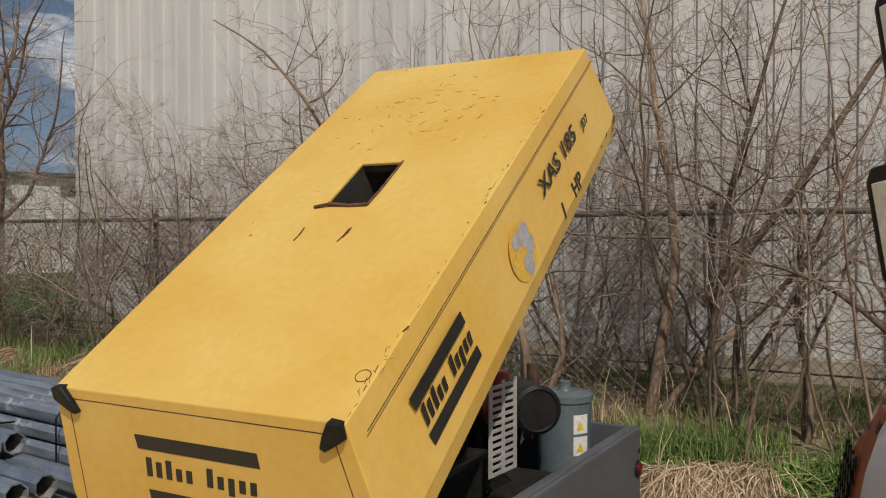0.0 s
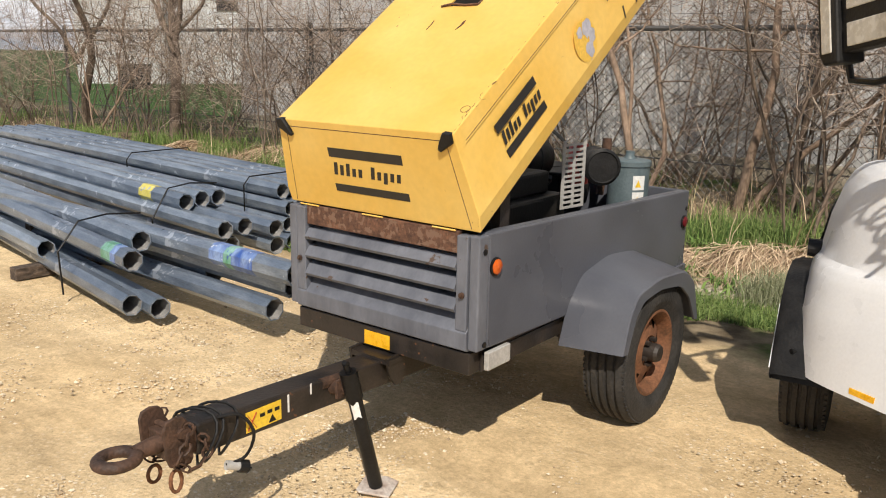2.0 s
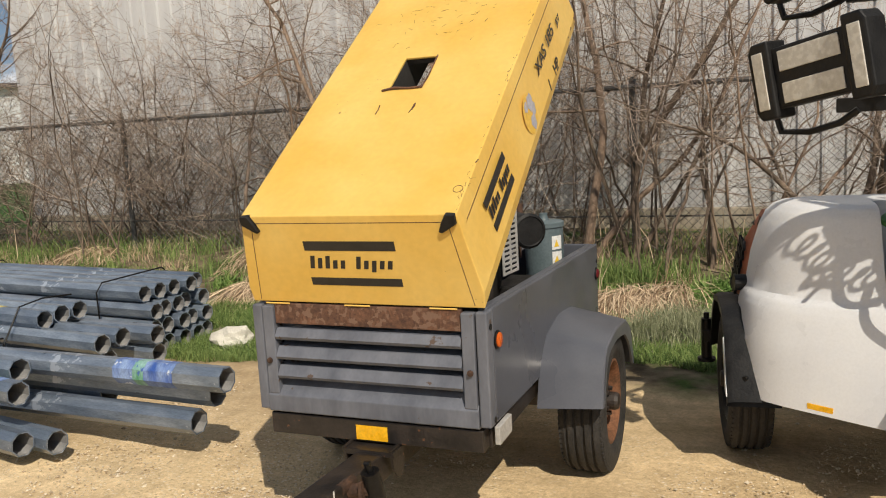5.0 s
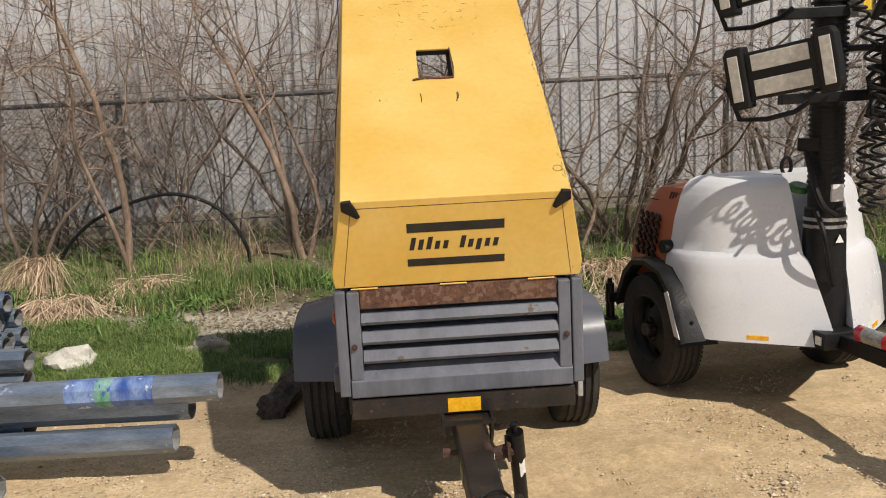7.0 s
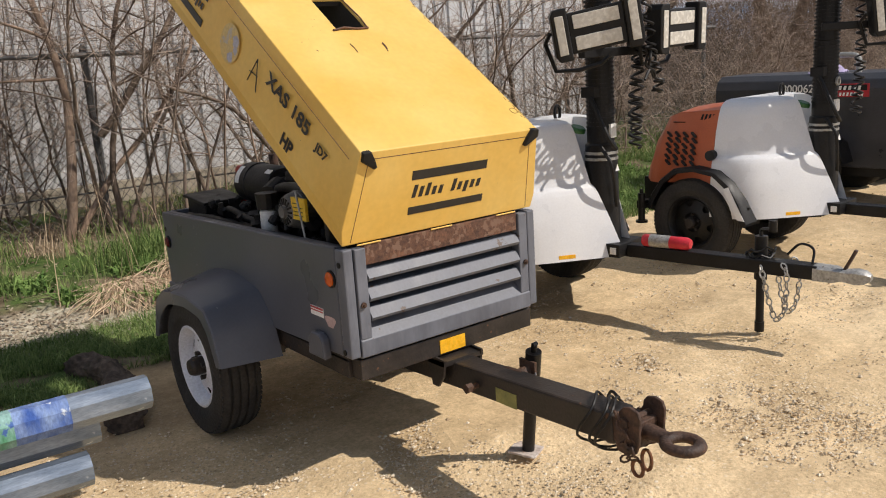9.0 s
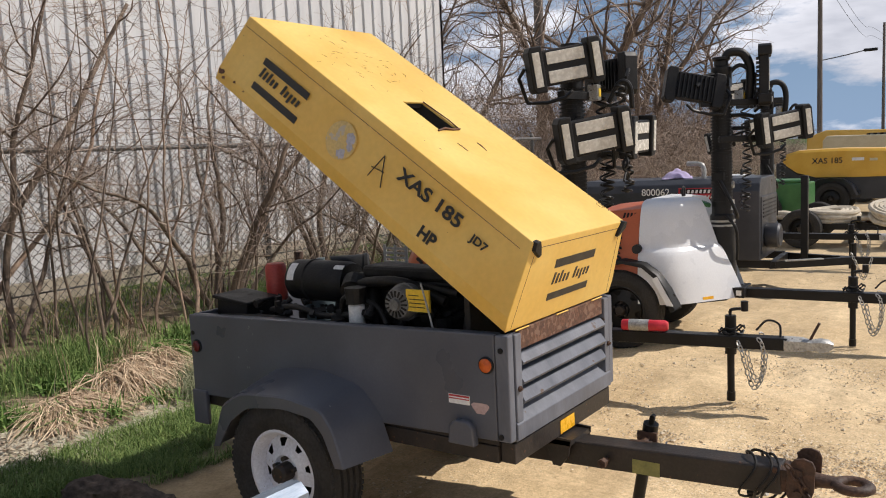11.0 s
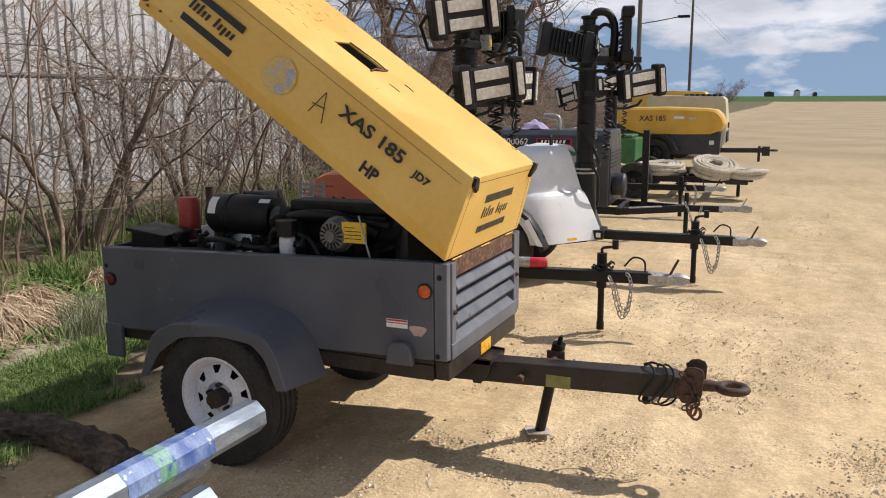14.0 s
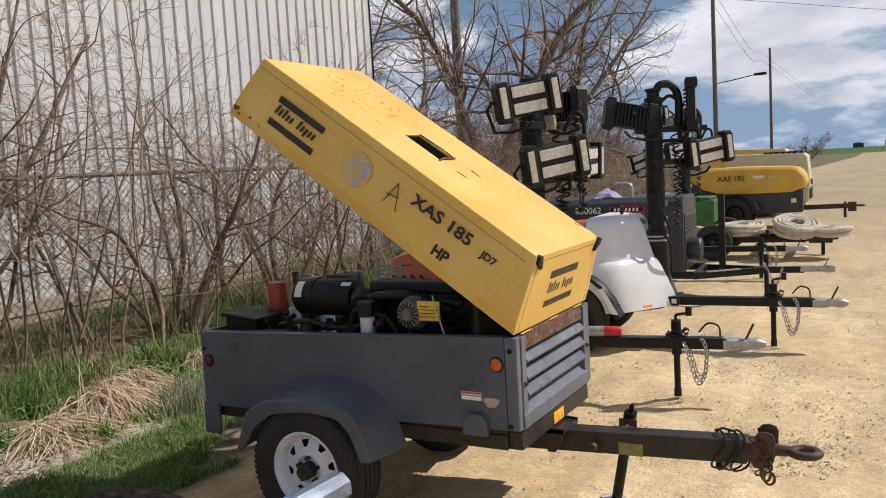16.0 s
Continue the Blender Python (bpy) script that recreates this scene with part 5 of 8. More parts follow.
random.seed(4)
BLUE_LABEL = "galvanised eight-sided tube with blue and green spray bands"
pipe((-1.035, 0.53, 0.43), 6.0, -2.0, label=BLUE_LABEL, marks=((-0.28, -0.46, M_BLUE), (-0.46, -0.53, M_GREEN), (-0.53, -0.66, M_BLUE)))
pipe((-1.20, 0.66, 0.305), 6.0, -3.0)
pipe((-1.265, 0.58, 0.185), 6.0, -2.2, label="galvanised eight-sided tube with a smear of blue chalk")
pipe((-1.95, 0.34, 0.105), 5.2, -9.0)
pipe((-2.06, 0.235, 0.125), 5.2, -9.6)
pipe((-2.10, 0.28, 0.365), 5.0, -8.6, marks=((-0.1, -0.17, M_BLUE), (-0.17, -0.3, M_GREEN)))
pipe((-2.27, 0.447, 0.425), 5.0, -8.2)
pipe((-1.96, 0.72, 0.235), 5.0, -6.0)
pipe((-3.32, 0.40, 0.215), 5.0, -8.6)
pipe((-3.0, 0.60, 0.235), 5.0, -8.0)
pipe((-2.43, 1.17, 0.355), 5.0, -6.5)
pipe((-2.40, 1.31, 0.365), 5.0, -6.0)
pipe((-2.46, 1.24, 0.235), 5.0, -6.0)
pipe((-2.98, 1.26, 0.465), 5.0, -7.0, marks=((-0.42, -0.62, M_YMARK),), label="galvanised eight-sided tube with a yellow paint dab")
pipe((-2.96, 1.38, 0.475), 5.0, -6.8)
pipe((-2.94, 1.51, 0.475), 5.0, -6.6)
pipe((-2.27, 1.47, 0.345), 5.0, -6.0)
pipe((-2.30, 1.50, 0.215), 5.0, -6.0)
for sx in (-3.5, -4.9, -6.4):
    bm = bmesh.new()
    box(bm, (sx - 0.045, 0.25, 0.0), (sx + 0.045, 2.2, 0.085), pose(0, 0, 0, 0, 0, 0))
    tagged(part("timber_bearer", bm, M_LOG, bevel=0.005), "dark weathered timber bearer under the steel tubes", "timber", "timber bearers")
bundle_g = "bundled steel tubes"
for row in range(4):
    for col in range(5):
        pipe((-2.84 + random.uniform(-0.05, 0.05) - 0.02 * row, 2.10 + col * 0.135 + 0.01 * row, 0.068 + row * 0.127), 6.4, -6.0, 0.0645, bundle_g, "grey steel tube strapped in a tight bundle")
for sx in (-3.35, -5.4):
    bm = bmesh.new()
    yy = 2.10 + (-2.84 - sx) * 0.105
    tube(bm, [(sx, yy - 0.085, 0.0), (sx, yy - 0.085, 0.46), (sx + 0.02, yy - 0.04, 0.528), (sx + 0.05, yy + 0.58, 0.535), (sx + 0.06, yy + 0.66, 0.46), (sx + 0.06, yy + 0.66, 0.0)], 0.006, 6)
    tagged(part("strap_band", bm, M_BLACK), "black steel strap round the tube bundle", "strap", "straps")
for ex, ey, wz in ((-2.75, 0.42, 0.50), (-3.2, 1.35, 0.545)):
    bm = bmesh.new()
    tube(bm, [(ex, ey - 0.22, 0.06), (ex, ey - 0.23, 0.33), (ex + 0.02, ey - 0.1, wz), (ex + 0.03, ey + 0.08, wz + 0.02), (ex + 0.05, ey + 0.3, wz)], 0.006, 6)
    tagged(part("strap_band", bm, M_BLACK), "loose black strap over the steel tubes", "strap", "straps")


bm = bmesh.new()
box(bm, (-4.06, 0.62, 0.172), (-3.98, 1.15, 0.296))
tagged(part("timber_bearer", bm, M_LOG, bevel=0.005), "dark timber spacer between layers of steel tubes", "timber", "timber bearers")

# ---- light towers ----
def ring_section(y, wb, zb, wm, zm, wu, zu, wt, zt, zc):
    left = [(-wb, zb), (-wm, zm), (-wu, zu), (-wt, zt), (-wt * 0.5, (zt + zc * 2) / 3 + 0.005)]
    right = [(-a, b) for a, b in reversed(left)]
    return [Vector((a, y, b)) for a, b in left + [(0, zc)] + right]


def blend(secs, n=4):
    """More sections between those given, eased."""
    out = []
    for a, b in zip(secs, secs[1:]):
        out += [tuple(p + (q - p) * k / n for p, q in zip(a, b)) for k in range(n)]
    return out + [secs[-1]]


def lamp_head(tower, inv, centre, normal, roll):
    """A floodlight of four lens panels in a thick black housing."""
    c = inv @ Vector(centre)
    nrm = (inv.to_3x3() @ Vector(normal)).normalized()
    m = nrm.to_track_quat("Z", "Y").to_matrix().to_4x4()
    m.translation = c
    m = m @ pose(0, 0, 0, 0, 0, roll)
    bm = bmesh.new()
    box(bm, (-0.15, -0.105, -0.07), (0.15, 0.105, 0.0), m)
    head = part("lamp_head", bm, M_PLASTIC, tower, "black four-panel LED floodlight head", bevel=0.008)
    for s in (-1, 1):
        bm = bmesh.new()
        loft(bm, [[m @ Vector((s * (0.19 + a), b, z)) for a, b in ((-0.045, -0.135), (0.025, -0.135), (0.042, -0.105), (0.042, 0.105), (0.025, 0.135), (-0.045, 0.135))] for z in (-0.078, 0.02)])
        part("end_cap", bm, M_PLASTIC, head, bevel=0.008)
    for a, b, w, h, z in ((-0.19, 0, 0.045, 0.20, 0.0215), (0.19, 0, 0.045, 0.20, 0.0215), (0.0, 0.055, 0.24, 0.07, 0.0015), (0.0, -0.055, 0.24, 0.07, 0.0015)):
        bm = bmesh.new()
        box(bm, (a - w / 2, b - h / 2, z - 0.002), (a + w / 2, b + h / 2, z + 0.004), m)
        part("led_panel", bm, M_LED, head, "pale ribbed LED lens panel", bevel=0.003)
    bm = bmesh.new()
    tube(bm, [m @ Vector(p) for p in ((-0.24, 0.02, -0.06), (-0.27, -0.03, -0.1), (-0.24, -0.18, -0.10), (-0.12, -0.2, -0.10), (0.0, -0.19, -0.10), (0.06, -0.16, -0.12))], 0.012, 8)
    part("lamp_bracket", bm, M_BLACK, head, smooth=True)
    bm = bmesh.new()
    for k in range(9):
        box(bm, (-0.136 + k * 0.033, -0.095, -0.092), (-0.128 + k * 0.033, 0.095, -0.069), m)
    tagged(part("cooling_fin", bm, M_BLACK, head), kind="stuff")
    return m


def light_tower(at, rz, lamps, arms, bottle, label):
    tw = thing("light_tower", label, "light tower", at, rz, "towed light towers")
    inv = pose(*at, 0, 0, rz).inverted()
    # plan at each height: half width at the seam, where the side turns, where the front ends beside the mast
    plan = [(0.37, 0.60, 0.60, 0.12, 0.045, -0.295), (0.60, 0.59, 0.58, 0.13, 0.075, -0.205), (0.74, 0.575, 0.55, 0.15, 0.095, -0.145), (0.775, 0.565, 0.53, 0.16, 0.10, -0.125), (0.80, 0.55, 0.50, 0.18, 0.11, -0.10), (0.95, 0.525, 0.465, 0.18, 0.112, -0.05), (1.07, 0.49, 0.43, 0.18, 0.112, -0.01), (1.12, 0.465, 0.405, 0.19, 0.112, 0.01), (1.15, 0.435, 0.375, 0.20, 0.112, 0.03), (1.165, 0.395, 0.335, 0.22, 0.112, 0.06), (1.172, 0.33, 0.28, 0.25, 0.112, 0.10)]

    def plan_ring(z, w, bx, by, cx, cy):
        a, b, c = Vector((w, 0.40)), Vector((bx, by)), Vector((cx, cy))
        p, q = a.lerp(b, 0.45), b.lerp(c, 0.30)
        half = [a, a.lerp(b, 0.2)] + [p * (1 - t) ** 2 + b * (2 * t * (1 - t)) + q * t * t for t in (0, 0.25, 0.5, 0.75, 1.0)] + [b.lerp(c, 0.55), b.lerp(c, 0.8), c, Vector((0.112, max(cy + 0.06, 0.0))), Vector((0.108, 0.16))]
        return [Vector((-v.x, v.y, z)) for v in half] + [Vector((v.x, v.y, z)) for v in reversed(half)]

    bm = bmesh.new()
    loft(bm, [plan_ring(*k) for k in blend(plan, 3)])
    hood_w = part("front_hood", bm, M_TOWERWHITE, tw, "glossy white moulded hood", smooth=True)
    orange = [(0.405, 0.58, 0.60, 0.560, 0.74, 0.524, 0.95, 0.46, 1.105, 1.145), (0.74, 0.575, 0.59, 0.555, 0.74, 0.51, 0.94, 0.43, 1.085, 1.115), (0.85, 0.565, 0.58, 0.545, 0.74, 0.49, 0.92, 0.40, 1.05, 1.075), (0.93, 0.54, 0.58, 0.515, 0.72, 0.45, 0.87, 0.35, 0.96, 0.98), (0.985, 0.49, 0.60, 0.46, 0.69, 0.40, 0.78, 0.28, 0.83, 0.85)]
    bm = bmesh.new()
    loft(bm, [ring_section(*s) for s in blend(orange, 3)])
    hood_o = part("rear_hood", bm, M_ORANGE, tw, "orange hood with slanted vents", smooth=True)
    for s in (-1, 1):
        for r in range(6):
            for c in range(4):
                z = 0.735 + r * 0.040
                y = 0.56 + c * 0.068 + (0.01 if r % 2 else 0)
                x = 0.572 - (z - 0.74) * 0.20 - (y - 0.455) * 0.035
                bm = bmesh.new()
                m = pose(s * (x + 0.002), y, z, 0, -s * 10, 0) @ pose(0, 0, 0, 42, 0, 0)
                loft(bm, [[m @ Vector((d, a, b)) for a, b in ((-0.022, -0.009), (0.022, -0.009), (0.03, 0.0), (0.022, 0.009), (-0.022, 0.009), (-0.03, 0.0))] for d in (-0.006, 0.006)])
                part("vent_slot", bm, M_BLACK, hood_o)
        bm = bmesh.new()
        m = pose(s * 0.468, 0.66, 1.02, 0, 0, 0)
        box(bm, (-0.004, -0.10, -0.006), (0.012, 0.12, 0.0), m)
        part("brand_bar", bm, M_BLACK, hood_o)
        bm = bmesh.new()
        wordmark(bm, plane_at((s * 0.473, 0.66 + s * -0.11 * -1, 1.035), (0, -1 if s < 0 else 1, 0), (s * -0.25, 0, 1)) @ Matrix.Translation((-0.0, 0, 0.004)), 0.2, 0.034, (1.2, 1.2, 1.2, 1.2, 1.2, 1.2, 1.2))
        part("brand_mark", bm, M_BLACK, hood_o)
        bm = bmesh.new()
        rod(bm, (s * 0.54, 0.41, 0.80), (s * 0.595, 0.405, 0.80), 0.036, seg=16)
        part("door_latch", bm, M_PLASTIC, hood_w)
        for x, y, z in ((0.575, 0.13, 0.45), (0.11, -0.215, 0.41)):
            bm = bmesh.new()
            rod(bm, (s * (x - 0.02), y + 0.02, z), (s * (x + 0.012), y - 0.018, z), 0.010, seg=10)
            part("screw", bm, M_BLACK, hood_w)
        bm = bmesh.new()
        m = plane_at((s * 0.33, -0.072, 0.385), (0.80, s * 0.60, 0), (0, 0, 1))
        box(bm, (-0.05, 0, -0.004), (0.05, 0.022, 0.006), m)
        part("reflector", bm, M_REFLECT, hood_w)
        wheel(tw, (s * 0.535, 0.54, 0.315), s, M_BLACK, "tyre on a black rim", radius=0.315, width=0.19, rim=0.19, holes=6)
        bm = bmesh.new()
        arch = [(-0.42, 0.36), (-0.36, 0.50), (-0.28, 0.62), (-0.17, 0.70), (0.0, 0.725), (0.17, 0.70), (0.28, 0.62), (0.36, 0.50), (0.40, 0.42)]
        secs = [[Vector((s * x, 0.50 + y * g, z + d)) for y, z in arch] for x, g, d in ((0.44, 1.0, 0.0), (0.63, 1.0, 0.0), (0.655, 0.97, -0.01), (0.655, 0.89, -0.035), (0.625, 0.93, -0.03), (0.44, 0.95, -0.03))]
        loft(bm, secs, closed=False, caps=False)
        part("fender", bm, M_PLASTIC, tw, smooth=True)
        bm = bmesh.new()
        loft(bm, [[Vector((s * (x + d), 0.50 + y, z)) for x, y, z in ((0.6555, -0.345, 0.38), (0.6555, -0.398, 0.375), (0.654, -0.275, 0.60), (0.654, -0.235, 0.585))] for d in (0.0, 0.004)])
        part("fender_trim", bm, M_TOWERWHITE, tw)
    bm = bmesh.new()
    loft(bm, [[Vector((a, b, z)) for a, b in ((-0.44, 1.0), (-0.44, 0.16), (-0.10, -0.16), (0.10, -0.16), (0.44, 0.16), (0.44, 1.0))] for z in (0.34, 0.40)])
    box(bm, (-0.52, 0.45, 0.29), (0.52, 0.55, 0.34))
    box(bm, (-0.46, 0.40, 0.40), (0.46, 1.04, 0.60))
    part("chassis", bm, M_BLACK, tw)
    for s in (-1, 1):
        bm = bmesh.new()
        box(bm, (s * 0.40, 0.89, 0.395), (s * 0.69, 0.95, 0.455))
        arm = part("outrigger", bm, M_BLACK, tw, bevel=0.004)
        bm = bmesh.new()
        rod(bm, (s * 0.67, 0.92, 0.30), (s * 0.67, 0.92, 0.51), 0.026, seg=14)
        rod(bm, (s * 0.67, 0.92, 0.29), (s * 0.67, 0.92, 0.305), 0.045, seg=14)
        rod(bm, (s * 0.67, 0.92, 0.51), (s * 0.67, 0.92, 0.54), 0.014, seg=10)
        part("outrigger_leg", bm, M_BLACK, arm, smooth=True)
    # hanging ring and cap on the hood
    bm = bmesh.new()
    tube(bm, [Vector((0.0 + 0.028 * math.cos(k * math.tau / 14), 0.20, 1.205 + 0.045 * math.sin(k * math.tau / 14))) for k in range(14)], 0.010, 6, True)
    part("lifting_eye", bm, M_BLACK, tw, smooth=True)
    bm = bmesh.new()
    lathe(bm, [(0.05, 0.0), (0.05, 0.02), (0.04, 0.03), (0.001, 0.03)], pose(-0.06, 0.02, 1.10, 20, 0, 0), 16)
    part("fuel_cap", bm, M_JDGREEN, tw)
    # mast
    bm = bmesh.new()
    lathe(bm, [(0.001, 0.36), (0.118, 0.36), (0.112, 0.42), (0.10, 0.80), (0.098, 0.90), (0.092, 1.0), (0.092, 1.02), (0.080, 1.03), (0.078, 1.5), (0.080, 1.502), (0.080, 1.53), (0.074, 1.532), (0.072, 2.03), (0.001, 2.03)], pose(0, -0.107, 0), 24)
    box(bm, (-0.05, -0.18, 2.03), (0.05, -0.05, 2.12))
    mast = part("mast", bm, M_BLACK, tw, "black telescopic steel mast", smooth=True)
    bm = bmesh.new()
    for k in range(36):
        z = 1.12 + k * 0.0245
        lathe(bm, [(0.07, z), (0.0835, z), (0.0835, z + 0.011), (0.07, z + 0.011)], pose(0, -0.107, 0), 20)
    tagged(part("mast_rack", bm, M_PLASTIC, mast), kind="stuff")
    for z in (0.93, 0.965):
        bm = bmesh.new()
        lathe(bm, [(0.094, z), (0.1005, z), (0.1005, z + 0.016), (0.094, z + 0.016)], pose(0, -0.107, 0), 24)
        part("mast_strap", bm, M_SILVER, mast, smooth=True)
    bm = bmesh.new()
    loft(bm, [[Vector((a, d, b)) for a, b in ((-0.022, 0.865), (0.022, 0.865), (0.0, 0.905))] for d in (-0.2165, -0.2182)])
    part("warning_label", bm, M_WHITE, mast)
    bm = bmesh.new()
    box(bm, (-0.03, -0.1965, 1.06), (0.03, -0.182, 1.14))
    part("notice_label", bm, M_WHITE, mast)
    if not bottle:
        bm = bmesh.new()
        m = pose(-0.0, -0.186, 1.26, 90, 0, 0)
        lathe(bm, [(0.015, 0.0), (0.03, 0.001), (0.03, 0.014), (0.015, 0.014)], m, 18)
        part("mast_bushing", bm, M_SILVER, mast)
    bm = bmesh.new()
    box(bm, (-0.125, -0.15, 1.30), (-0.07, -0.06, 1.36))
    tube(bm, curve_points([(-0.12, -0.12, 1.30), (-0.13, -0.2, 1.15), (-0.11, -0.24, 1.05), (-0.04, -0.235, 1.0)], 8), 0.014, 8)
    tube(bm, curve_points([(-0.09, -0.16, 1.02), (-0.10, -0.235, 0.92), (-0.07, -0.24, 0.78), (-0.03, -0.226, 0.66)], 8), 0.012, 8)
    part("winch", bm, M_PLASTIC, mast, smooth=True)
    bm = bmesh.new()
    lathe(bm, [(0.07, 0.0), (0.08, 0.02), (0.08, 0.09), (0.055, 0.1), (0.055, 0.14), (0.07, 0.15), (0.07, 0.17), (0.001, 0.18)], pose(0, -0.11, 2.09), 16)
    part("mast_cap", bm, M_BLACK, mast, smooth=True)
    bm = bmesh.new()
    if bottle:
        tube(bm, curve_points([(0.0, -0.13, 2.20), (0.03, -0.19, 2.22), (0.06, -0.24, 2.15), (0.08, -0.25, 2.0)], 8), 0.022, 10)
    else:
        tube(bm, curve_points([(0.0, -0.13, 2.23), (0.01, -0.17, 2.29), (0.05, -0.26, 2.28), (0.07, -0.31, 2.18), (0.08, -0.31, 2.02), (0.09, -0.29, 1.88)], 8), 0.034, 10)
    part("cable_hose", bm, M_PLASTIC, mast, smooth=True)
    bm = bmesh.new()
    tube(bm, curve_points([(0.05, -0.33, 1.88), (0.06, -0.40, 2.0), (0.07, -0.46, 1.98), (0.09, -0.47, 1.84)], 8), 0.016, 8)
    part("cable_loop", bm, M_PLASTIC, mast, smooth=True)
    # spiral leads: one sagging before the mast, ending in a knot with loose ends, others hanging beside it
    leads = [([(0.13, -0.25, 2.02), (0.15, -0.27, 1.5), (0.16, -0.25, 1.02)], 0.032, 19)]
    if bottle:
        leads += [([(-0.15, -0.45, 1.97), (-0.106, -0.45, 1.877), (-0.042, -0.45, 1.681), (-0.006, -0.45, 1.52), (0.07, -0.45, 1.38), (0.13, -0.40, 1.30)], 0.027, 15), ([(0.10, -0.33, 1.56), (0.05, -0.31, 1.30), (0.10, -0.28, 0.98)], 0.034, 11)]
    for ctrl, rr, tn in leads:
        line = curve_points(ctrl, 40)
        pts = []
        for k in range(tn * 10 + 1):
            f = k / (tn * 10) * (len(line) - 1)
            p = line[int(f)].lerp(line[min(int(f) + 1, len(line) - 1)], f - int(f))
            pts.append(p + Vector((math.cos(k * math.tau / 10) * rr, math.sin(k * math.tau / 10) * rr, 0.010 * math.sin(k * 0.31))))
        bm = bmesh.new()
        tube(bm, pts, 0.0075, 5)
        part("coil_cord", bm, M_PLASTIC, tw, "black coiled cable", smooth=True)
    if bottle:
        bm = bmesh.new()
        tube(bm, curve_points([(-0.02, -0.45, 1.54), (-0.06, -0.47, 1.50), (-0.02, -0.44, 1.46), (0.02, -0.46, 1.50), (-0.03, -0.45, 1.53), (-0.055, -0.44, 1.47), (0.0, -0.46, 1.43), (0.015, -0.45, 1.40), (-0.03, -0.45, 1.44), (-0.085, -0.45, 1.39)], 8), 0.008, 6)
        part("knotted_cable", bm, M_PLASTIC, tw, smooth=True)
    ends = []
    for c, nn, roll in lamps:
        ends.append(lamp_head(tw, inv, c, nn, roll))
    for k, (a, b) in enumerate(arms):
        bm = bmesh.new()
        pa, pb = inv @ Vector(a), inv @ Vector(b)
        beam(bm, pa, pb, 0.05, 0.05)
        part("lamp_arm", bm, M_BLACK, tw, bevel=0.004)
    for mlamp in ends:
        bm = bmesh.new()
        p = mlamp @ Vector((0, 0, -0.09))
        tube(bm, curve_points([p, p.lerp(Vector((0, -0.12, p.z + 0.10)), 0.5) + Vector((0, 0, 0.04)), Vector((0, -0.12, min(p.z + 0.10, 2.08)))], 8), 0.016, 8)
        part("lamp_stalk", bm, M_BLACK, tw, smooth=True)
    # control box with a yellow label
    bm = bmesh.new()
    box(bm, (0.02, -0.27, 1.90), (0.11, -0.203, 2.0))
    cbx = part("junction_box", bm, M_SILVER, tw, bevel=0.005)
    bm = bmesh.new()
    box(bm, (0.04, -0.2735, 1.925), (0.09, -0.2705, 1.975))
    part("label", bm, M_STICKER, cbx)
    # drawbar
    bm = bmesh.new()
    box(bm, (-0.045, -1.38, 0.362), (0.045, -0.17, 0.436))
    bar = part("drawbar", bm, M_BLACK, tw, bevel=0.006)
    bm = bmesh.new()
    box(bm, (-0.13, -0.30, 0.37), (0.13, -0.19, 0.45))
    part("mast_foot", bm, M_BLACK, tw, bevel=0.004)
    bm = bmesh.new()
    box(bm, (-0.058, -0.28, 0.39), (-0.135, -0.24, 0.43))
    part("label", bm, M_WHITE, bar)
    bm = bmesh.new()
    loft(bm, [[Vector((a * w, y, 0.40 + b * h)) for a, b in ((-1, -1), (1, -1), (1, 0.6), (0.6, 1), (-0.6, 1), (-1, 0.6))] for y, w, h in ((-1.36, 0.048, 0.039), (-1.46, 0.047, 0.037), (-1.49, 0.036, 0.028), (-1.52, 0.036, 0.030), (-1.56, 0.04, 0.036), (-1.60, 0.036, 0.030), (-1.625, 0.02, 0.014))])
    coup = part("coupler", bm, M_SILVER, tw, "silver ball coupler", smooth=True)
    bm = bmesh.new()
    beam(bm, (0, -1.50, 0.425), (0, -1.55, 0.53), 0.024, 0.014)
    part("latch_lever", bm, M_HITCH, coup)
    bm = bmesh.new()
    rod(bm, (0.075, -1.05, 0.012), (0.075, -1.05, 0.36), 0.022)
    rod(bm, (0.075, -1.05, 0.30), (0.075, -1.05, 0.54), 0.034)
    rod(bm, (0.075, -1.05, 0.004), (0.075, -1.05, 0.06), 0.026)
    tube(bm, curve_points([(0.075, -1.05, 0.53), (0.075, -1.05, 0.57), (0.05, -1.08, 0.585), (0.0, -1.14, 0.60)], 6), 0.010, 6)
    rod(bm, (0.0, -1.14, 0.585), (0.0, -1.14, 0.645), 0.022)
    part("jack", bm, M_BLACK, tw, "black crank jack", smooth=True)
    for s in (-1, 1):
        bm = bmesh.new()
        chain(bm, [(s * 0.06, -1.10, 0.42), (s * 0.09, -1.13, 0.36), (s * 0.08, -1.17, 0.20), (s * 0.08, -1.20, 0.14), (s * 0.08, -1.24, 0.20), (s * 0.09, -1.25, 0.38), (s * 0.06, -1.21, 0.45)], 0.014, 0.0045)
        part("safety_chain", bm, M_SILVER, tw, smooth=True)
    bm = bmesh.new()
    tube(bm, curve_points([(0.05, -1.20, 0.46), (0.06, -1.26, 0.52), (0.05, -1.33, 0.50), (0.0, -1.34, 0.42)], 8), 0.007, 5)
    lead = part("trailer_cable", bm, M_PLASTIC, tw, smooth=True)
    rnd = random.Random(17)
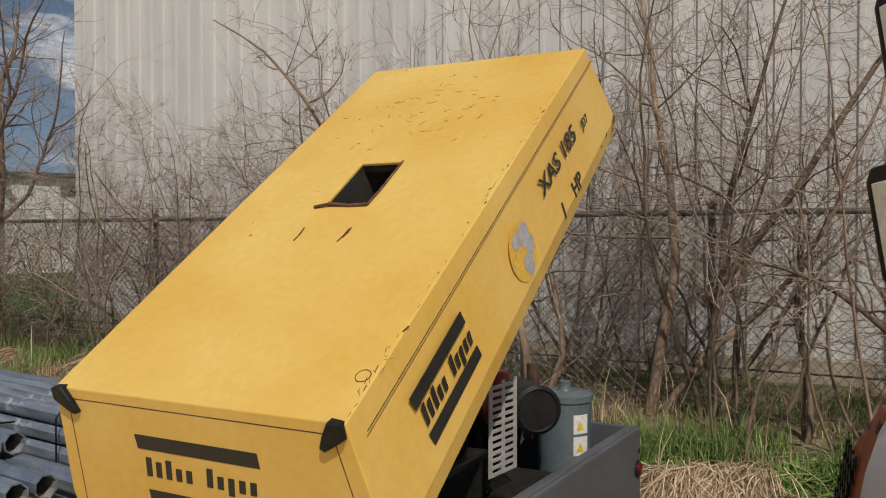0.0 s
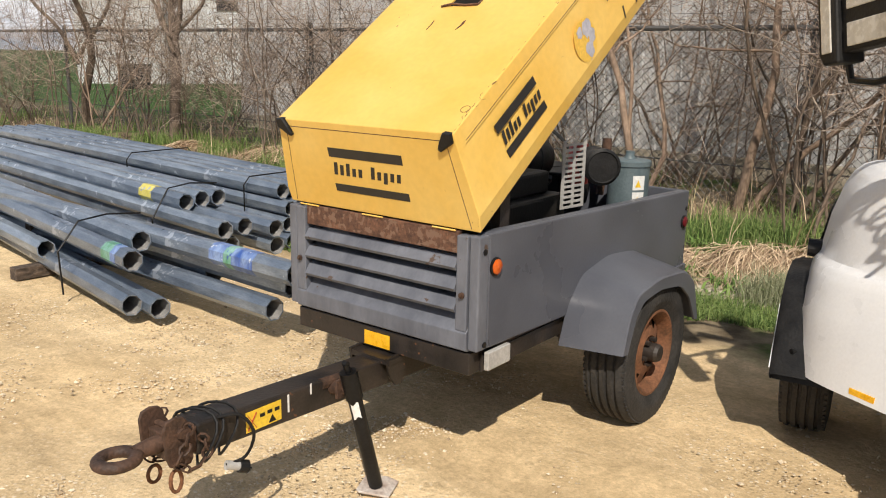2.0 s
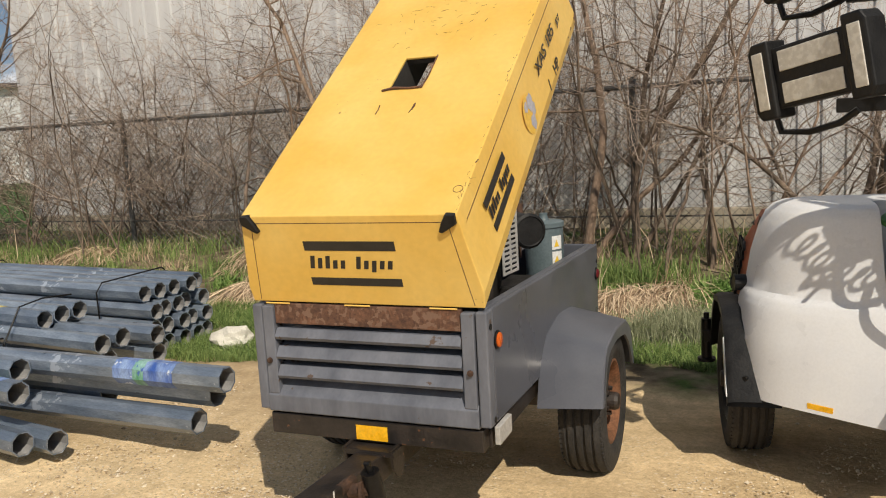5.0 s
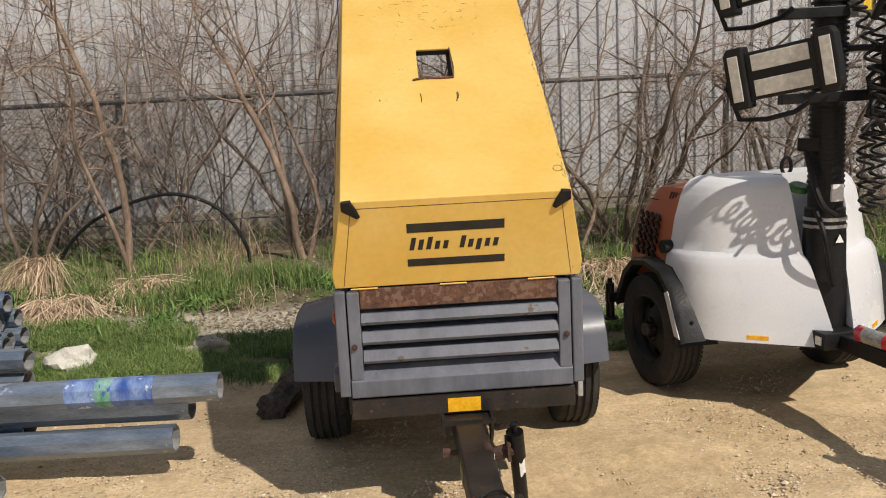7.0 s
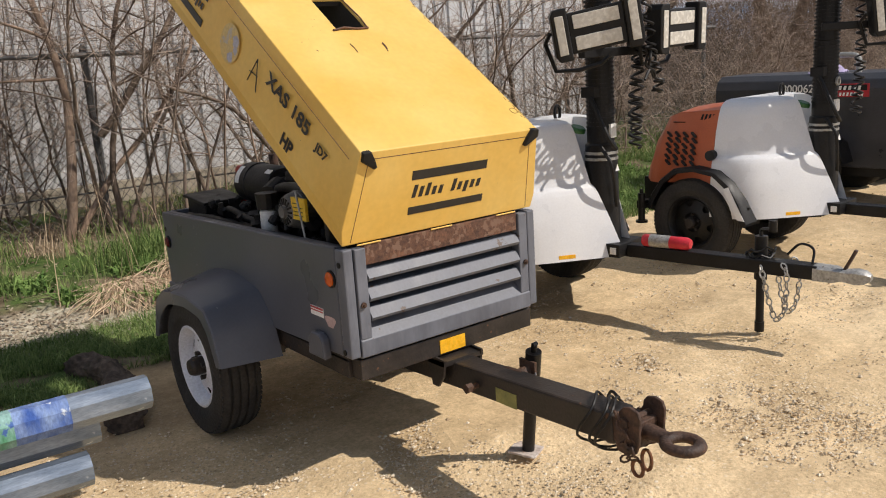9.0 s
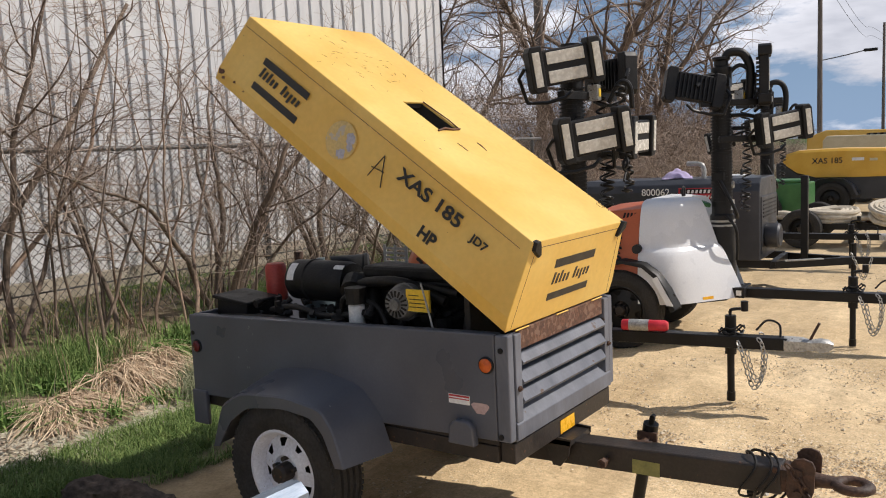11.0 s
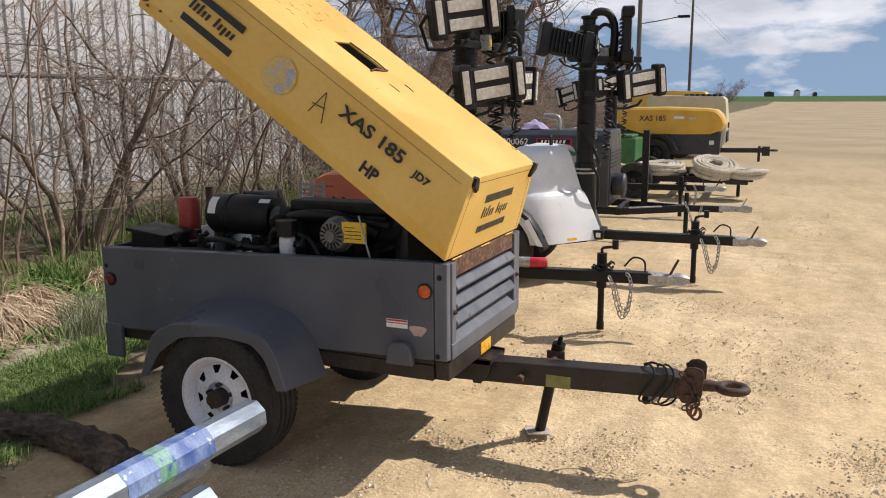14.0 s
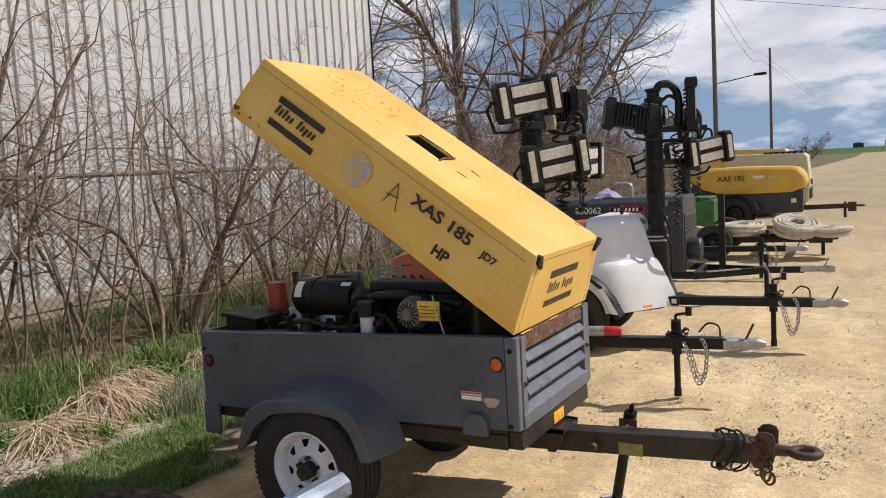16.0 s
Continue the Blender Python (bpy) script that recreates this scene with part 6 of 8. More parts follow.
    for k in range(6):
        tl, ph, rr = rnd.uniform(-0.9, 0.9), rnd.uniform(0, 6), rnd.uniform(0.045, 0.075)
        bm = bmesh.new()
        tube(bm, [Vector((0.045 + rr * math.cos(q * math.tau / 16 + ph), -1.06 + rr * math.sin(q * math.tau / 16 + ph), 0.43 + 0.012 * k - 0.03 + 0.5 * rr * math.sin(q * math.tau / 16) * tl + 0.012 * math.sin(q * 1.9))) for q in range(16)], 0.006, 5, True)
        part("cable_loop", bm, M_PLASTIC, lead, smooth=True)
    if bottle:
        m = pose(-0.03, -0.40, 0.473, 90, 0, 3)
        bm = bmesh.new()
        lathe(bm, [(0.001, 0.0), (0.030, 0.002), (0.036, 0.012), (0.036, 0.13), (0.0365, 0.05)], m, 18)
        lathe(bm, [(0.0365, 0.17), (0.036, 0.2), (0.036, 0.27), (0.026, 0.29), (0.001, 0.292)], m, 18)
        bt = tagged(part("fire_extinguisher", bm, M_CLOTHRED, smooth=True), "red and silver bottle strapped on a black drawbar", "extinguisher")
        bm = bmesh.new()
        lathe(bm, [(0.0368, 0.048), (0.0372, 0.05), (0.0372, 0.17), (0.0368, 0.172)], m, 18)
        part("band", bm, M_SILVER, bt)
        bt.matrix_world = pose(*at, 0, 0, rz)
    return tw


light_tower((1.835, 0.945, 0), 9.0,
            [((1.46, 0.50, 1.675), (-0.65, -0.76, -0.06), 9), ((1.47, 0.68, 2.095), (-0.65, -0.76, -0.04), 9), ((2.17, 0.50, 1.66), (0.06, -0.99, -0.05), 2), ((2.24, 0.72, 2.07), (0.85, -0.5, 0.0), 0)],
            [((1.58, 0.78, 1.93), (2.28, 0.74, 1.93)), ((1.55, 0.70, 1.55), (2.2, 0.66, 1.55))], True,
            "towed light tower with white and orange hood and folded mast")
light_tower((3.68, 0.55, 0), 3.0,
            [((3.48, 0.60, 2.02), (0.80, 0.58, -0.15), 12), ((3.84, -0.01, 1.70), (-0.65, -0.76, -0.05), 9), ((3.80, 0.11, 2.10), (0.25, -0.97, 0.0), 90)],
            [((3.46, 0.54, 1.90), (3.90, 0.04, 1.90)), ((3.6, 0.44, 1.62), (3.90, 0.09, 1.62))], False,
            "second towed light tower with orange vented hood and raised floodlights")

light_tower((7.75, 1.20, 0), 3.0,
            [((7.42, 1.03, 1.74), (-0.65, -0.76, -0.05), 9), ((7.45, 1.40, 2.20), (-0.65, -0.76, -0.04), 6), ((7.55, 1.64, 1.62), (-0.80, 0.58, -0.1), 12)],
            [((7.48, 1.38, 2.02), (7.95, 0.95, 2.02)), ((7.52, 1.55, 1.76), (7.95, 1.0, 1.76))], False,
            "third towed light tower with white hood behind a generator")

# ---- machines further along the row ----
def spare_wheel(parent, x, y, z, s, r=0.33):
    wheel(parent, (x, y, z), s, M_BLACK, "tyre on a dark rim", radius=r, width=0.19, rim=r * 0.58, holes=6)


welder = thing("welder_trailer", "slate grey welding generator on a black two-wheel trailer", "generator", (6.2, 0.7, 0), 3.0)
bm = bmesh.new()
prof = [(-0.45, 0.36), (-0.45, 1.08), (-0.42, 1.16), (-0.34, 1.215), (0.34, 1.215), (0.42, 1.16), (0.45, 1.08), (0.45, 0.36)]
loft(bm, [[Vector((a, y, b)) for a, b in prof] for y in (0.0, 1.95)])
shell = part("shell", bm, M_WELDER, welder, bevel=0.01)
bm = bmesh.new()
box(bm, (-0.40, -0.012, 0.42), (0.40, -0.002, 1.02))
door = part("end_door", bm, M_WELDER, welder, bevel=0.006)
bm = bmesh.new()
for k in range(5):
    box(bm, (-0.34, -0.018, 0.80 + k * 0.04), (0.34, -0.0125, 0.815 + k * 0.04))
part("louvres", bm, M_BLACK, door)
bm = bmesh.new()
m = pose(-0.20, -0.012, 0.60, 90, 0, 0)
lathe(bm, [(0.12, 0.0), (0.13, 0.02), (0.13, 0.13), (0.11, 0.15), (0.001, 0.15)], m, 24)
part("blower_housing", bm, M_WELDER, welder, smooth=True)
bm = bmesh.new()
box(bm, (-0.4555, 0.42, 1.005), (-0.451, 0.83, 1.125))
sign = part("name_plate", bm, M_SIGNRED, welder, "red and black maker's plate", bevel=0.003)
bm = bmesh.new()
box(bm, (-0.4575, 0.44, 1.065), (-0.4562, 0.81, 1.115))
part("plate_band", bm, M_BLACK, sign)
bm = bmesh.new()
wordmark(bm, plane_at((-0.459, 0.78, 1.07), (0, -1, 0), (0, 0, 1)), 0.30, 0.03, (1.2,) * 7)
wordmark(bm, plane_at((-0.459, 0.72, 1.015), (0, -1, 0), (0, 0, 1)), 0.26, 0.026, (1.2,) * 8)
part("brand_mark", bm, M_WHITE, sign)
lettering("fleet_number", "800062", 0.105, plane_at((-0.4525, 1.24, 1.05), (0, -1, 0), (0, 0, 1)), M_WHITE, shell, 0.001)
bm = bmesh.new()
tube(bm, curve_points([(-0.22, 0.62, 1.20), (-0.22, 0.62, 1.32), (-0.22, 0.66, 1.37), (-0.22, 0.80, 1.38)], 8), 0.026, 10)
part("exhaust_elbow", bm, M_SILVER, welder, smooth=True)
bm = bmesh.new()
bmesh.ops.create_grid(bm, x_segments=14, y_segments=14, size=0.16, matrix=pose(0, 0, 0))
for v in bm.verts:
    d = math.hypot(v.co.x, v.co.y)
    v.co.z = max(0.0, 0.11 - d * 0.62) + 0.022 * math.sin(v.co.x * 40) * math.cos(v.co.y * 33)
rag = part("cloth_rag", bm, M_PURPLE, None, smooth=True)
rag.matrix_world = pose(6.0, 1.62, 1.218, 0, 0, 20)
rag.modifiers.new("sheet", "SOLIDIFY").thickness = 0.004
tagged(rag, "crumpled lilac cloth lying on the slate grey generator", "cloth")
bm = bmesh.new()
box(bm, (-0.42, -0.1, 0.28), (-0.36, 1.9, 0.36))
box(bm, (0.36, -0.1, 0.28), (0.42, 1.9, 0.36))
beam(bm, (-0.39, -0.08, 0.31), (0.0, -0.85, 0.33), 0.05, 0.075)
beam(bm, (0.39, -0.08, 0.31), (0.0, -0.85, 0.33), 0.05, 0.075)
box(bm, (-0.40, -0.14, 0.28), (0.40, -0.08, 0.35))
beam(bm, (0.0, -0.70, 0.33), (0.0, -1.22, 0.335), 0.06, 0.07)
part("frame", bm, M_BLACK, welder)
bm = bmesh.new()
beam(bm, (-0.33, -0.22, 0.352), (-0.16, -0.56, 0.36), 0.05, 0.012)
part("tread_plate", bm, M_SILVER, welder)
bm = bmesh.new()
box(bm, (0.20, -0.36, 0.30), (0.27, -0.29, 1.20))
part("light_post", bm, M_BLACK, welder)
bm = bmesh.new()
loft(bm, [[Vector((a * w, y, 0.345 + b * w)) for a, b in ((-1, -1), (1, -1), (1, 1), (-1, 1))] for y, w in ((-1.18, 0.035), (-1.40, 0.03), (-1.46, 0.042), (-1.53, 0.03))])
beam(bm, (0, -1.42, 0.37), (0, -1.47, 0.47), 0.02, 0.012)
part("coupler", bm, M_SILVER, welder)
bm = bmesh.new()
rod(bm, (0.06, -0.82, 0.008), (0.06, -0.82, 0.5), 0.026)
rod(bm, (0.06, -0.82, 0.004), (0.06, -0.82, 0.02), 0.05)
part("jack", bm, M_BLACK, welder)
bm = bmesh.new()
chain(bm, [(-0.05, -0.8, 0.42), (-0.07, -0.86, 0.3), (-0.06, -0.92, 0.15), (-0.06, -0.98, 0.3), (-0.05, -1.0, 0.38)], 0.014, 0.0045)
part("safety_chain", bm, M_SILVER, welder)
for s in (-1, 1):
    spare_wheel(welder, s * 0.56, 0.95, 0.33, s)
    bm = bmesh.new()
    arch = [(-0.42, 0.42), (-0.36, 0.60), (-0.22, 0.70), (0.0, 0.72), (0.22, 0.70), (0.36, 0.60), (0.42, 0.42)]
    loft(bm, [[Vector((s * x, 0.95 + y, z)) for y, z in arch] for x in (0.46, 0.68)], closed=False, caps=False)
    part("fender", bm, M_BLACK, welder)

deck = thing("hose_trailer", "low black flat trailer carrying coiled beige hoses", "trailer", (10.6, 0.4, 0), 2.0)
bm = bmesh.new()
for sx in (-0.6, 0.0, 0.6):
    beam(bm, (sx, 1.5, 0.30), (sx, -0.55, 0.30), 0.06, 0.09)
for y in (-0.55, 0.0, 0.5, 1.0, 1.5):
    box(bm, (-0.63, y - 0.03, 0.25), (0.63, y + 0.03, 0.345))
beam(bm, (-0.35, -0.4, 0.27), (0.0, -1.0, 0.27), 0.06, 0.08)
beam(bm, (0.35, -0.4, 0.27), (0.0, -1.0, 0.27), 0.06, 0.08)
part("frame", bm, M_BLACK, deck)
bm = bmesh.new()
box(bm, (-0.64, -0.95, 0.24), (-0.40, -0.62, 0.38))
part("tool_box", bm, M_CHASSIS, deck, bevel=0.005)
bm = bmesh.new()
rod(bm, (-0.1, -0.8, 0.0), (-0.1, -0.8, 0.46), 0.028)
part("jack", bm, M_BLACK, deck)
for s in (-1, 1):
    spare_wheel(deck, s * 0.76, 0.75, 0.28, s, 0.28)
for cx, cy, cz, rr, layers, tilt, seed in ((10.3, 0.78, 0.345, 0.34, 3, -4, 1), (10.12, -0.05, 0.40, 0.31, 3, -22, 2), (10.55, 1.4, 0.345, 0.28, 2, 4, 3), (10.2, -0.50, 0.345, 0.30, 2, -3, 5), (10.35, 0.3, 0.345, 0.3, 1, 5, 8)):
    rnd = random.Random(seed)
    bm = bmesh.new()
    m, pts, k = pose(cx, cy, cz, 0, tilt, rnd.uniform(0, 30)), [], 0
    for lay in range(layers):
        for turn in range(4):
            for q in range(16):
                f = turn + q / 16
                r2 = rr * (1.0 - 0.17 * (f if lay % 2 == 0 else 4 - f)) * (1 + 0.05 * math.sin(k * 0.9 + seed)) + rnd.uniform(-0.006, 0.006)
                an = k * math.tau / 16
                pts.append(m @ Vector((r2 * math.cos(an), 1.08 * r2 * math.sin(an), 0.035 + lay * 0.062 + 0.012 * math.sin(an * 2 + lay + seed))))
                k += 1
    tube(bm, pts, 0.036, 7)
    tagged(part("hose_coil", bm, M_HOSE, None, smooth=True), "coil of beige lay-flat hose piled on a low trailer", "hose", "hose coils")

second = thing("closed_compressor", "yellow and dark grey towed compressor with its hood shut", "compressor", (15.9, 0.35, 0), 2.0)
bm = bmesh.new()
prof = [(0.18, 0.775), (-0.03, 0.87), (-0.085, 0.98), (-0.06, 1.10), (0.0, 1.21), (0.10, 1.295), (0.3, 1.325), (1.2, 1.36), (2.0, 1.345), (2.22, 1.28), (2.30, 1.12), (2.05, 0.90), (1.66, 0.775), (0.9, 0.765)]
loft(bm, [[Vector((x, 1.1 + (y - 1.1) * g, 0.80 + (z - 0.80) * h)) for y, z in prof] for x, g, h in ((-0.575, 0.955, 0.80), (-0.57, 0.97, 0.90), (-0.52, 1.0, 0.985), (-0.3, 1.0, 1.0), (0.3, 1.0, 1.0), (0.52, 1.0, 0.985), (0.575, 0.955, 0.80))])
cover = part("cover", bm, M_OCHRE, second, "ochre yellow moulded cover", smooth=True)
lettering("model_lettering", "XAS 185", 0.16, plane_at((-0.578, 1.72, 1.06), (0, -1, 0), (0, 0, 1)), M_DECAL, cover, 0.0025)
bm = bmesh.new()
box(bm, (-0.581, 0.76, 1.10), (-0.566, 0.98, 1.16))
part("label", bm, M_WHITE, cover)
bm = bmesh.new()
box(bm, (-0.581, 0.52, 1.09), (-0.566, 0.66, 1.14))
part("label", bm, M_CREAM, cover)
bm = bmesh.new()
prof = [(0.0, 0.34), (-0.02, 0.80), (1.95, 0.82), (2.3, 1.10), (2.42, 1.08), (2.42, 0.40), (1.6, 0.30)]
loft(bm, [[Vector((x, y, z)) for y, z in prof] for x in (-0.54, 0.54)])
part("body", bm, M_WELDER, second, bevel=0.015)
bm = bmesh.new()
box(bm, (-0.548, 0.12, 0.55), (-0.541, 0.22, 0.64))
part("label", bm, M_WHITE, second)
for s in (-1, 1):
    spare_wheel(second, s * 0.62, 1.35, 0.34, s, 0.34)
    bm = bmesh.new()
    arch = [(-0.52, 0.42), (-0.42, 0.62), (-0.24, 0.74), (0.0, 0.77), (0.24, 0.74), (0.42, 0.62), (0.50, 0.45)]
    loft(bm, [[Vector((s * x, 1.35 + y * g, z)) for y, z in arch] for x, g in ((0.50, 1.0), (0.74, 1.0), (0.75, 0.9))], closed=False, caps=False)
    part("fender", bm, M_WELDER, second)
bm = bmesh.new()
beam(bm, (0, 0.2, 0.40), (0, -0.95, 0.42), 0.1, 0.1)
tube(bm, [Vector((0.0 + 0.07 * math.cos(k * math.tau / 16), -1.1 + 0.07 * math.sin(k * math.tau / 16), 0.42)) for k in range(16)], 0.022, 8, True)
box(bm, (-0.07, -1.02, 0.30), (0.07, -0.86, 0.5))
rod(bm, (0.1, -0.8, 0.16), (0.1, -0.8, 0.5), 0.03)
part("drawbar", bm, M_CHASSIS, second)

cream = thing("cream_machine", "cream towed machine with slotted end panel behind a compressor", "machine", (19.6, 0.55, 0), 2.0)
bm = bmesh.new()
prof = [(0.0, 0.35), (-0.04, 0.9), (0.02, 1.50), (0.10, 1.58), (1.9, 1.62), (2.0, 1.5), (2.0, 0.35)]
loft(bm, [[Vector((x, y, z)) for y, z in prof] for x in (-0.62, 0.62)])
part("body", bm, M_CREAM, cream, bevel=0.03)
bm = bmesh.new()
for k in range(7):
    box(bm, (-0.58, 0.12 + k * 0.14, 1.555), (0.4, 0.2 + k * 0.14, 1.64))
part("top_slots", bm, M_BLACK, cream)
bm = bmesh.new()
rod(bm, (-0.35, -0.05, 0.85), (-0.35, -0.09, 0.85), 0.07)
part("tail_lamp", bm, M_RED, cream)
bm = bmesh.new()
for k in range(5):
    box(bm, (-0.55, -0.06, 0.42 + k * 0.06), (0.55, -0.03, 0.45 + k * 0.06))
part("end_slots", bm, M_BLACK, cream)
for s in (-1, 1):
    spare_wheel(cream, s * 0.7, 1.1, 0.34, s, 0.34)
yel = thing("yellow_machine", "yellow engine cover of a machine parked further back", "machine", (22.5, 1.3, 0), 2.0)
bm = bmesh.new()
prof = [(0.0, 0.7), (0.0, 1.55), (0.1, 1.72), (1.7, 1.78), (2.2, 1.6), (2.2, 0.7)]
loft(bm, [[Vector((x, y, z)) for y, z in prof] for x in (-0.6, 0.6)])
part("body", bm, M_YELLOW, yel, bevel=0.03)
bm = bmesh.new()
box(bm, (-0.55, 0.1, 0.3), (0.55, 2.1, 0.69))
part("chassis", bm, M_BLACK, yel)
for s in (-1, 1):
    spare_wheel(yel, s * 0.7, 1.1, 0.34, s, 0.34)
grn = thing("green_machine", "dark green machine partly hidden behind the trailers", "machine", (13.4, 1.70, 0), 0.0)
bm = bmesh.new()
box(bm, (-0.4, 0.0, 0.25), (0.4, 1.2, 0.78))
box(bm, (-0.36, 0.08, 0.78), (0.36, 1.0, 0.84))
part("body", bm, M_JDGREEN, grn, bevel=0.03)
for s in (-1, 1):
    spare_wheel(grn, s * 0.52, 0.7, 0.3, s, 0.3)

# ---- log, stone ----
rnd = random.Random(12)
bm = bmesh.new()
axis_pts = [(-0.95, 1.22, 0.045), (-0.90, 1.40, 0.06), (-0.845, 1.66, 0.07), (-0.83, 1.92, 0.07), (-0.86, 2.10, 0.06), (-0.93, 2.26, 0.04)]
pts = curve_points(axis_pts, 9)
rings = []
for i, p in enumerate(pts):
    ring = []
    way = pts[min(i + 1, len(pts) - 1)] - pts[max(i - 1, 0)]
    side = Vector((way.y, -way.x, 0)).normalized()
    for k in range(20):
        a = k * math.tau / 20
        r = (0.086 - 0.022 * i / len(pts)) * (0.86 + 0.28 * noise.noise((p.y * 4, math.cos(a) * 1.2, math.sin(a) * 1.2)) + 0.30 * noise.noise((p.y * 13, math.cos(a) * 3.5, math.sin(a) * 3.5)) + 0.16 * noise.noise((p.y * 34, math.cos(a) * 8, math.sin(a) * 8)))
        r *= 0.6 if i in (0, len(pts) - 1) else 1
        ring.append(p + side * (math.cos(a) * r * 1.15) + Vector((0, 0, math.sin(a) * r)))
    rings.append(ring)
loft(bm, rings)
tagged(part("rotten_log", bm, M_LOG, smooth=True), "dark rotten log lying on soil beside the trailer wheel", "log")
bm = bmesh.new()
bmesh.ops.create_icosphere(bm, subdivisions=3, radius=1)
for v in bm.verts:
    d = 1 + 0.35 * noise.noise(v.co * 1.7) + 0.12 * noise.noise(v.co * 5)
    v.co = Vector((v.co.x * 0.17 * d, v.co.y * 0.12 * d, max(v.co.z, -0.35) * 0.11 * d))
o = part("limestone_rock", bm, M_ROCK)
o.matrix_world = pose(-2.44, 2.45, 0.035, 0, 0, 20)
tagged(o, "pale limestone lump at the edge of the grass", "rock")


# ---- bare brush and trees ----
def paths_to_mesh(name, paths, material, parent):
    """Tapered limbs: each path is (points, radii, sides)."""
    vs, fs, base = [], [], 0
    for pts, rad, sides in paths:
        pts, rad = np.asarray(pts, float), np.asarray(rad, float)
        n = len(pts)
        t = np.gradient(pts, axis=0)
        t /= np.linalg.norm(t, axis=1, keepdims=True) + 1e-9
        ref = np.array([0.0, 0.0, 1.0]) if abs(t[0, 2]) < 0.8 else np.array([1.0, 0.0, 0.0])
        s = np.cross(t, ref)
        s /= np.linalg.norm(s, axis=1, keepdims=True) + 1e-9
        o = np.cross(t, s)
        an = np.arange(sides) * math.tau / sides
        ring = pts[:, None] + rad[:, None, None] * (np.cos(an)[None, :, None] * s[:, None] + np.sin(an)[None, :, None] * o[:, None])
        vs.append(ring.reshape(-1, 3))
        k = np.arange(n - 1)[:, None] * sides
        q = np.arange(sides)[None]
        q1 = (q + 1) % sides
        fs.append((base + np.stack([k + q, k + q1, k + sides + q1, k + sides + q], -1)).reshape(-1, 4))
        base += n * sides
    me = bpy.data.meshes.new(name)
    me.from_pydata(np.concatenate(vs).tolist(), [], np.concatenate(fs).tolist())
    me.materials.append(material)
    for p in me.polygons:
        p.use_smooth = True
    ob = new(name, me)
    ob.parent = parent
    return ob


def grow(rs, start, way, length, r0, r1, n, wander, lift=0.0):
    pts, p, d = [start.copy()], start.copy(), way / np.linalg.norm(way)
    for k in range(n):
        d = d + rs.normal(0, wander, 3) + np.array([0, 0, lift])
        d /= np.linalg.norm(d)
        p = p + d * length / n
        pts.append(p)
    return np.array(pts), np.linspace(r0, r1, n + 1)


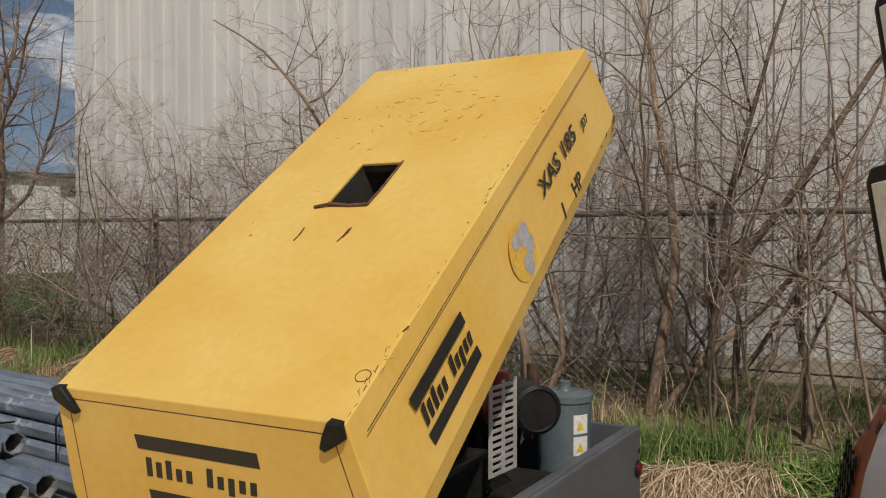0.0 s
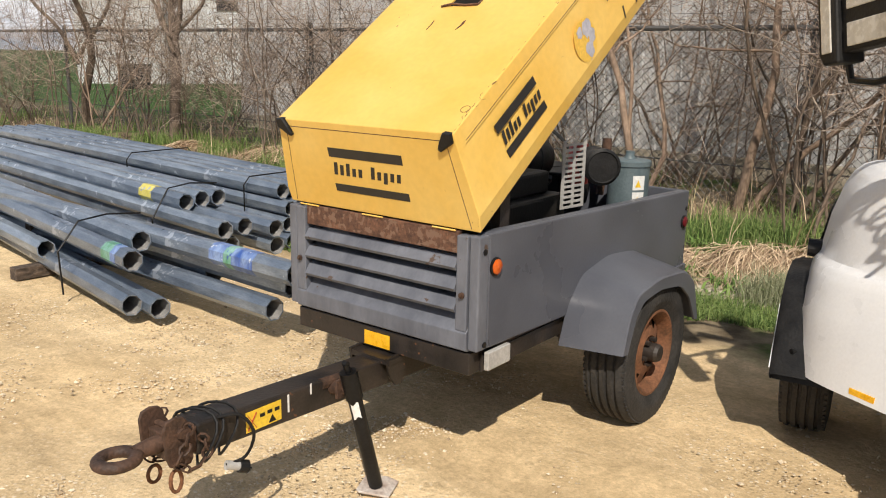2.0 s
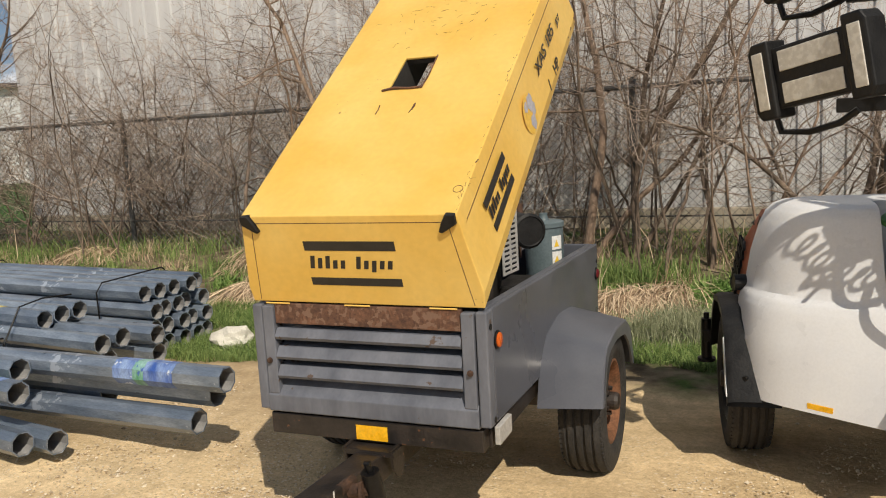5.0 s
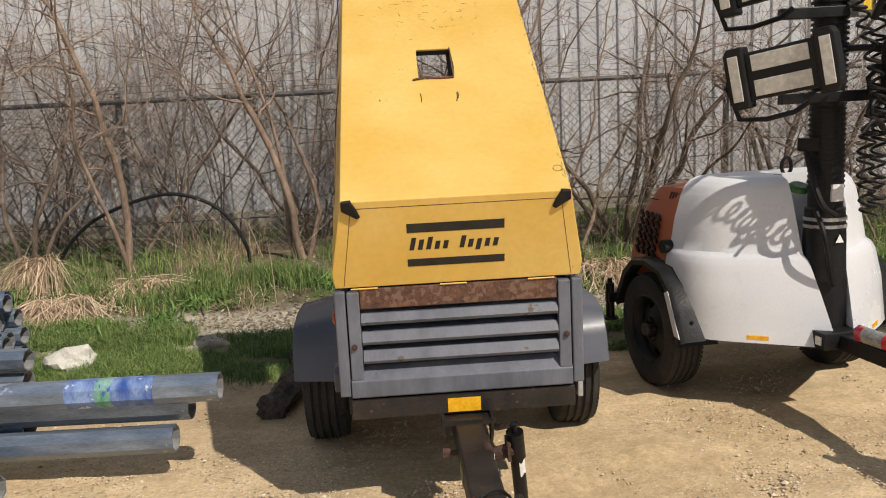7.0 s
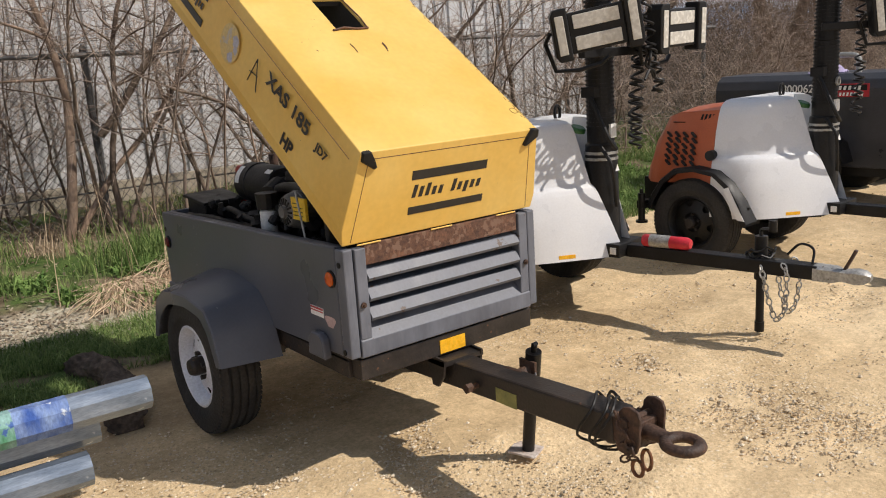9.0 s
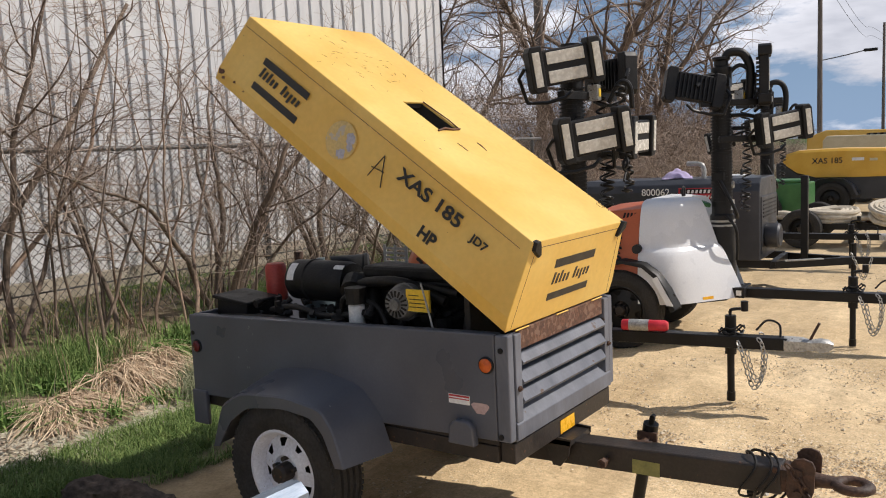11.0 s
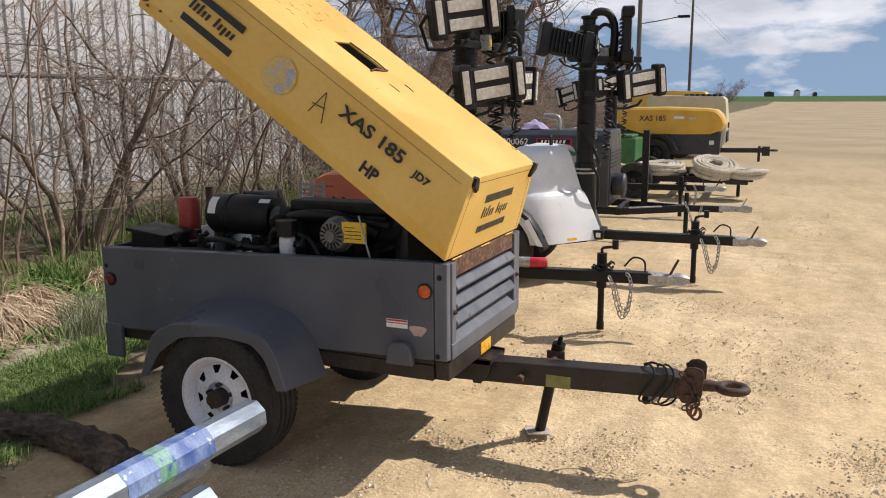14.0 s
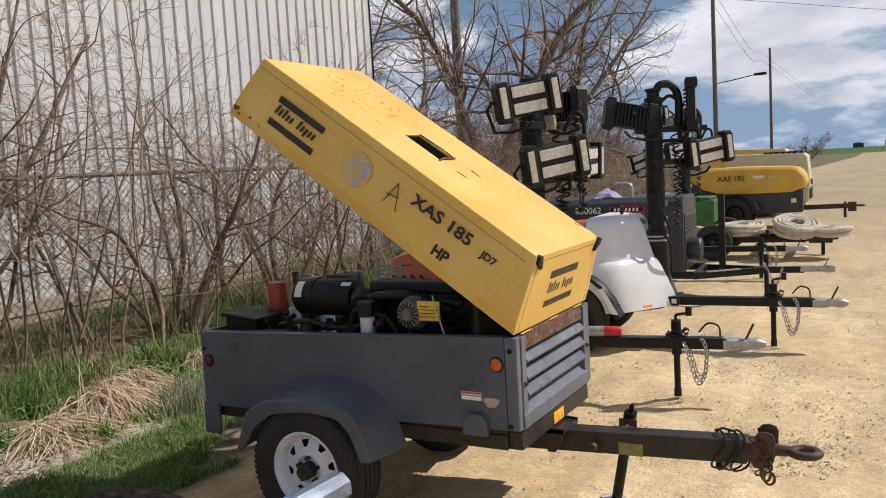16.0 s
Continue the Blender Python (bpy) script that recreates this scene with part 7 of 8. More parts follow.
def brush(seed, height, stems, spread, r0, twiggy=1.0, bark=M_BARK, label="bare leafless shrub with many thin stems by a fence", first=0.12, category="shrub", ways=None, arch=0.0, fine=1.0):
    """A leafless plant: stems, side branches, twigs and the finest tips. ways: base x, y, direction x, y, length, radius of each stem."""
    rs = np.random.RandomState(seed)
    limbs, twigs = [], []

    def twig(p0, way, length, r):
        tp, trd = grow(rs, p0, way, length, max(r, 0.0021 * fine), 0.0010 * fine, 5, 0.2, 0.03)
        twigs.append((tp, trd, 3))
        for e in range(int(rs.uniform(0.3, 3.4) * twiggy)):
            j2 = rs.randint(1, 5)
            w2 = (tp[j2 + 1] - tp[j2]) / np.linalg.norm(tp[j2 + 1] - tp[j2]) + rs.normal(0, 0.75, 3)
            ep, erd = grow(rs, tp[j2], w2, length * rs.uniform(0.25, 0.6), 0.0018 * fine, 0.0008 * fine, 3, 0.16)
            twigs.append((ep, erd, 3))

    for s in range(len(ways) if ways else stems):
        if ways:
            bx, by, dx, dy, L, r, *up0 = ways[s]
            base, way = np.array([bx, by, up0[0] if up0 else -0.08]), np.array([dx, dy, 1.0])
        else:
            an = rs.uniform(0, math.tau)
            lean = rs.uniform(0.05, spread)
            L = height * rs.uniform(0.7, 1.05)
            r = r0 * rs.uniform(0.55, 1.1)
            base = np.array([rs.normal(0, 0.07) * stems ** 0.5, rs.normal(0, 0.07) * stems ** 0.5, -0.06])
            way = np.array([math.cos(an) * lean, math.sin(an) * lean, 1.0])
        pts, rad = grow(rs, base, way, L, r, r * 0.16, 14, 0.125, 0.012 - arch)
        limbs.append((pts, rad, 8 if r > 0.02 else 5))
        for b in range(int(L * 3.4 * twiggy) + 3):
            f = rs.uniform(first, 0.97)
            i = int(f * 14)
            p0 = pts[i] + (pts[min(i + 1, 14)] - pts[i]) * (f * 14 - i)
            a2 = rs.uniform(0, math.tau)
            up = rs.uniform(-0.1, 1.2)
            bl = height * rs.uniform(0.14, 0.38) * (1.1 - 0.55 * f)
            br = np.interp(f, np.linspace(0, 1, 15), rad) * rs.uniform(0.35, 0.6)
            bp, brd = grow(rs, p0, np.array([math.cos(a2), math.sin(a2), up]), bl, br, max(br * 0.22, 0.0016), 8, 0.19, rs.uniform(-0.05, 0.07))
            (limbs if br > 0.006 else twigs).append((bp, brd, 4))
            for c in range(int(rs.uniform(4, 9) * twiggy)):
                g = rs.uniform(0.12, 1.0)
                j = min(int(g * 8), 7)
                q0 = bp[j] + (bp[j + 1] - bp[j]) * (g * 8 - j)
                w = (bp[j + 1] - bp[j]) / np.linalg.norm(bp[j + 1] - bp[j]) + rs.normal(0, 0.7, 3) + np.array([0, 0, 0.12])
                twig(q0, w, bl * rs.uniform(0.2, 0.6), br * 0.33)
        for c in range(int(L * 5 * twiggy)):
            f = rs.uniform(first, 1.0)
            i = min(int(f * 14), 13)
            twig(pts[i], np.append(rs.normal(0, 1, 2), rs.uniform(-0.3, 0.8)), rs.uniform(0.12, 0.4), 0.0028)
    t = thing("bare_" + category, label, category, group="bare brush along the fence")
    paths_to_mesh("trunk", limbs, bark, t)
    tagged(paths_to_mesh("crown", twigs, M_TWIG, t), kind="stuff")
    return t


random.seed(31)
kinds = [
    brush(1, 3.3, 7, 0.50, 0.015, 1.05, first=0.22),
    brush(2, 2.9, 9, 0.9, 0.012, 1.05, first=0.16, arch=0.03),
    brush(3, 3.7, 6, 0.45, 0.017, 1.05, first=0.24),
    brush(4, 2.5, 10, 1.2, 0.011, 1.0, M_BARKRED, first=0.14, arch=0.05),
    brush(5, 3.9, 5, 0.42, 0.019, 1.05, M_BARKRED, first=0.24),
    brush(6, 3.1, 8, 0.75, 0.014, 1.05, first=0.2, arch=0.025),
]


def ground_at(x, y):
    return float(ground_z(np.float64(x), np.float64(y)))


spots = []
xx = -12.2
while xx < 9.6:
    spots.append((xx + random.uniform(-0.12, 0.12), random.choice((4.5, 4.75, 4.9, 5.3, 5.6, 5.9)) + random.uniform(-0.12, 0.12)))
    xx += random.uniform(0.33, 0.6) if xx < -5 else random.uniform(0.5, 0.95) if xx < -0.3 else random.uniform(0.7, 1.1)
spots = [p for p in spots if not (-9.9 < p[0] < -7.4) or random.random() < 0.35]
spots += [(x, 5.6 + 0.15 * math.sin(x * 3)) for x in (-6.6, -5.9, -5.2, -3.7, -2.2)]
spots = [p for p in spots if not (-5.2 < p[0] < -0.2) or p[1] > 5.4 or random.random() < 0.35]
spots = [(x, y if x < 0 else 4.45 + 0.1 * (y - 4.5)) for x, y in spots if not 0.1 < x < 2.3] + [(0.55, 4.45), (1.15, 4.5), (1.75, 4.42)]
spots += [(x, 5.5 + 0.3 * math.sin(x * 9.0)) for x in (-5.4, -4.3, -2.8, -1.2)]
used = set()
for i, (x, y) in enumerate(spots):
    k = random.choice((1, 3, 5) if x > 0 else (0, 1, 2, 2, 4, 4, 5) if x > -5 else (0, 1, 2, 3, 4, 5)) if i < len(spots) - 9 else (2, 4, 0, 5)[i % 4]
    m = pose(x, y, ground_at(x, y), 0, 0, random.uniform(0, 360))
    if k in used:
        o = copy_thing(kinds[k], m)
        s = random.uniform(0.75, 1.12)
        o.scale = (s, s, s * random.uniform(0.9, 1.05))
    else:
        kinds[k].matrix_world = m
        used.add(k)
# trees and clumps that stand out in the row
for seed, x, y, h, ways, bark in (
        (41, -8.2, 4.75, 4.4, ((0, 0, 0.10, 0, 4.6, 0.085), (0.13, 0, 0.7, 0.1, 3.0, 0.034, 1.35), (0.10, 0, -0.7, -0.1, 3.0, 0.034, 1.2), (0.14, 0.05, 1.2, 0.2, 2.6, 0.028, 1.5), (0.12, 0, -1.5, 0.2, 2.8, 0.028, 1.4), (0.14, 0, 0.25, 0.1, 3.2, 0.034, 1.5), (0.12, 0, -0.3, 0.1, 3.2, 0.03, 1.5)), M_BARK),
        (42, -10.8, 4.9, 4.4, ((0, 0, -0.08, 0, 4.2, 0.075), (-0.10, 0, 0.9, 0.1, 2.8, 0.04, 1.1), (-0.10, 0, -1.0, 0, 2.8, 0.04, 1.0)), M_BARK),
        (43, -0.27, 4.85, 4.0, ((0, 0, 0.16, 0.0, 4.4, 0.045), (0.06, 0.03, 0.30, 0.05, 3.6, 0.03)), M_BARKRED),
        (44, 0.17, 4.85, 3.8, ((0, 0, 0.24, 0.0, 3.9, 0.032), (0.03, 0.02, 0.42, 0.0, 3.2, 0.024), (-0.05, 0.05, -0.1, 0.1, 3.4, 0.022)), M_BARK),
        (45, 1.92, 4.5, 2.72, ((-0.05, 0, -0.42, 0.05, 2.46, 0.032), (0.0, 0.08, -0.12, 0.1, 2.71, 0.036), (0.06, -0.05, 0.22, 0.0, 2.62, 0.042), (0.12, 0.0, 0.50, -0.05, 2.46, 0.045), (0.1, 0.12, 0.34, 0.2, 2.62, 0.03), (-0.1, 0.1, -0.6, 0.1, 2.21, 0.026), (0.16, -0.06, 0.8, 0.0, 1.97, 0.024)), M_BARK),
        (46, 3.5, 4.6, 3.57, ((0, 0, 0.1, 0.1, 3.28, 0.04), (0.08, 0, 0.35, 0, 2.95, 0.032), (-0.07, 0, -0.25, 0, 2.95, 0.034), (0.0, 0.1, -0.05, 0.2, 3.12, 0.03)), M_BARK),
        (47, -2.67, 4.5, 3.4, ((0, 0, 0.10, 0.0, 3.9, 0.04), (0.02, 0, -0.24, 0.0, 2.9, 0.024)), M_BARKRED),
        (48, -1.12, 4.7, 3.6, ((0, 0, -0.04, 0.0, 4.0, 0.040), (0.03, 0.05, 0.20, 0.1, 3.7, 0.026), (-0.06, 0, -0.22, 0.05, 3.5, 0.024)), M_BARKRED),
        (49, -3.5, 4.5, 3.2, ((0, 0, 0.12, 0.1, 3.0, 0.028), (0.05, 0, 0.3, 0.0, 2.6, 0.022), (-0.05, 0, -0.25, 0.0, 3.0, 0.026)), M_BARK),
        (50, 0.85, 4.55, 2.55, ((0, 0, 0.36, 0.0, 2.62, 0.024), (0.0, 0.05, -0.15, 0.1, 2.21, 0.02)), M_BARK),
        (51, 5.0, 4.75, 2.89, ((0, 0, -0.28, 0.0, 2.62, 0.04), (0.08, 0, 0.1, 0, 2.71, 0.036), (0.12, 0, 0.5, 0, 2.46, 0.03), (-0.1, 0.1, -0.6, 0, 2.13, 0.03)), M_BARK)):
    t = brush(seed, h, 1, 0.30, 0.04, 0.95, bark, "bare young tree with a thick trunk rising by the fence" if len(ways) < 4 or h > 4.3 else "many-stemmed bare bush spreading from one stool", 0.32, "tree" if len(ways) < 4 or h > 4.3 else "shrub", ways)
    t.matrix_world = pose(x, y, ground_at(x, y), 0, 0, 0)
    if seed == 44:
        rs = np.random.RandomState(5)
        z0 = ground_at(x, y)
        paths = [(*grow(rs, np.array([-0.05, 0.0, 1.12 - z0]), np.array([1.0, 0.0, 0.98]), 2.3, 0.034, 0.016, 12, 0.05), 8)]
        for k in (3, 5, 7, 9, 11):
            paths.append((*grow(rs, paths[0][0][k], np.array([rs.uniform(-0.5, 1), rs.normal(0, 0.4), rs.uniform(-0.6, 1)]), rs.uniform(0.4, 0.9), 0.009, 0.002, 6, 0.16), 5))
        paths_to_mesh("broken_limb", paths, M_BARK, t)
# thicket and tall trees past the end of the building
tall = [brush(61, 10.0, 2, 0.35, 0.17, 1.15, M_BARK, "tall bare tree with spreading limbs against the sky", 0.22, "tree", fine=2.6), brush(62, 8.5, 3, 0.45, 0.13, 1.0, M_BARK, "tall bare tree with several trunks against the sky", 0.2, "tree", fine=2.6)]
for k, (i, x, y, s) in enumerate(((0, 15.5, 7.6, 1.0), (1, 19.0, 7.0, 1.0), (1, 12.2, 9.0, 0.8), (0, 23.5, 9.5, 0.95), (0, 11.5, 12.5, 1.1), (1, 27.0, 8.2, 0.9))):
    m = pose(x, y, ground_at(x, y), 0, 0, 60 * k + 20)
    if k < 2:
        tall[i].matrix_world = m
    else:
        copy_thing(tall[i], m).scale = (s, s, s)
for k in range(95):
    x = random.uniform(9.6, 31)
    y = random.uniform(4.2, 7.6) + (x - 9.6) * 0.06
    if k > 45:
        y += random.uniform(1.0, 5.0)
    s = random.uniform(0.6, 1.0)
    copy_thing(kinds[random.choice((0, 1, 3, 5))], pose(x, y, ground_at(x, y), 0, 0, random.uniform(0, 360))).scale = (s * 1.15, s * 1.15, s)


def thicket(name, label, material, count, x0, x1, y0, y1, top, seed, skew=0.10, thick=1.0):
    """A dense tangle of thin bent stems behind the yard, too fine to count."""
    r = np.random.RandomState(seed)
    px, py = r.uniform(x0, x1, count), r.uniform(y0, y1, count)
    py += (px - x0) * skew
    crest = top * (0.78 + 0.16 * np.sin(px * 1.3 + py * 0.7) + 0.10 * np.sin(px * 3.1 + 1.0))
    pz = crest * r.beta(1.1, 1.5, count)
    length = r.uniform(0.5, 1.6, count)
    az, rise = r.uniform(0, math.tau, count), r.uniform(0.1, 1.0, count)
    way = np.stack([np.cos(az) * (1 - rise * 0.7), np.sin(az) * (1 - rise * 0.7), rise], 1)
    base = np.stack([px, py, pz + ground_z(px, py)], 1)
    bend = np.stack([r.normal(0, 0.12, count), r.normal(0, 0.12, count), r.normal(-0.12, 0.12, count)], 1)
    rad = r.uniform(0.0022, 0.0065, count) * thick
    rings = []
    for f, g in ((0.0, 1.0), (0.45, 0.75), (1.0, 0.25)):
        c = base + way * (length * f)[:, None] + bend * (f * f * length)[:, None]
        for q in range(3):
            a = q * math.tau / 3
            u = np.stack([np.cos(az + 1.57), np.sin(az + 1.57), np.zeros(count)], 1) * math.cos(a) + np.stack([np.cos(az) * rise, np.sin(az) * rise, rise - 1], 1) * math.sin(a)
            rings.append(c + u * (rad * g)[:, None])
    v = np.stack(rings, 1).reshape(-1, 3)
    k = np.arange(count)[:, None] * 9
    faces = []
    for ring in (0, 3):
        for q in range(3):
            faces += (k + np.array([[ring + q, ring + (q + 1) % 3, ring + 3 + (q + 1) % 3, ring + 3 + q]])).tolist()
    me = bpy.data.meshes.new(name)
    me.from_pydata(v.tolist(), [], faces)
    me.materials.append(material)
    tagged(new(name, me), label, "thicket", kind="stuff")


thicket("brown_thicket", "dense brown tangle of leafless brush behind the machines", M_THICKET, 17000, 9.6, 27, 5.0, 9.5, 3.3, 31)
thicket("fence_twigs", "fine pale leafless twigs tangled along the chain-link fence", M_TWIG, 1100, -5.5, 8.5, 4.45, 5.6, 2.9, 32, 0.0, 0.5)
lone = brush(77, 5.0, 6, 0.9, 0.10, 1.3, M_TWIG, "lone bare round-crowned tree on the far horizon", 0.15, "tree", fine=7.0)
lone.matrix_world = pose(150, 11.5, 0.0)
lone.scale = (1.25, 1.25, 1.0)
# small farm buildings on the skyline
for k, (y, w, h) in enumerate(((13.8, 4.4, 2.6), (1.8, 2.6, 3.4), (-5.8, 1.6, 2.2))):
    t = thing("far_shed", "small grey farm shed on the far skyline", "shed", (420, y, 1.1), 4.0 * k, "sheds on the skyline")
    bm = bmesh.new()
    box(bm, (-2, -w / 2, -1.0), (2, w / 2, h * 0.75))
    part("wall", bm, M_HOUSE if k == 1 else M_WELDER, t)
    bm = bmesh.new()
    loft(bm, [[Vector((x, a, b)) for a, b in ((-w * 0.54, h * 0.752), (w * 0.54, h * 0.752), (0, h))] for x in (-2.2, 2.2)])
    part("roof", bm, M_ROOF, t)

# black hose bent in a half hoop before the fence
bm = bmesh.new()
tube(bm, curve_points([(-3.42, 4.6, 0.18), (-3.2, 4.6, 0.55), (-2.85, 4.58, 0.80), (-2.28, 4.56, 0.95), (-1.85, 4.56, 0.80), (-1.63, 4.58, 0.46), (-1.60, 4.6, 0.16)], 8), 0.017, 8)
tagged(part("bent_hose", bm, M_PLASTIC, smooth=True), "black hose bent in a half hoop among the brush", "hose")

# ---- poles and wires ----
for nm, x, y, h, r, arm in (("utility_pole", 18.5, 10.0, 11.0, 0.16, 0), ("street_lamp", 46.0, 7.7, 12.0, 0.15, 1), ("utility_pole", 92.0, 10.4, 12.5, 0.17, 0)):
    t = thing(nm, "grey wooden pole standing behind the yard" if not arm else "wooden pole with a long-armed street lamp", "pole", (x, y, ground_at(x, y)))
    bm = bmesh.new()
    rod(bm, (0, 0, -0.2), (0, 0, h), r, r * 0.7, 12)
    part("shaft", bm, M_WOODPOLE, t, smooth=True)
    if arm:
        bm = bmesh.new()
        tube(bm, curve_points([(0, 0, 5.4), (0.2, -1.0, 5.55), (0.3, -2.2, 5.75)], 6), 0.03, 6)
        part("lamp_arm", bm, M_WIRE, t)
        bm = bmesh.new()
        box(bm, (0.15, -2.75, 5.68), (0.45, -2.1, 5.82))
        part("lamp_head", bm, M_PLASTIC, t, bevel=0.03)
wires = thing("overhead_wires", "thin overhead cables strung between the wooden poles", "cable")
for z0, z1 in ((11.0, 11.5), (10.2, 10.8)):
    bm = bmesh.new()
    tube(bm, curve_points([(46.0, 7.7, z0), (69, 9.0, z0 - 0.9), (92, 10.4, z1), (180, 13, z1 + 1)], 8), 0.012, 4)
    part("wire", bm, M_BLACK, wires)
bm = bmesh.new()
tube(bm, curve_points([(46.0, 7.7, 10.5), (60, -8, 9.5), (80, -34, 10.5)], 8), 0.012, 4)
part("wire", bm, M_BLACK, wires)

# ---- neighbour's house and things on its lawn ----
house = thing("house", "white sided house with a dark-edged gable roof across a lawn", "house", (-26.2, 14.95, 0.0), 58.7)
bm = bmesh.new()
loft(bm, [[Vector((x, y, z)) for x, z in ((-1.5, -0.3), (1.5, -0.3), (1.5, 3.85), (0.0, 4.72), (-1.5, 3.85))] for y in (0.0, 9.0)])
part("wall", bm, M_HOUSE, house)
bm = bmesh.new()
for s in (-1, 1):
    loft(bm, [[Vector((s * a, y, b)) for a, b in ((-0.03, 4.73), (1.72, 3.71), (1.72, 3.83), (-0.03, 4.86))] for y in (-0.3, 9.3)])
part("roof", bm, M_ROOF, house)
bm = bmesh.new()
box(bm, (1.504, 0.6, -0.3), (9.0, 8.0, 3.72))
part("wing_wall", bm, M_HOUSE, house)
bm = bmesh.new()
box(bm, (1.73, 0.3, 3.724), (9.3, 8.3, 3.86))
part("wing_roof", bm, M_ROOF, house)
bm = bmesh.new()
box(bm, (3.5, 0.54, 3.05), (4.4, 0.596, 3.42))
vent = part("window", bm, M_WELDER, house)
bm = bmesh.new()
box(bm, (3.58, 0.528, 3.10), (4.32, 0.536, 3.37))
part("pane", bm, M_GLASS, vent)
lawn_fence = thing("picket_fence", "long white board fence at the far side of a lawn", "fence", (-30, 11.0, 0.0), 62.0)
for k in range(5):
    bm = bmesh.new()
    box(bm, (-9 + k * 1.9, 0, 0.0), (-7.2 + k * 1.9, 0.06, 1.5))
    part("board_panel", bm, M_HOUSE, lawn_fence)
bin_ = thing("waste_bin", "dark wheeled waste bin standing on the lawn", "bin", (-22.4, 13.1, 0.0), 30.0)
bm = bmesh.new()
loft(bm, [[Vector((a * w, b * w, z)) for a, b in ((-1, -1), (1, -1), (1, 1), (-1, 1))] for z, w in ((0.05, 0.30), (1.0, 0.38))])
part("body", bm, M_PLASTIC, bin_, bevel=0.02)
bm = bmesh.new()
box(bm, (-0.4, -0.42, 1.004), (0.4, 0.42, 1.08))
part("lid", bm, M_PLASTIC, bin_, bevel=0.02)


# ---- grass, straw, litter, gravel ----
def blades(name, label, material, n, area, h_lo, h_hi, w, lean, seed, clump=None, curl=0.5, gaps=-0.02):
    rs = np.random.RandomState(seed)
    if clump is None:
        x0, x1, y0, y1 = area
        px, py = rs.uniform(x0, x1, n), rs.uniform(y0, y1, n)
        keep = np.array([noise.noise((a * 1.1, b * 1.6, seed)) + 0.22 * math.sin(a * 3 + b) > gaps for a, b in zip(px, py)])
        px, py = px[keep], py[keep]
    else:
        cx, cy, cs = clump[:, 0], clump[:, 1], clump[:, 2]
        k = rs.randint(0, len(cx), n)
        px, py = cx[k] + rs.normal(0, 1, n) * cs[k], cy[k] + rs.normal(0, 1, n) * cs[k]
    n = len(px)
    z = ground_z(px, py)
    h = rs.uniform(h_lo, h_hi, n)
    a = rs.uniform(0, math.tau, n)
    ln = np.minimum(np.abs(rs.normal(0, lean, n)), 1.7)
    d = np.stack([np.cos(a), np.sin(a), np.zeros(n)], 1)
    b = rs.uniform(0, math.tau, n)
    s = np.stack([np.cos(b), np.sin(b), np.zeros(n)], 1) * (w * rs.uniform(0.6, 1.4, n))[:, None]
    base = np.stack([px, py, z - 0.01], 1)
    up = np.array([0, 0, 1.0])
    mid = base + up * (h * 0.55)[:, None] + d * (h * ln * 0.4)[:, None]
    tip = base + up * (h * np.clip(1 - curl * ln * 0.5, 0.15, 1))[:, None] + d * (h * ln * (1 + curl))[:, None]
    v = np.stack([base - s, base + s, mid + s * 0.75, mid - s * 0.75, tip], 1).reshape(-1, 3)
    k = np.arange(n)[:, None] * 5
    quads = (k + np.array([[0, 1, 2, 3]])).tolist()
    tris = (k + np.array([[3, 2, 4]])).tolist()
    me = bpy.data.meshes.new(name)
    me.from_pydata(v.tolist(), [], quads + tris)
    me.materials.append(material)
    tagged(new(name, me), label, "grass", kind="stuff")


def thatch(name, label, n, crests, seed, longest=0.5, w=0.0024):
    """Dead grass fallen over from a crest line (x0, y0, x1, y1, height, way in degrees) down the bank."""
    rs = np.random.RandomState(seed)
    cr = np.array(crests, float)[rs.randint(0, len(crests), n)]
    q = rs.uniform(0, 1, n)
    root = cr[:, 0:2] * (1 - q)[:, None] + cr[:, 2:4] * q[:, None] + rs.normal(0, 0.05, (n, 2))
    a = np.radians(cr[:, 5] + rs.normal(0, 38, n))
    length = rs.uniform(0.35, 1.0, n) * longest
    top = cr[:, 4] * rs.uniform(0.15, 1.0, n)
    bend = rs.normal(0, 0.35, n)
    rows = []
    for k in range(5):
        f = k / 4
        x = root[:, 0] + length * f * np.cos(a + bend * f)
        y = root[:, 1] + length * f * np.sin(a + bend * f)
        z = ground_z(x, y) + top * (1 - f ** 1.7) * (0.75 + 0.6 * f) + 0.008 + 0.02 * rs.uniform(0, 1, n)
        rows.append(np.stack([x, y, z], 1))
    side = np.stack([-np.sin(a), np.cos(a), rs.normal(0, 0.6, n)], 1) * (w * rs.uniform(0.6, 1.5, n))[:, None]
    v = np.stack([p for r in rows for p in (r - side, r + side)], 1).reshape(-1, 3)
    k = np.arange(n)[:, None] * 10
    f = np.concatenate([k + np.array([[2 * i, 2 * i + 1, 2 * i + 3, 2 * i + 2]]) for i in range(4)]).tolist()
    me = bpy.data.meshes.new(name)
    me.from_pydata(v.tolist(), [], f)
    me.materials.append(M_STRAW)
    tagged(new(name, me), label, "straw", kind="stuff")


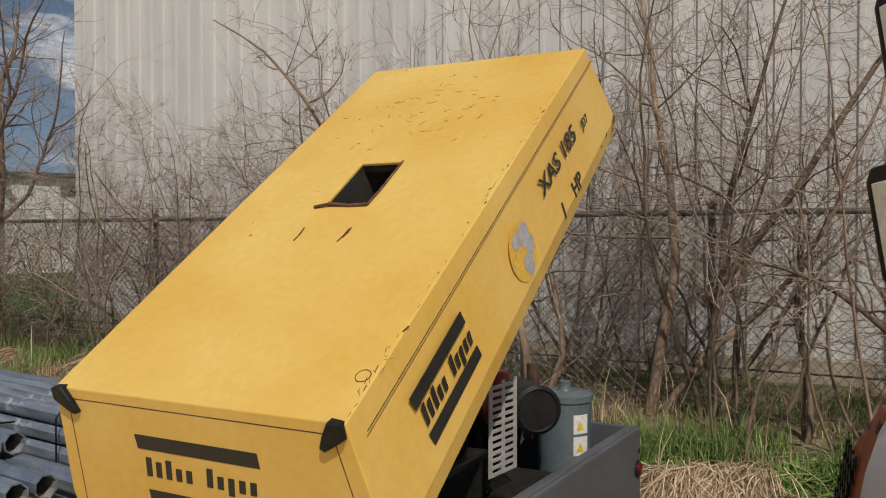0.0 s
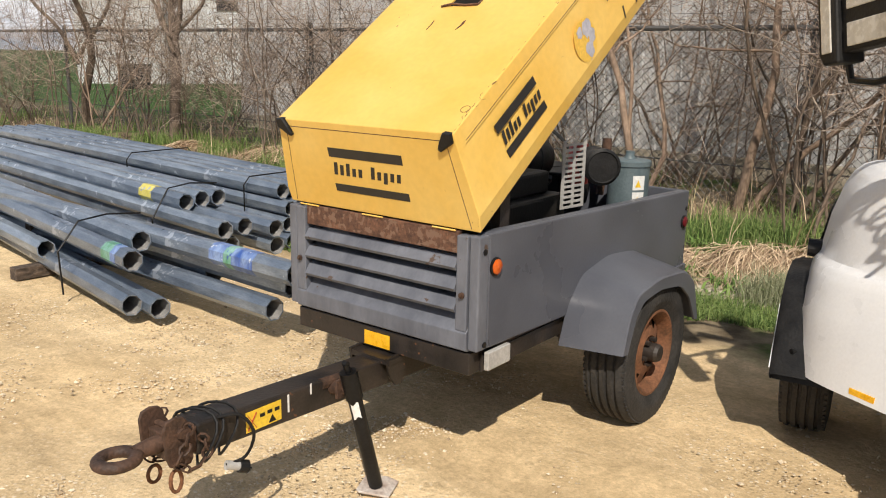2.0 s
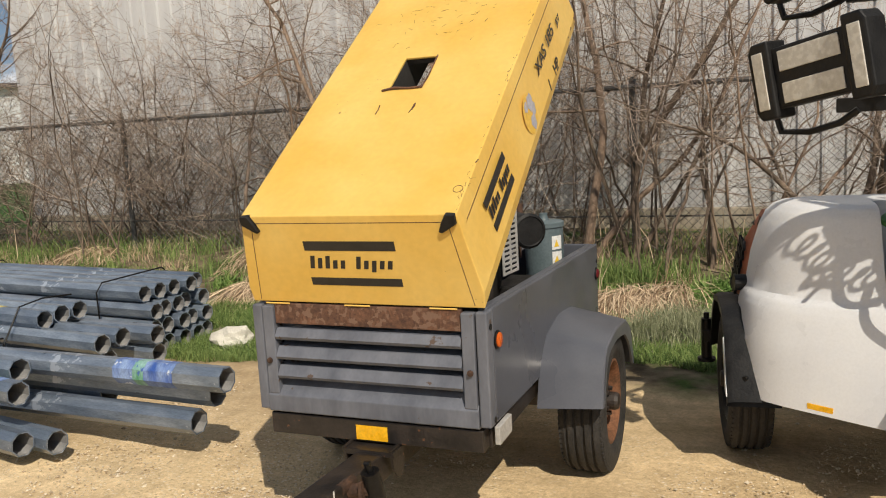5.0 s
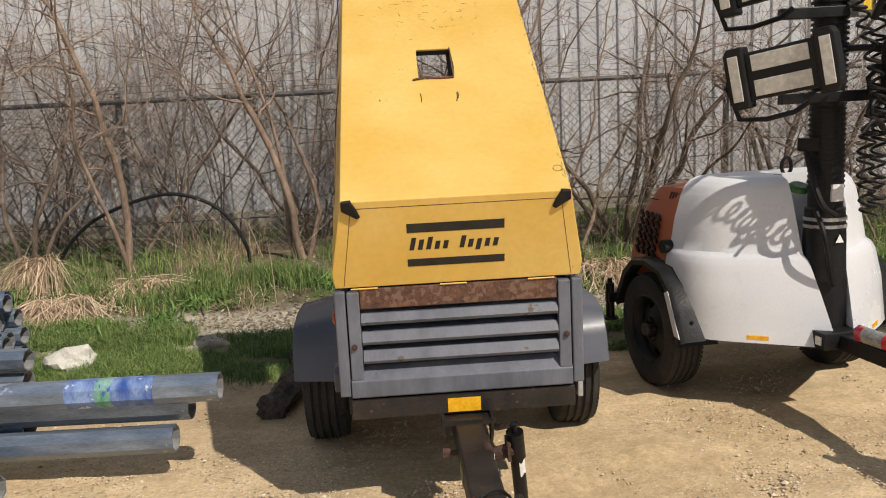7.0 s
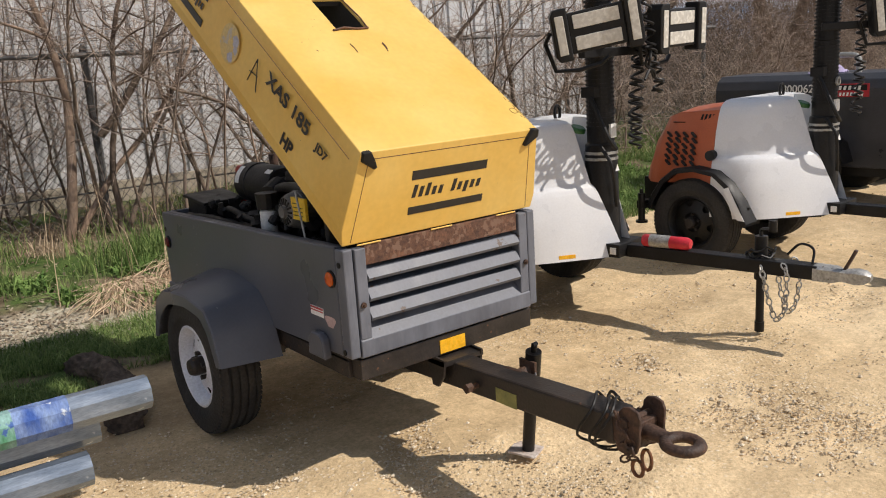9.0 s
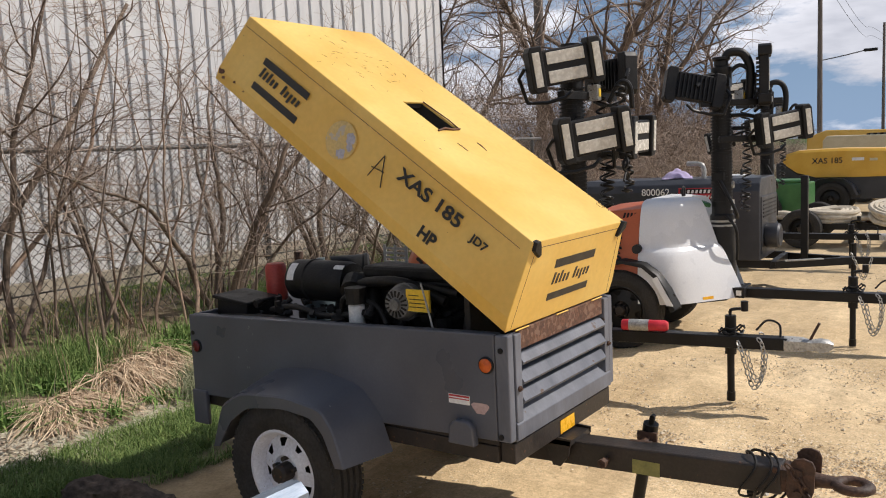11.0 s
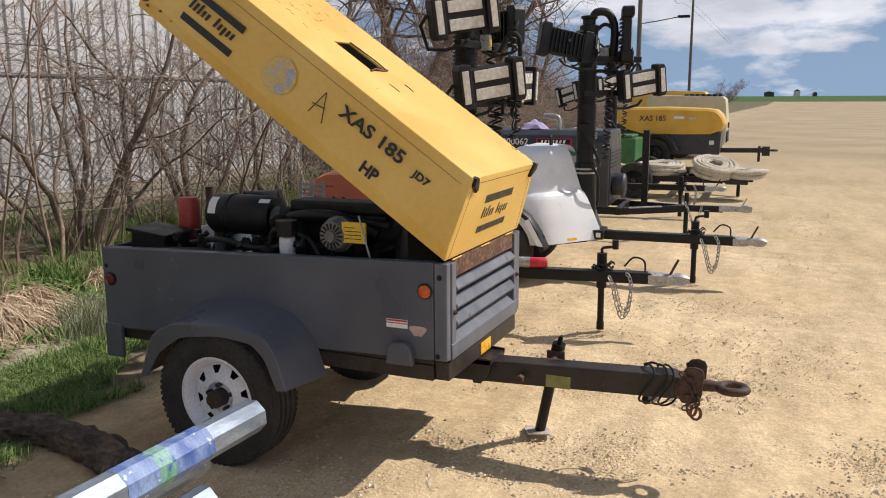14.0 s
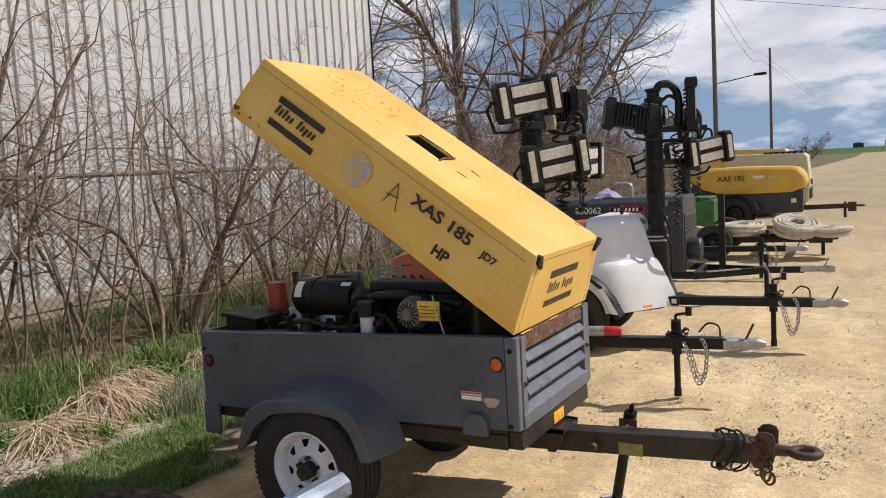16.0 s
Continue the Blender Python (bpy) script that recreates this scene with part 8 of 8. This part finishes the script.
rs = np.random.RandomState(8)
edge_c = np.stack([rs.uniform(-11, 9, 60), rs.uniform(3.5, 4.4, 60), rs.uniform(0.05, 0.12, 60)], 1)
TUFTS = ((0.18, 4.16), (0.5, 4.24), (0.0, 4.05), (-0.1, 3.85), (0.3, 4.0), (-3.27, 4.4), (-2.95, 4.2), (-2.01, 3.74), (-1.8, 3.78), (-2.3, 3.6), (-1.38, 4.05), (-1.2, 4.0), (-1.08, 3.9), (-8.44, 4.4), (-8.1, 4.4), (-6.93, 4.4), (-6.6, 4.35), (-9.7, 4.3), (-2.75, 3.75), (1.2, 4.0))
tuft_c = np.array([(x + dx, y + dy, 0.09) for x, y in TUFTS for dx, dy in ((0, 0), (0.12, 0.05), (-0.1, 0.08))])
blades("short_grass", "short green grass on the verge beside bare soil", M_GRASS, 66000, (-5.5, 1.7, 2.05, 2.92), 0.025, 0.11, 0.0028, 0.8, 3, gaps=-0.22)
blades("rough_grass", "longer green grass thick on the verge by the tubes", M_GRASS, 20000, (-5.5, -1.75, 2.8, 3.3), 0.04, 0.14, 0.003, 0.7, 33, gaps=-0.1)
blades("bank_grass", "green grass growing thickly behind the parked machines", M_GRASS, 60000, (2.3, 9.0, 2.5, 5.0), 0.04, 0.16, 0.0034, 0.7, 23, gaps=-0.3)
blades("verge_grass", "thin green grass between dry leaves on the verge", M_GRASS, 7000, (-8, 9, 3.3, 4.6), 0.02, 0.07, 0.0028, 0.6, 13, gaps=0.1)
blades("tall_grass", "taller tufts of green grass along the verge", M_GRASS, 9500, None, 0.07, 0.25, 0.0036, 0.42, 4, np.concatenate([tuft_c, tuft_c, edge_c]))
patch_c = np.array([(-1.13, 2.0, 0.11), (-1.3, 2.08, 0.09), (-1.0, 1.95, 0.07), (-1.45, 2.1, 0.1)])
blades("grass_patch", "small sunlit patch of grass in front of a log", M_GRASS, 2200, None, 0.03, 0.09, 0.0026, 0.8, 34, patch_c)
pale_c = np.array([(0.55, 3.08, 0.09), (0.68, 3.15, 0.1), (0.8, 3.22, 0.1), (0.9, 3.1, 0.09)])
blades("pale_grass", "pale grey-green grass half dried at the trailer's tail", M_PALEGRASS, 2600, None, 0.08, 0.24, 0.0026, 0.45, 35, pale_c)
wide_c = np.stack([rs.uniform(-14, 9, 90), rs.uniform(4.3, 6.3, 90), rs.uniform(0.08, 0.25, 90)], 1)
blades("fence_grass", "long green grass tufts at the foot of the fence", M_GRASS, 7000, None, 0.10, 0.26, 0.004, 0.5, 5, wide_c)
weed_c = np.concatenate([np.array([(0.98, 3.47, 0.1), (1.09, 3.9, 0.1), (0.8, 3.7, 0.08), (1.25, 3.6, 0.1)] * 2), np.stack([rs.uniform(-4.6, 1.6, 22), rs.uniform(3.15, 4.3, 22), rs.uniform(0.04, 0.10, 22)], 1), np.stack([rs.uniform(2.4, 6.0, 14), rs.uniform(2.8, 4.2, 14), rs.uniform(0.06, 0.14, 14)], 1)])
blades("leafy_weeds", "fresh green broad-leaved weeds sprouting on the verge", M_WEED, 5200, None, 0.05, 0.15, 0.011, 0.9, 27, weed_c, 0.8)
thatch("straw_heap", "heap of pale dry grass fallen over on the verge", 2600, ((0.12, 3.55, 0.75, 3.72, 0.20, -95), (0.15, 3.5, 0.65, 3.6, 0.13, -85), (-0.36, 3.42, -0.05, 3.5, 0.09, -100)), 16, 0.44, 0.0019)
thatch("straw_heap", "matted clump of pale dry grass fallen over beside green grass", 1500, ((-3.2, 3.6, -2.75, 3.7, 0.14, -75), (-2.6, 3.95, -2.25, 4.0, 0.12, -80), (-3.5, 4.35, -3.3, 4.4, 0.3, -95)), 17, 0.5)
thatch("straw_heap", "dry grass lying at the foot of the fence", 1300, ((-6.1, 4.6, -5.6, 4.6, 0.14, -90), (1.3, 3.75, 1.7, 3.8, 0.14, -90), (-7.6, 4.5, -7.2, 4.5, 0.1, -90), (2.2, 3.7, 2.8, 3.8, 0.12, -90)), 18, 0.5)
dry_c = np.stack([rs.uniform(-12, 9, 44), rs.uniform(3.5, 5.4, 44), rs.uniform(0.06, 0.16, 44)], 1)
blades("dry_grass", "pale dry straw tufts laid over along the verge", M_STRAW, 4200, None, 0.08, 0.24, 0.0024, 0.9, 6, dry_c, 0.8)
stalk_c = np.concatenate([np.array([[0.2, 4.5, 0.16], [0.45, 4.45, 0.14], [0.0, 4.6, 0.14], [-0.4, 4.4, 0.08], [-3.55, 4.4, 0.05], [-1.7, 4.4, 0.06], [0.2, 3.6, 0.2], [-0.2, 3.5, 0.15]]), dry_c[:14]])
blades("dry_stalks", "thin upright dead stalks in the brush", M_STRAW, 130, None, 0.25, 0.7, 0.0028, 0.3, 7, stalk_c, 0.3)
n = 26000
lx_, ly_ = rs.uniform(-9, 9, n), np.where(rs.uniform(0, 1, n) < 0.55, 3.15 + rs.normal(0, 0.17, n), 2.95 + np.abs(rs.normal(0, 1.1, n)))
lz = ground_z(lx_, ly_) + rs.uniform(0.002, 0.02, n)
a = rs.uniform(0, math.tau, n)
sz = rs.uniform(0.006, 0.02, n)
c = np.stack([lx_, ly_, lz], 1)
e1 = np.stack([np.cos(a), np.sin(a), rs.normal(0, 0.3, n)], 1) * sz[:, None]
e2 = np.stack([-np.sin(a), np.cos(a), rs.normal(0, 0.3, n)], 1) * (sz * 0.6)[:, None]
v = np.stack([c - e1, c + e2, c + e1, c - e2], 1).reshape(-1, 3)
me = bpy.data.meshes.new("leaf_litter")
me.from_pydata(v.tolist(), [], np.arange(n * 4).reshape(-1, 4).tolist())
me.materials.append(M_LITTER)
tagged(new("leaf_litter", me), "scattered dry brown leaves under the brush", "leaves", kind="stuff")

n = 84000
px = np.concatenate([rs.uniform(-3.0, 3.2, n // 4), rs.uniform(-1.9, 1.4, n // 2), rs.uniform(-3.6, 9, n // 4)])
py = np.concatenate([rs.uniform(-1.7, 2.0, n // 4), rs.uniform(-1.9, 0.35, n // 2), rs.uniform(-1.7, 1.6, n // 4)])
keep = np.array([noise.noise((x * 0.9, y * 0.9, 7.0)) + 0.5 * noise.noise((x * 2.6, y * 2.6, 3.0)) + q > 0.02 for x, y, q in zip(px, py, rs.uniform(-0.3, 0.3, n))])
px, py = px[keep], py[keep]
n = len(px)
size = np.clip(rs.lognormal(-5.45, 0.42, n), 0.0025, 0.015)
octa = np.array([[1, 0, 0], [-1, 0, 0], [0, 1, 0], [0, -1, 0], [0, 0, 0.6], [0, 0, -0.6]], float)
tri = np.array([[0, 2, 4], [2, 1, 4], [1, 3, 4], [3, 0, 4], [2, 0, 5], [1, 2, 5], [3, 1, 5], [0, 3, 5]])
shape = octa[None] * rs.uniform(0.65, 1.3, (n, 6, 1)) * size[:, None, None]
an = rs.uniform(0, math.tau, n)
ca, sa = np.cos(an), np.sin(an)
sx_ = shape[..., 0] * ca[:, None] - shape[..., 1] * sa[:, None]
sy_ = shape[..., 0] * sa[:, None] + shape[..., 1] * ca[:, None]
v = np.stack([sx_ + px[:, None], sy_ + py[:, None], shape[..., 2] + (ground_z(px, py) + size * 0.35)[:, None]], -1).reshape(-1, 3)
f = (np.arange(n)[:, None, None] * 6 + tri[None]).reshape(-1, 3)
me = bpy.data.meshes.new("loose_gravel")
me.from_pydata(v.tolist(), [], f.tolist())
me.materials.append(M_STONE)
tagged(new("loose_gravel", me), "loose tan gravel stones strewn over the sandy yard", "gravel", kind="stuff")
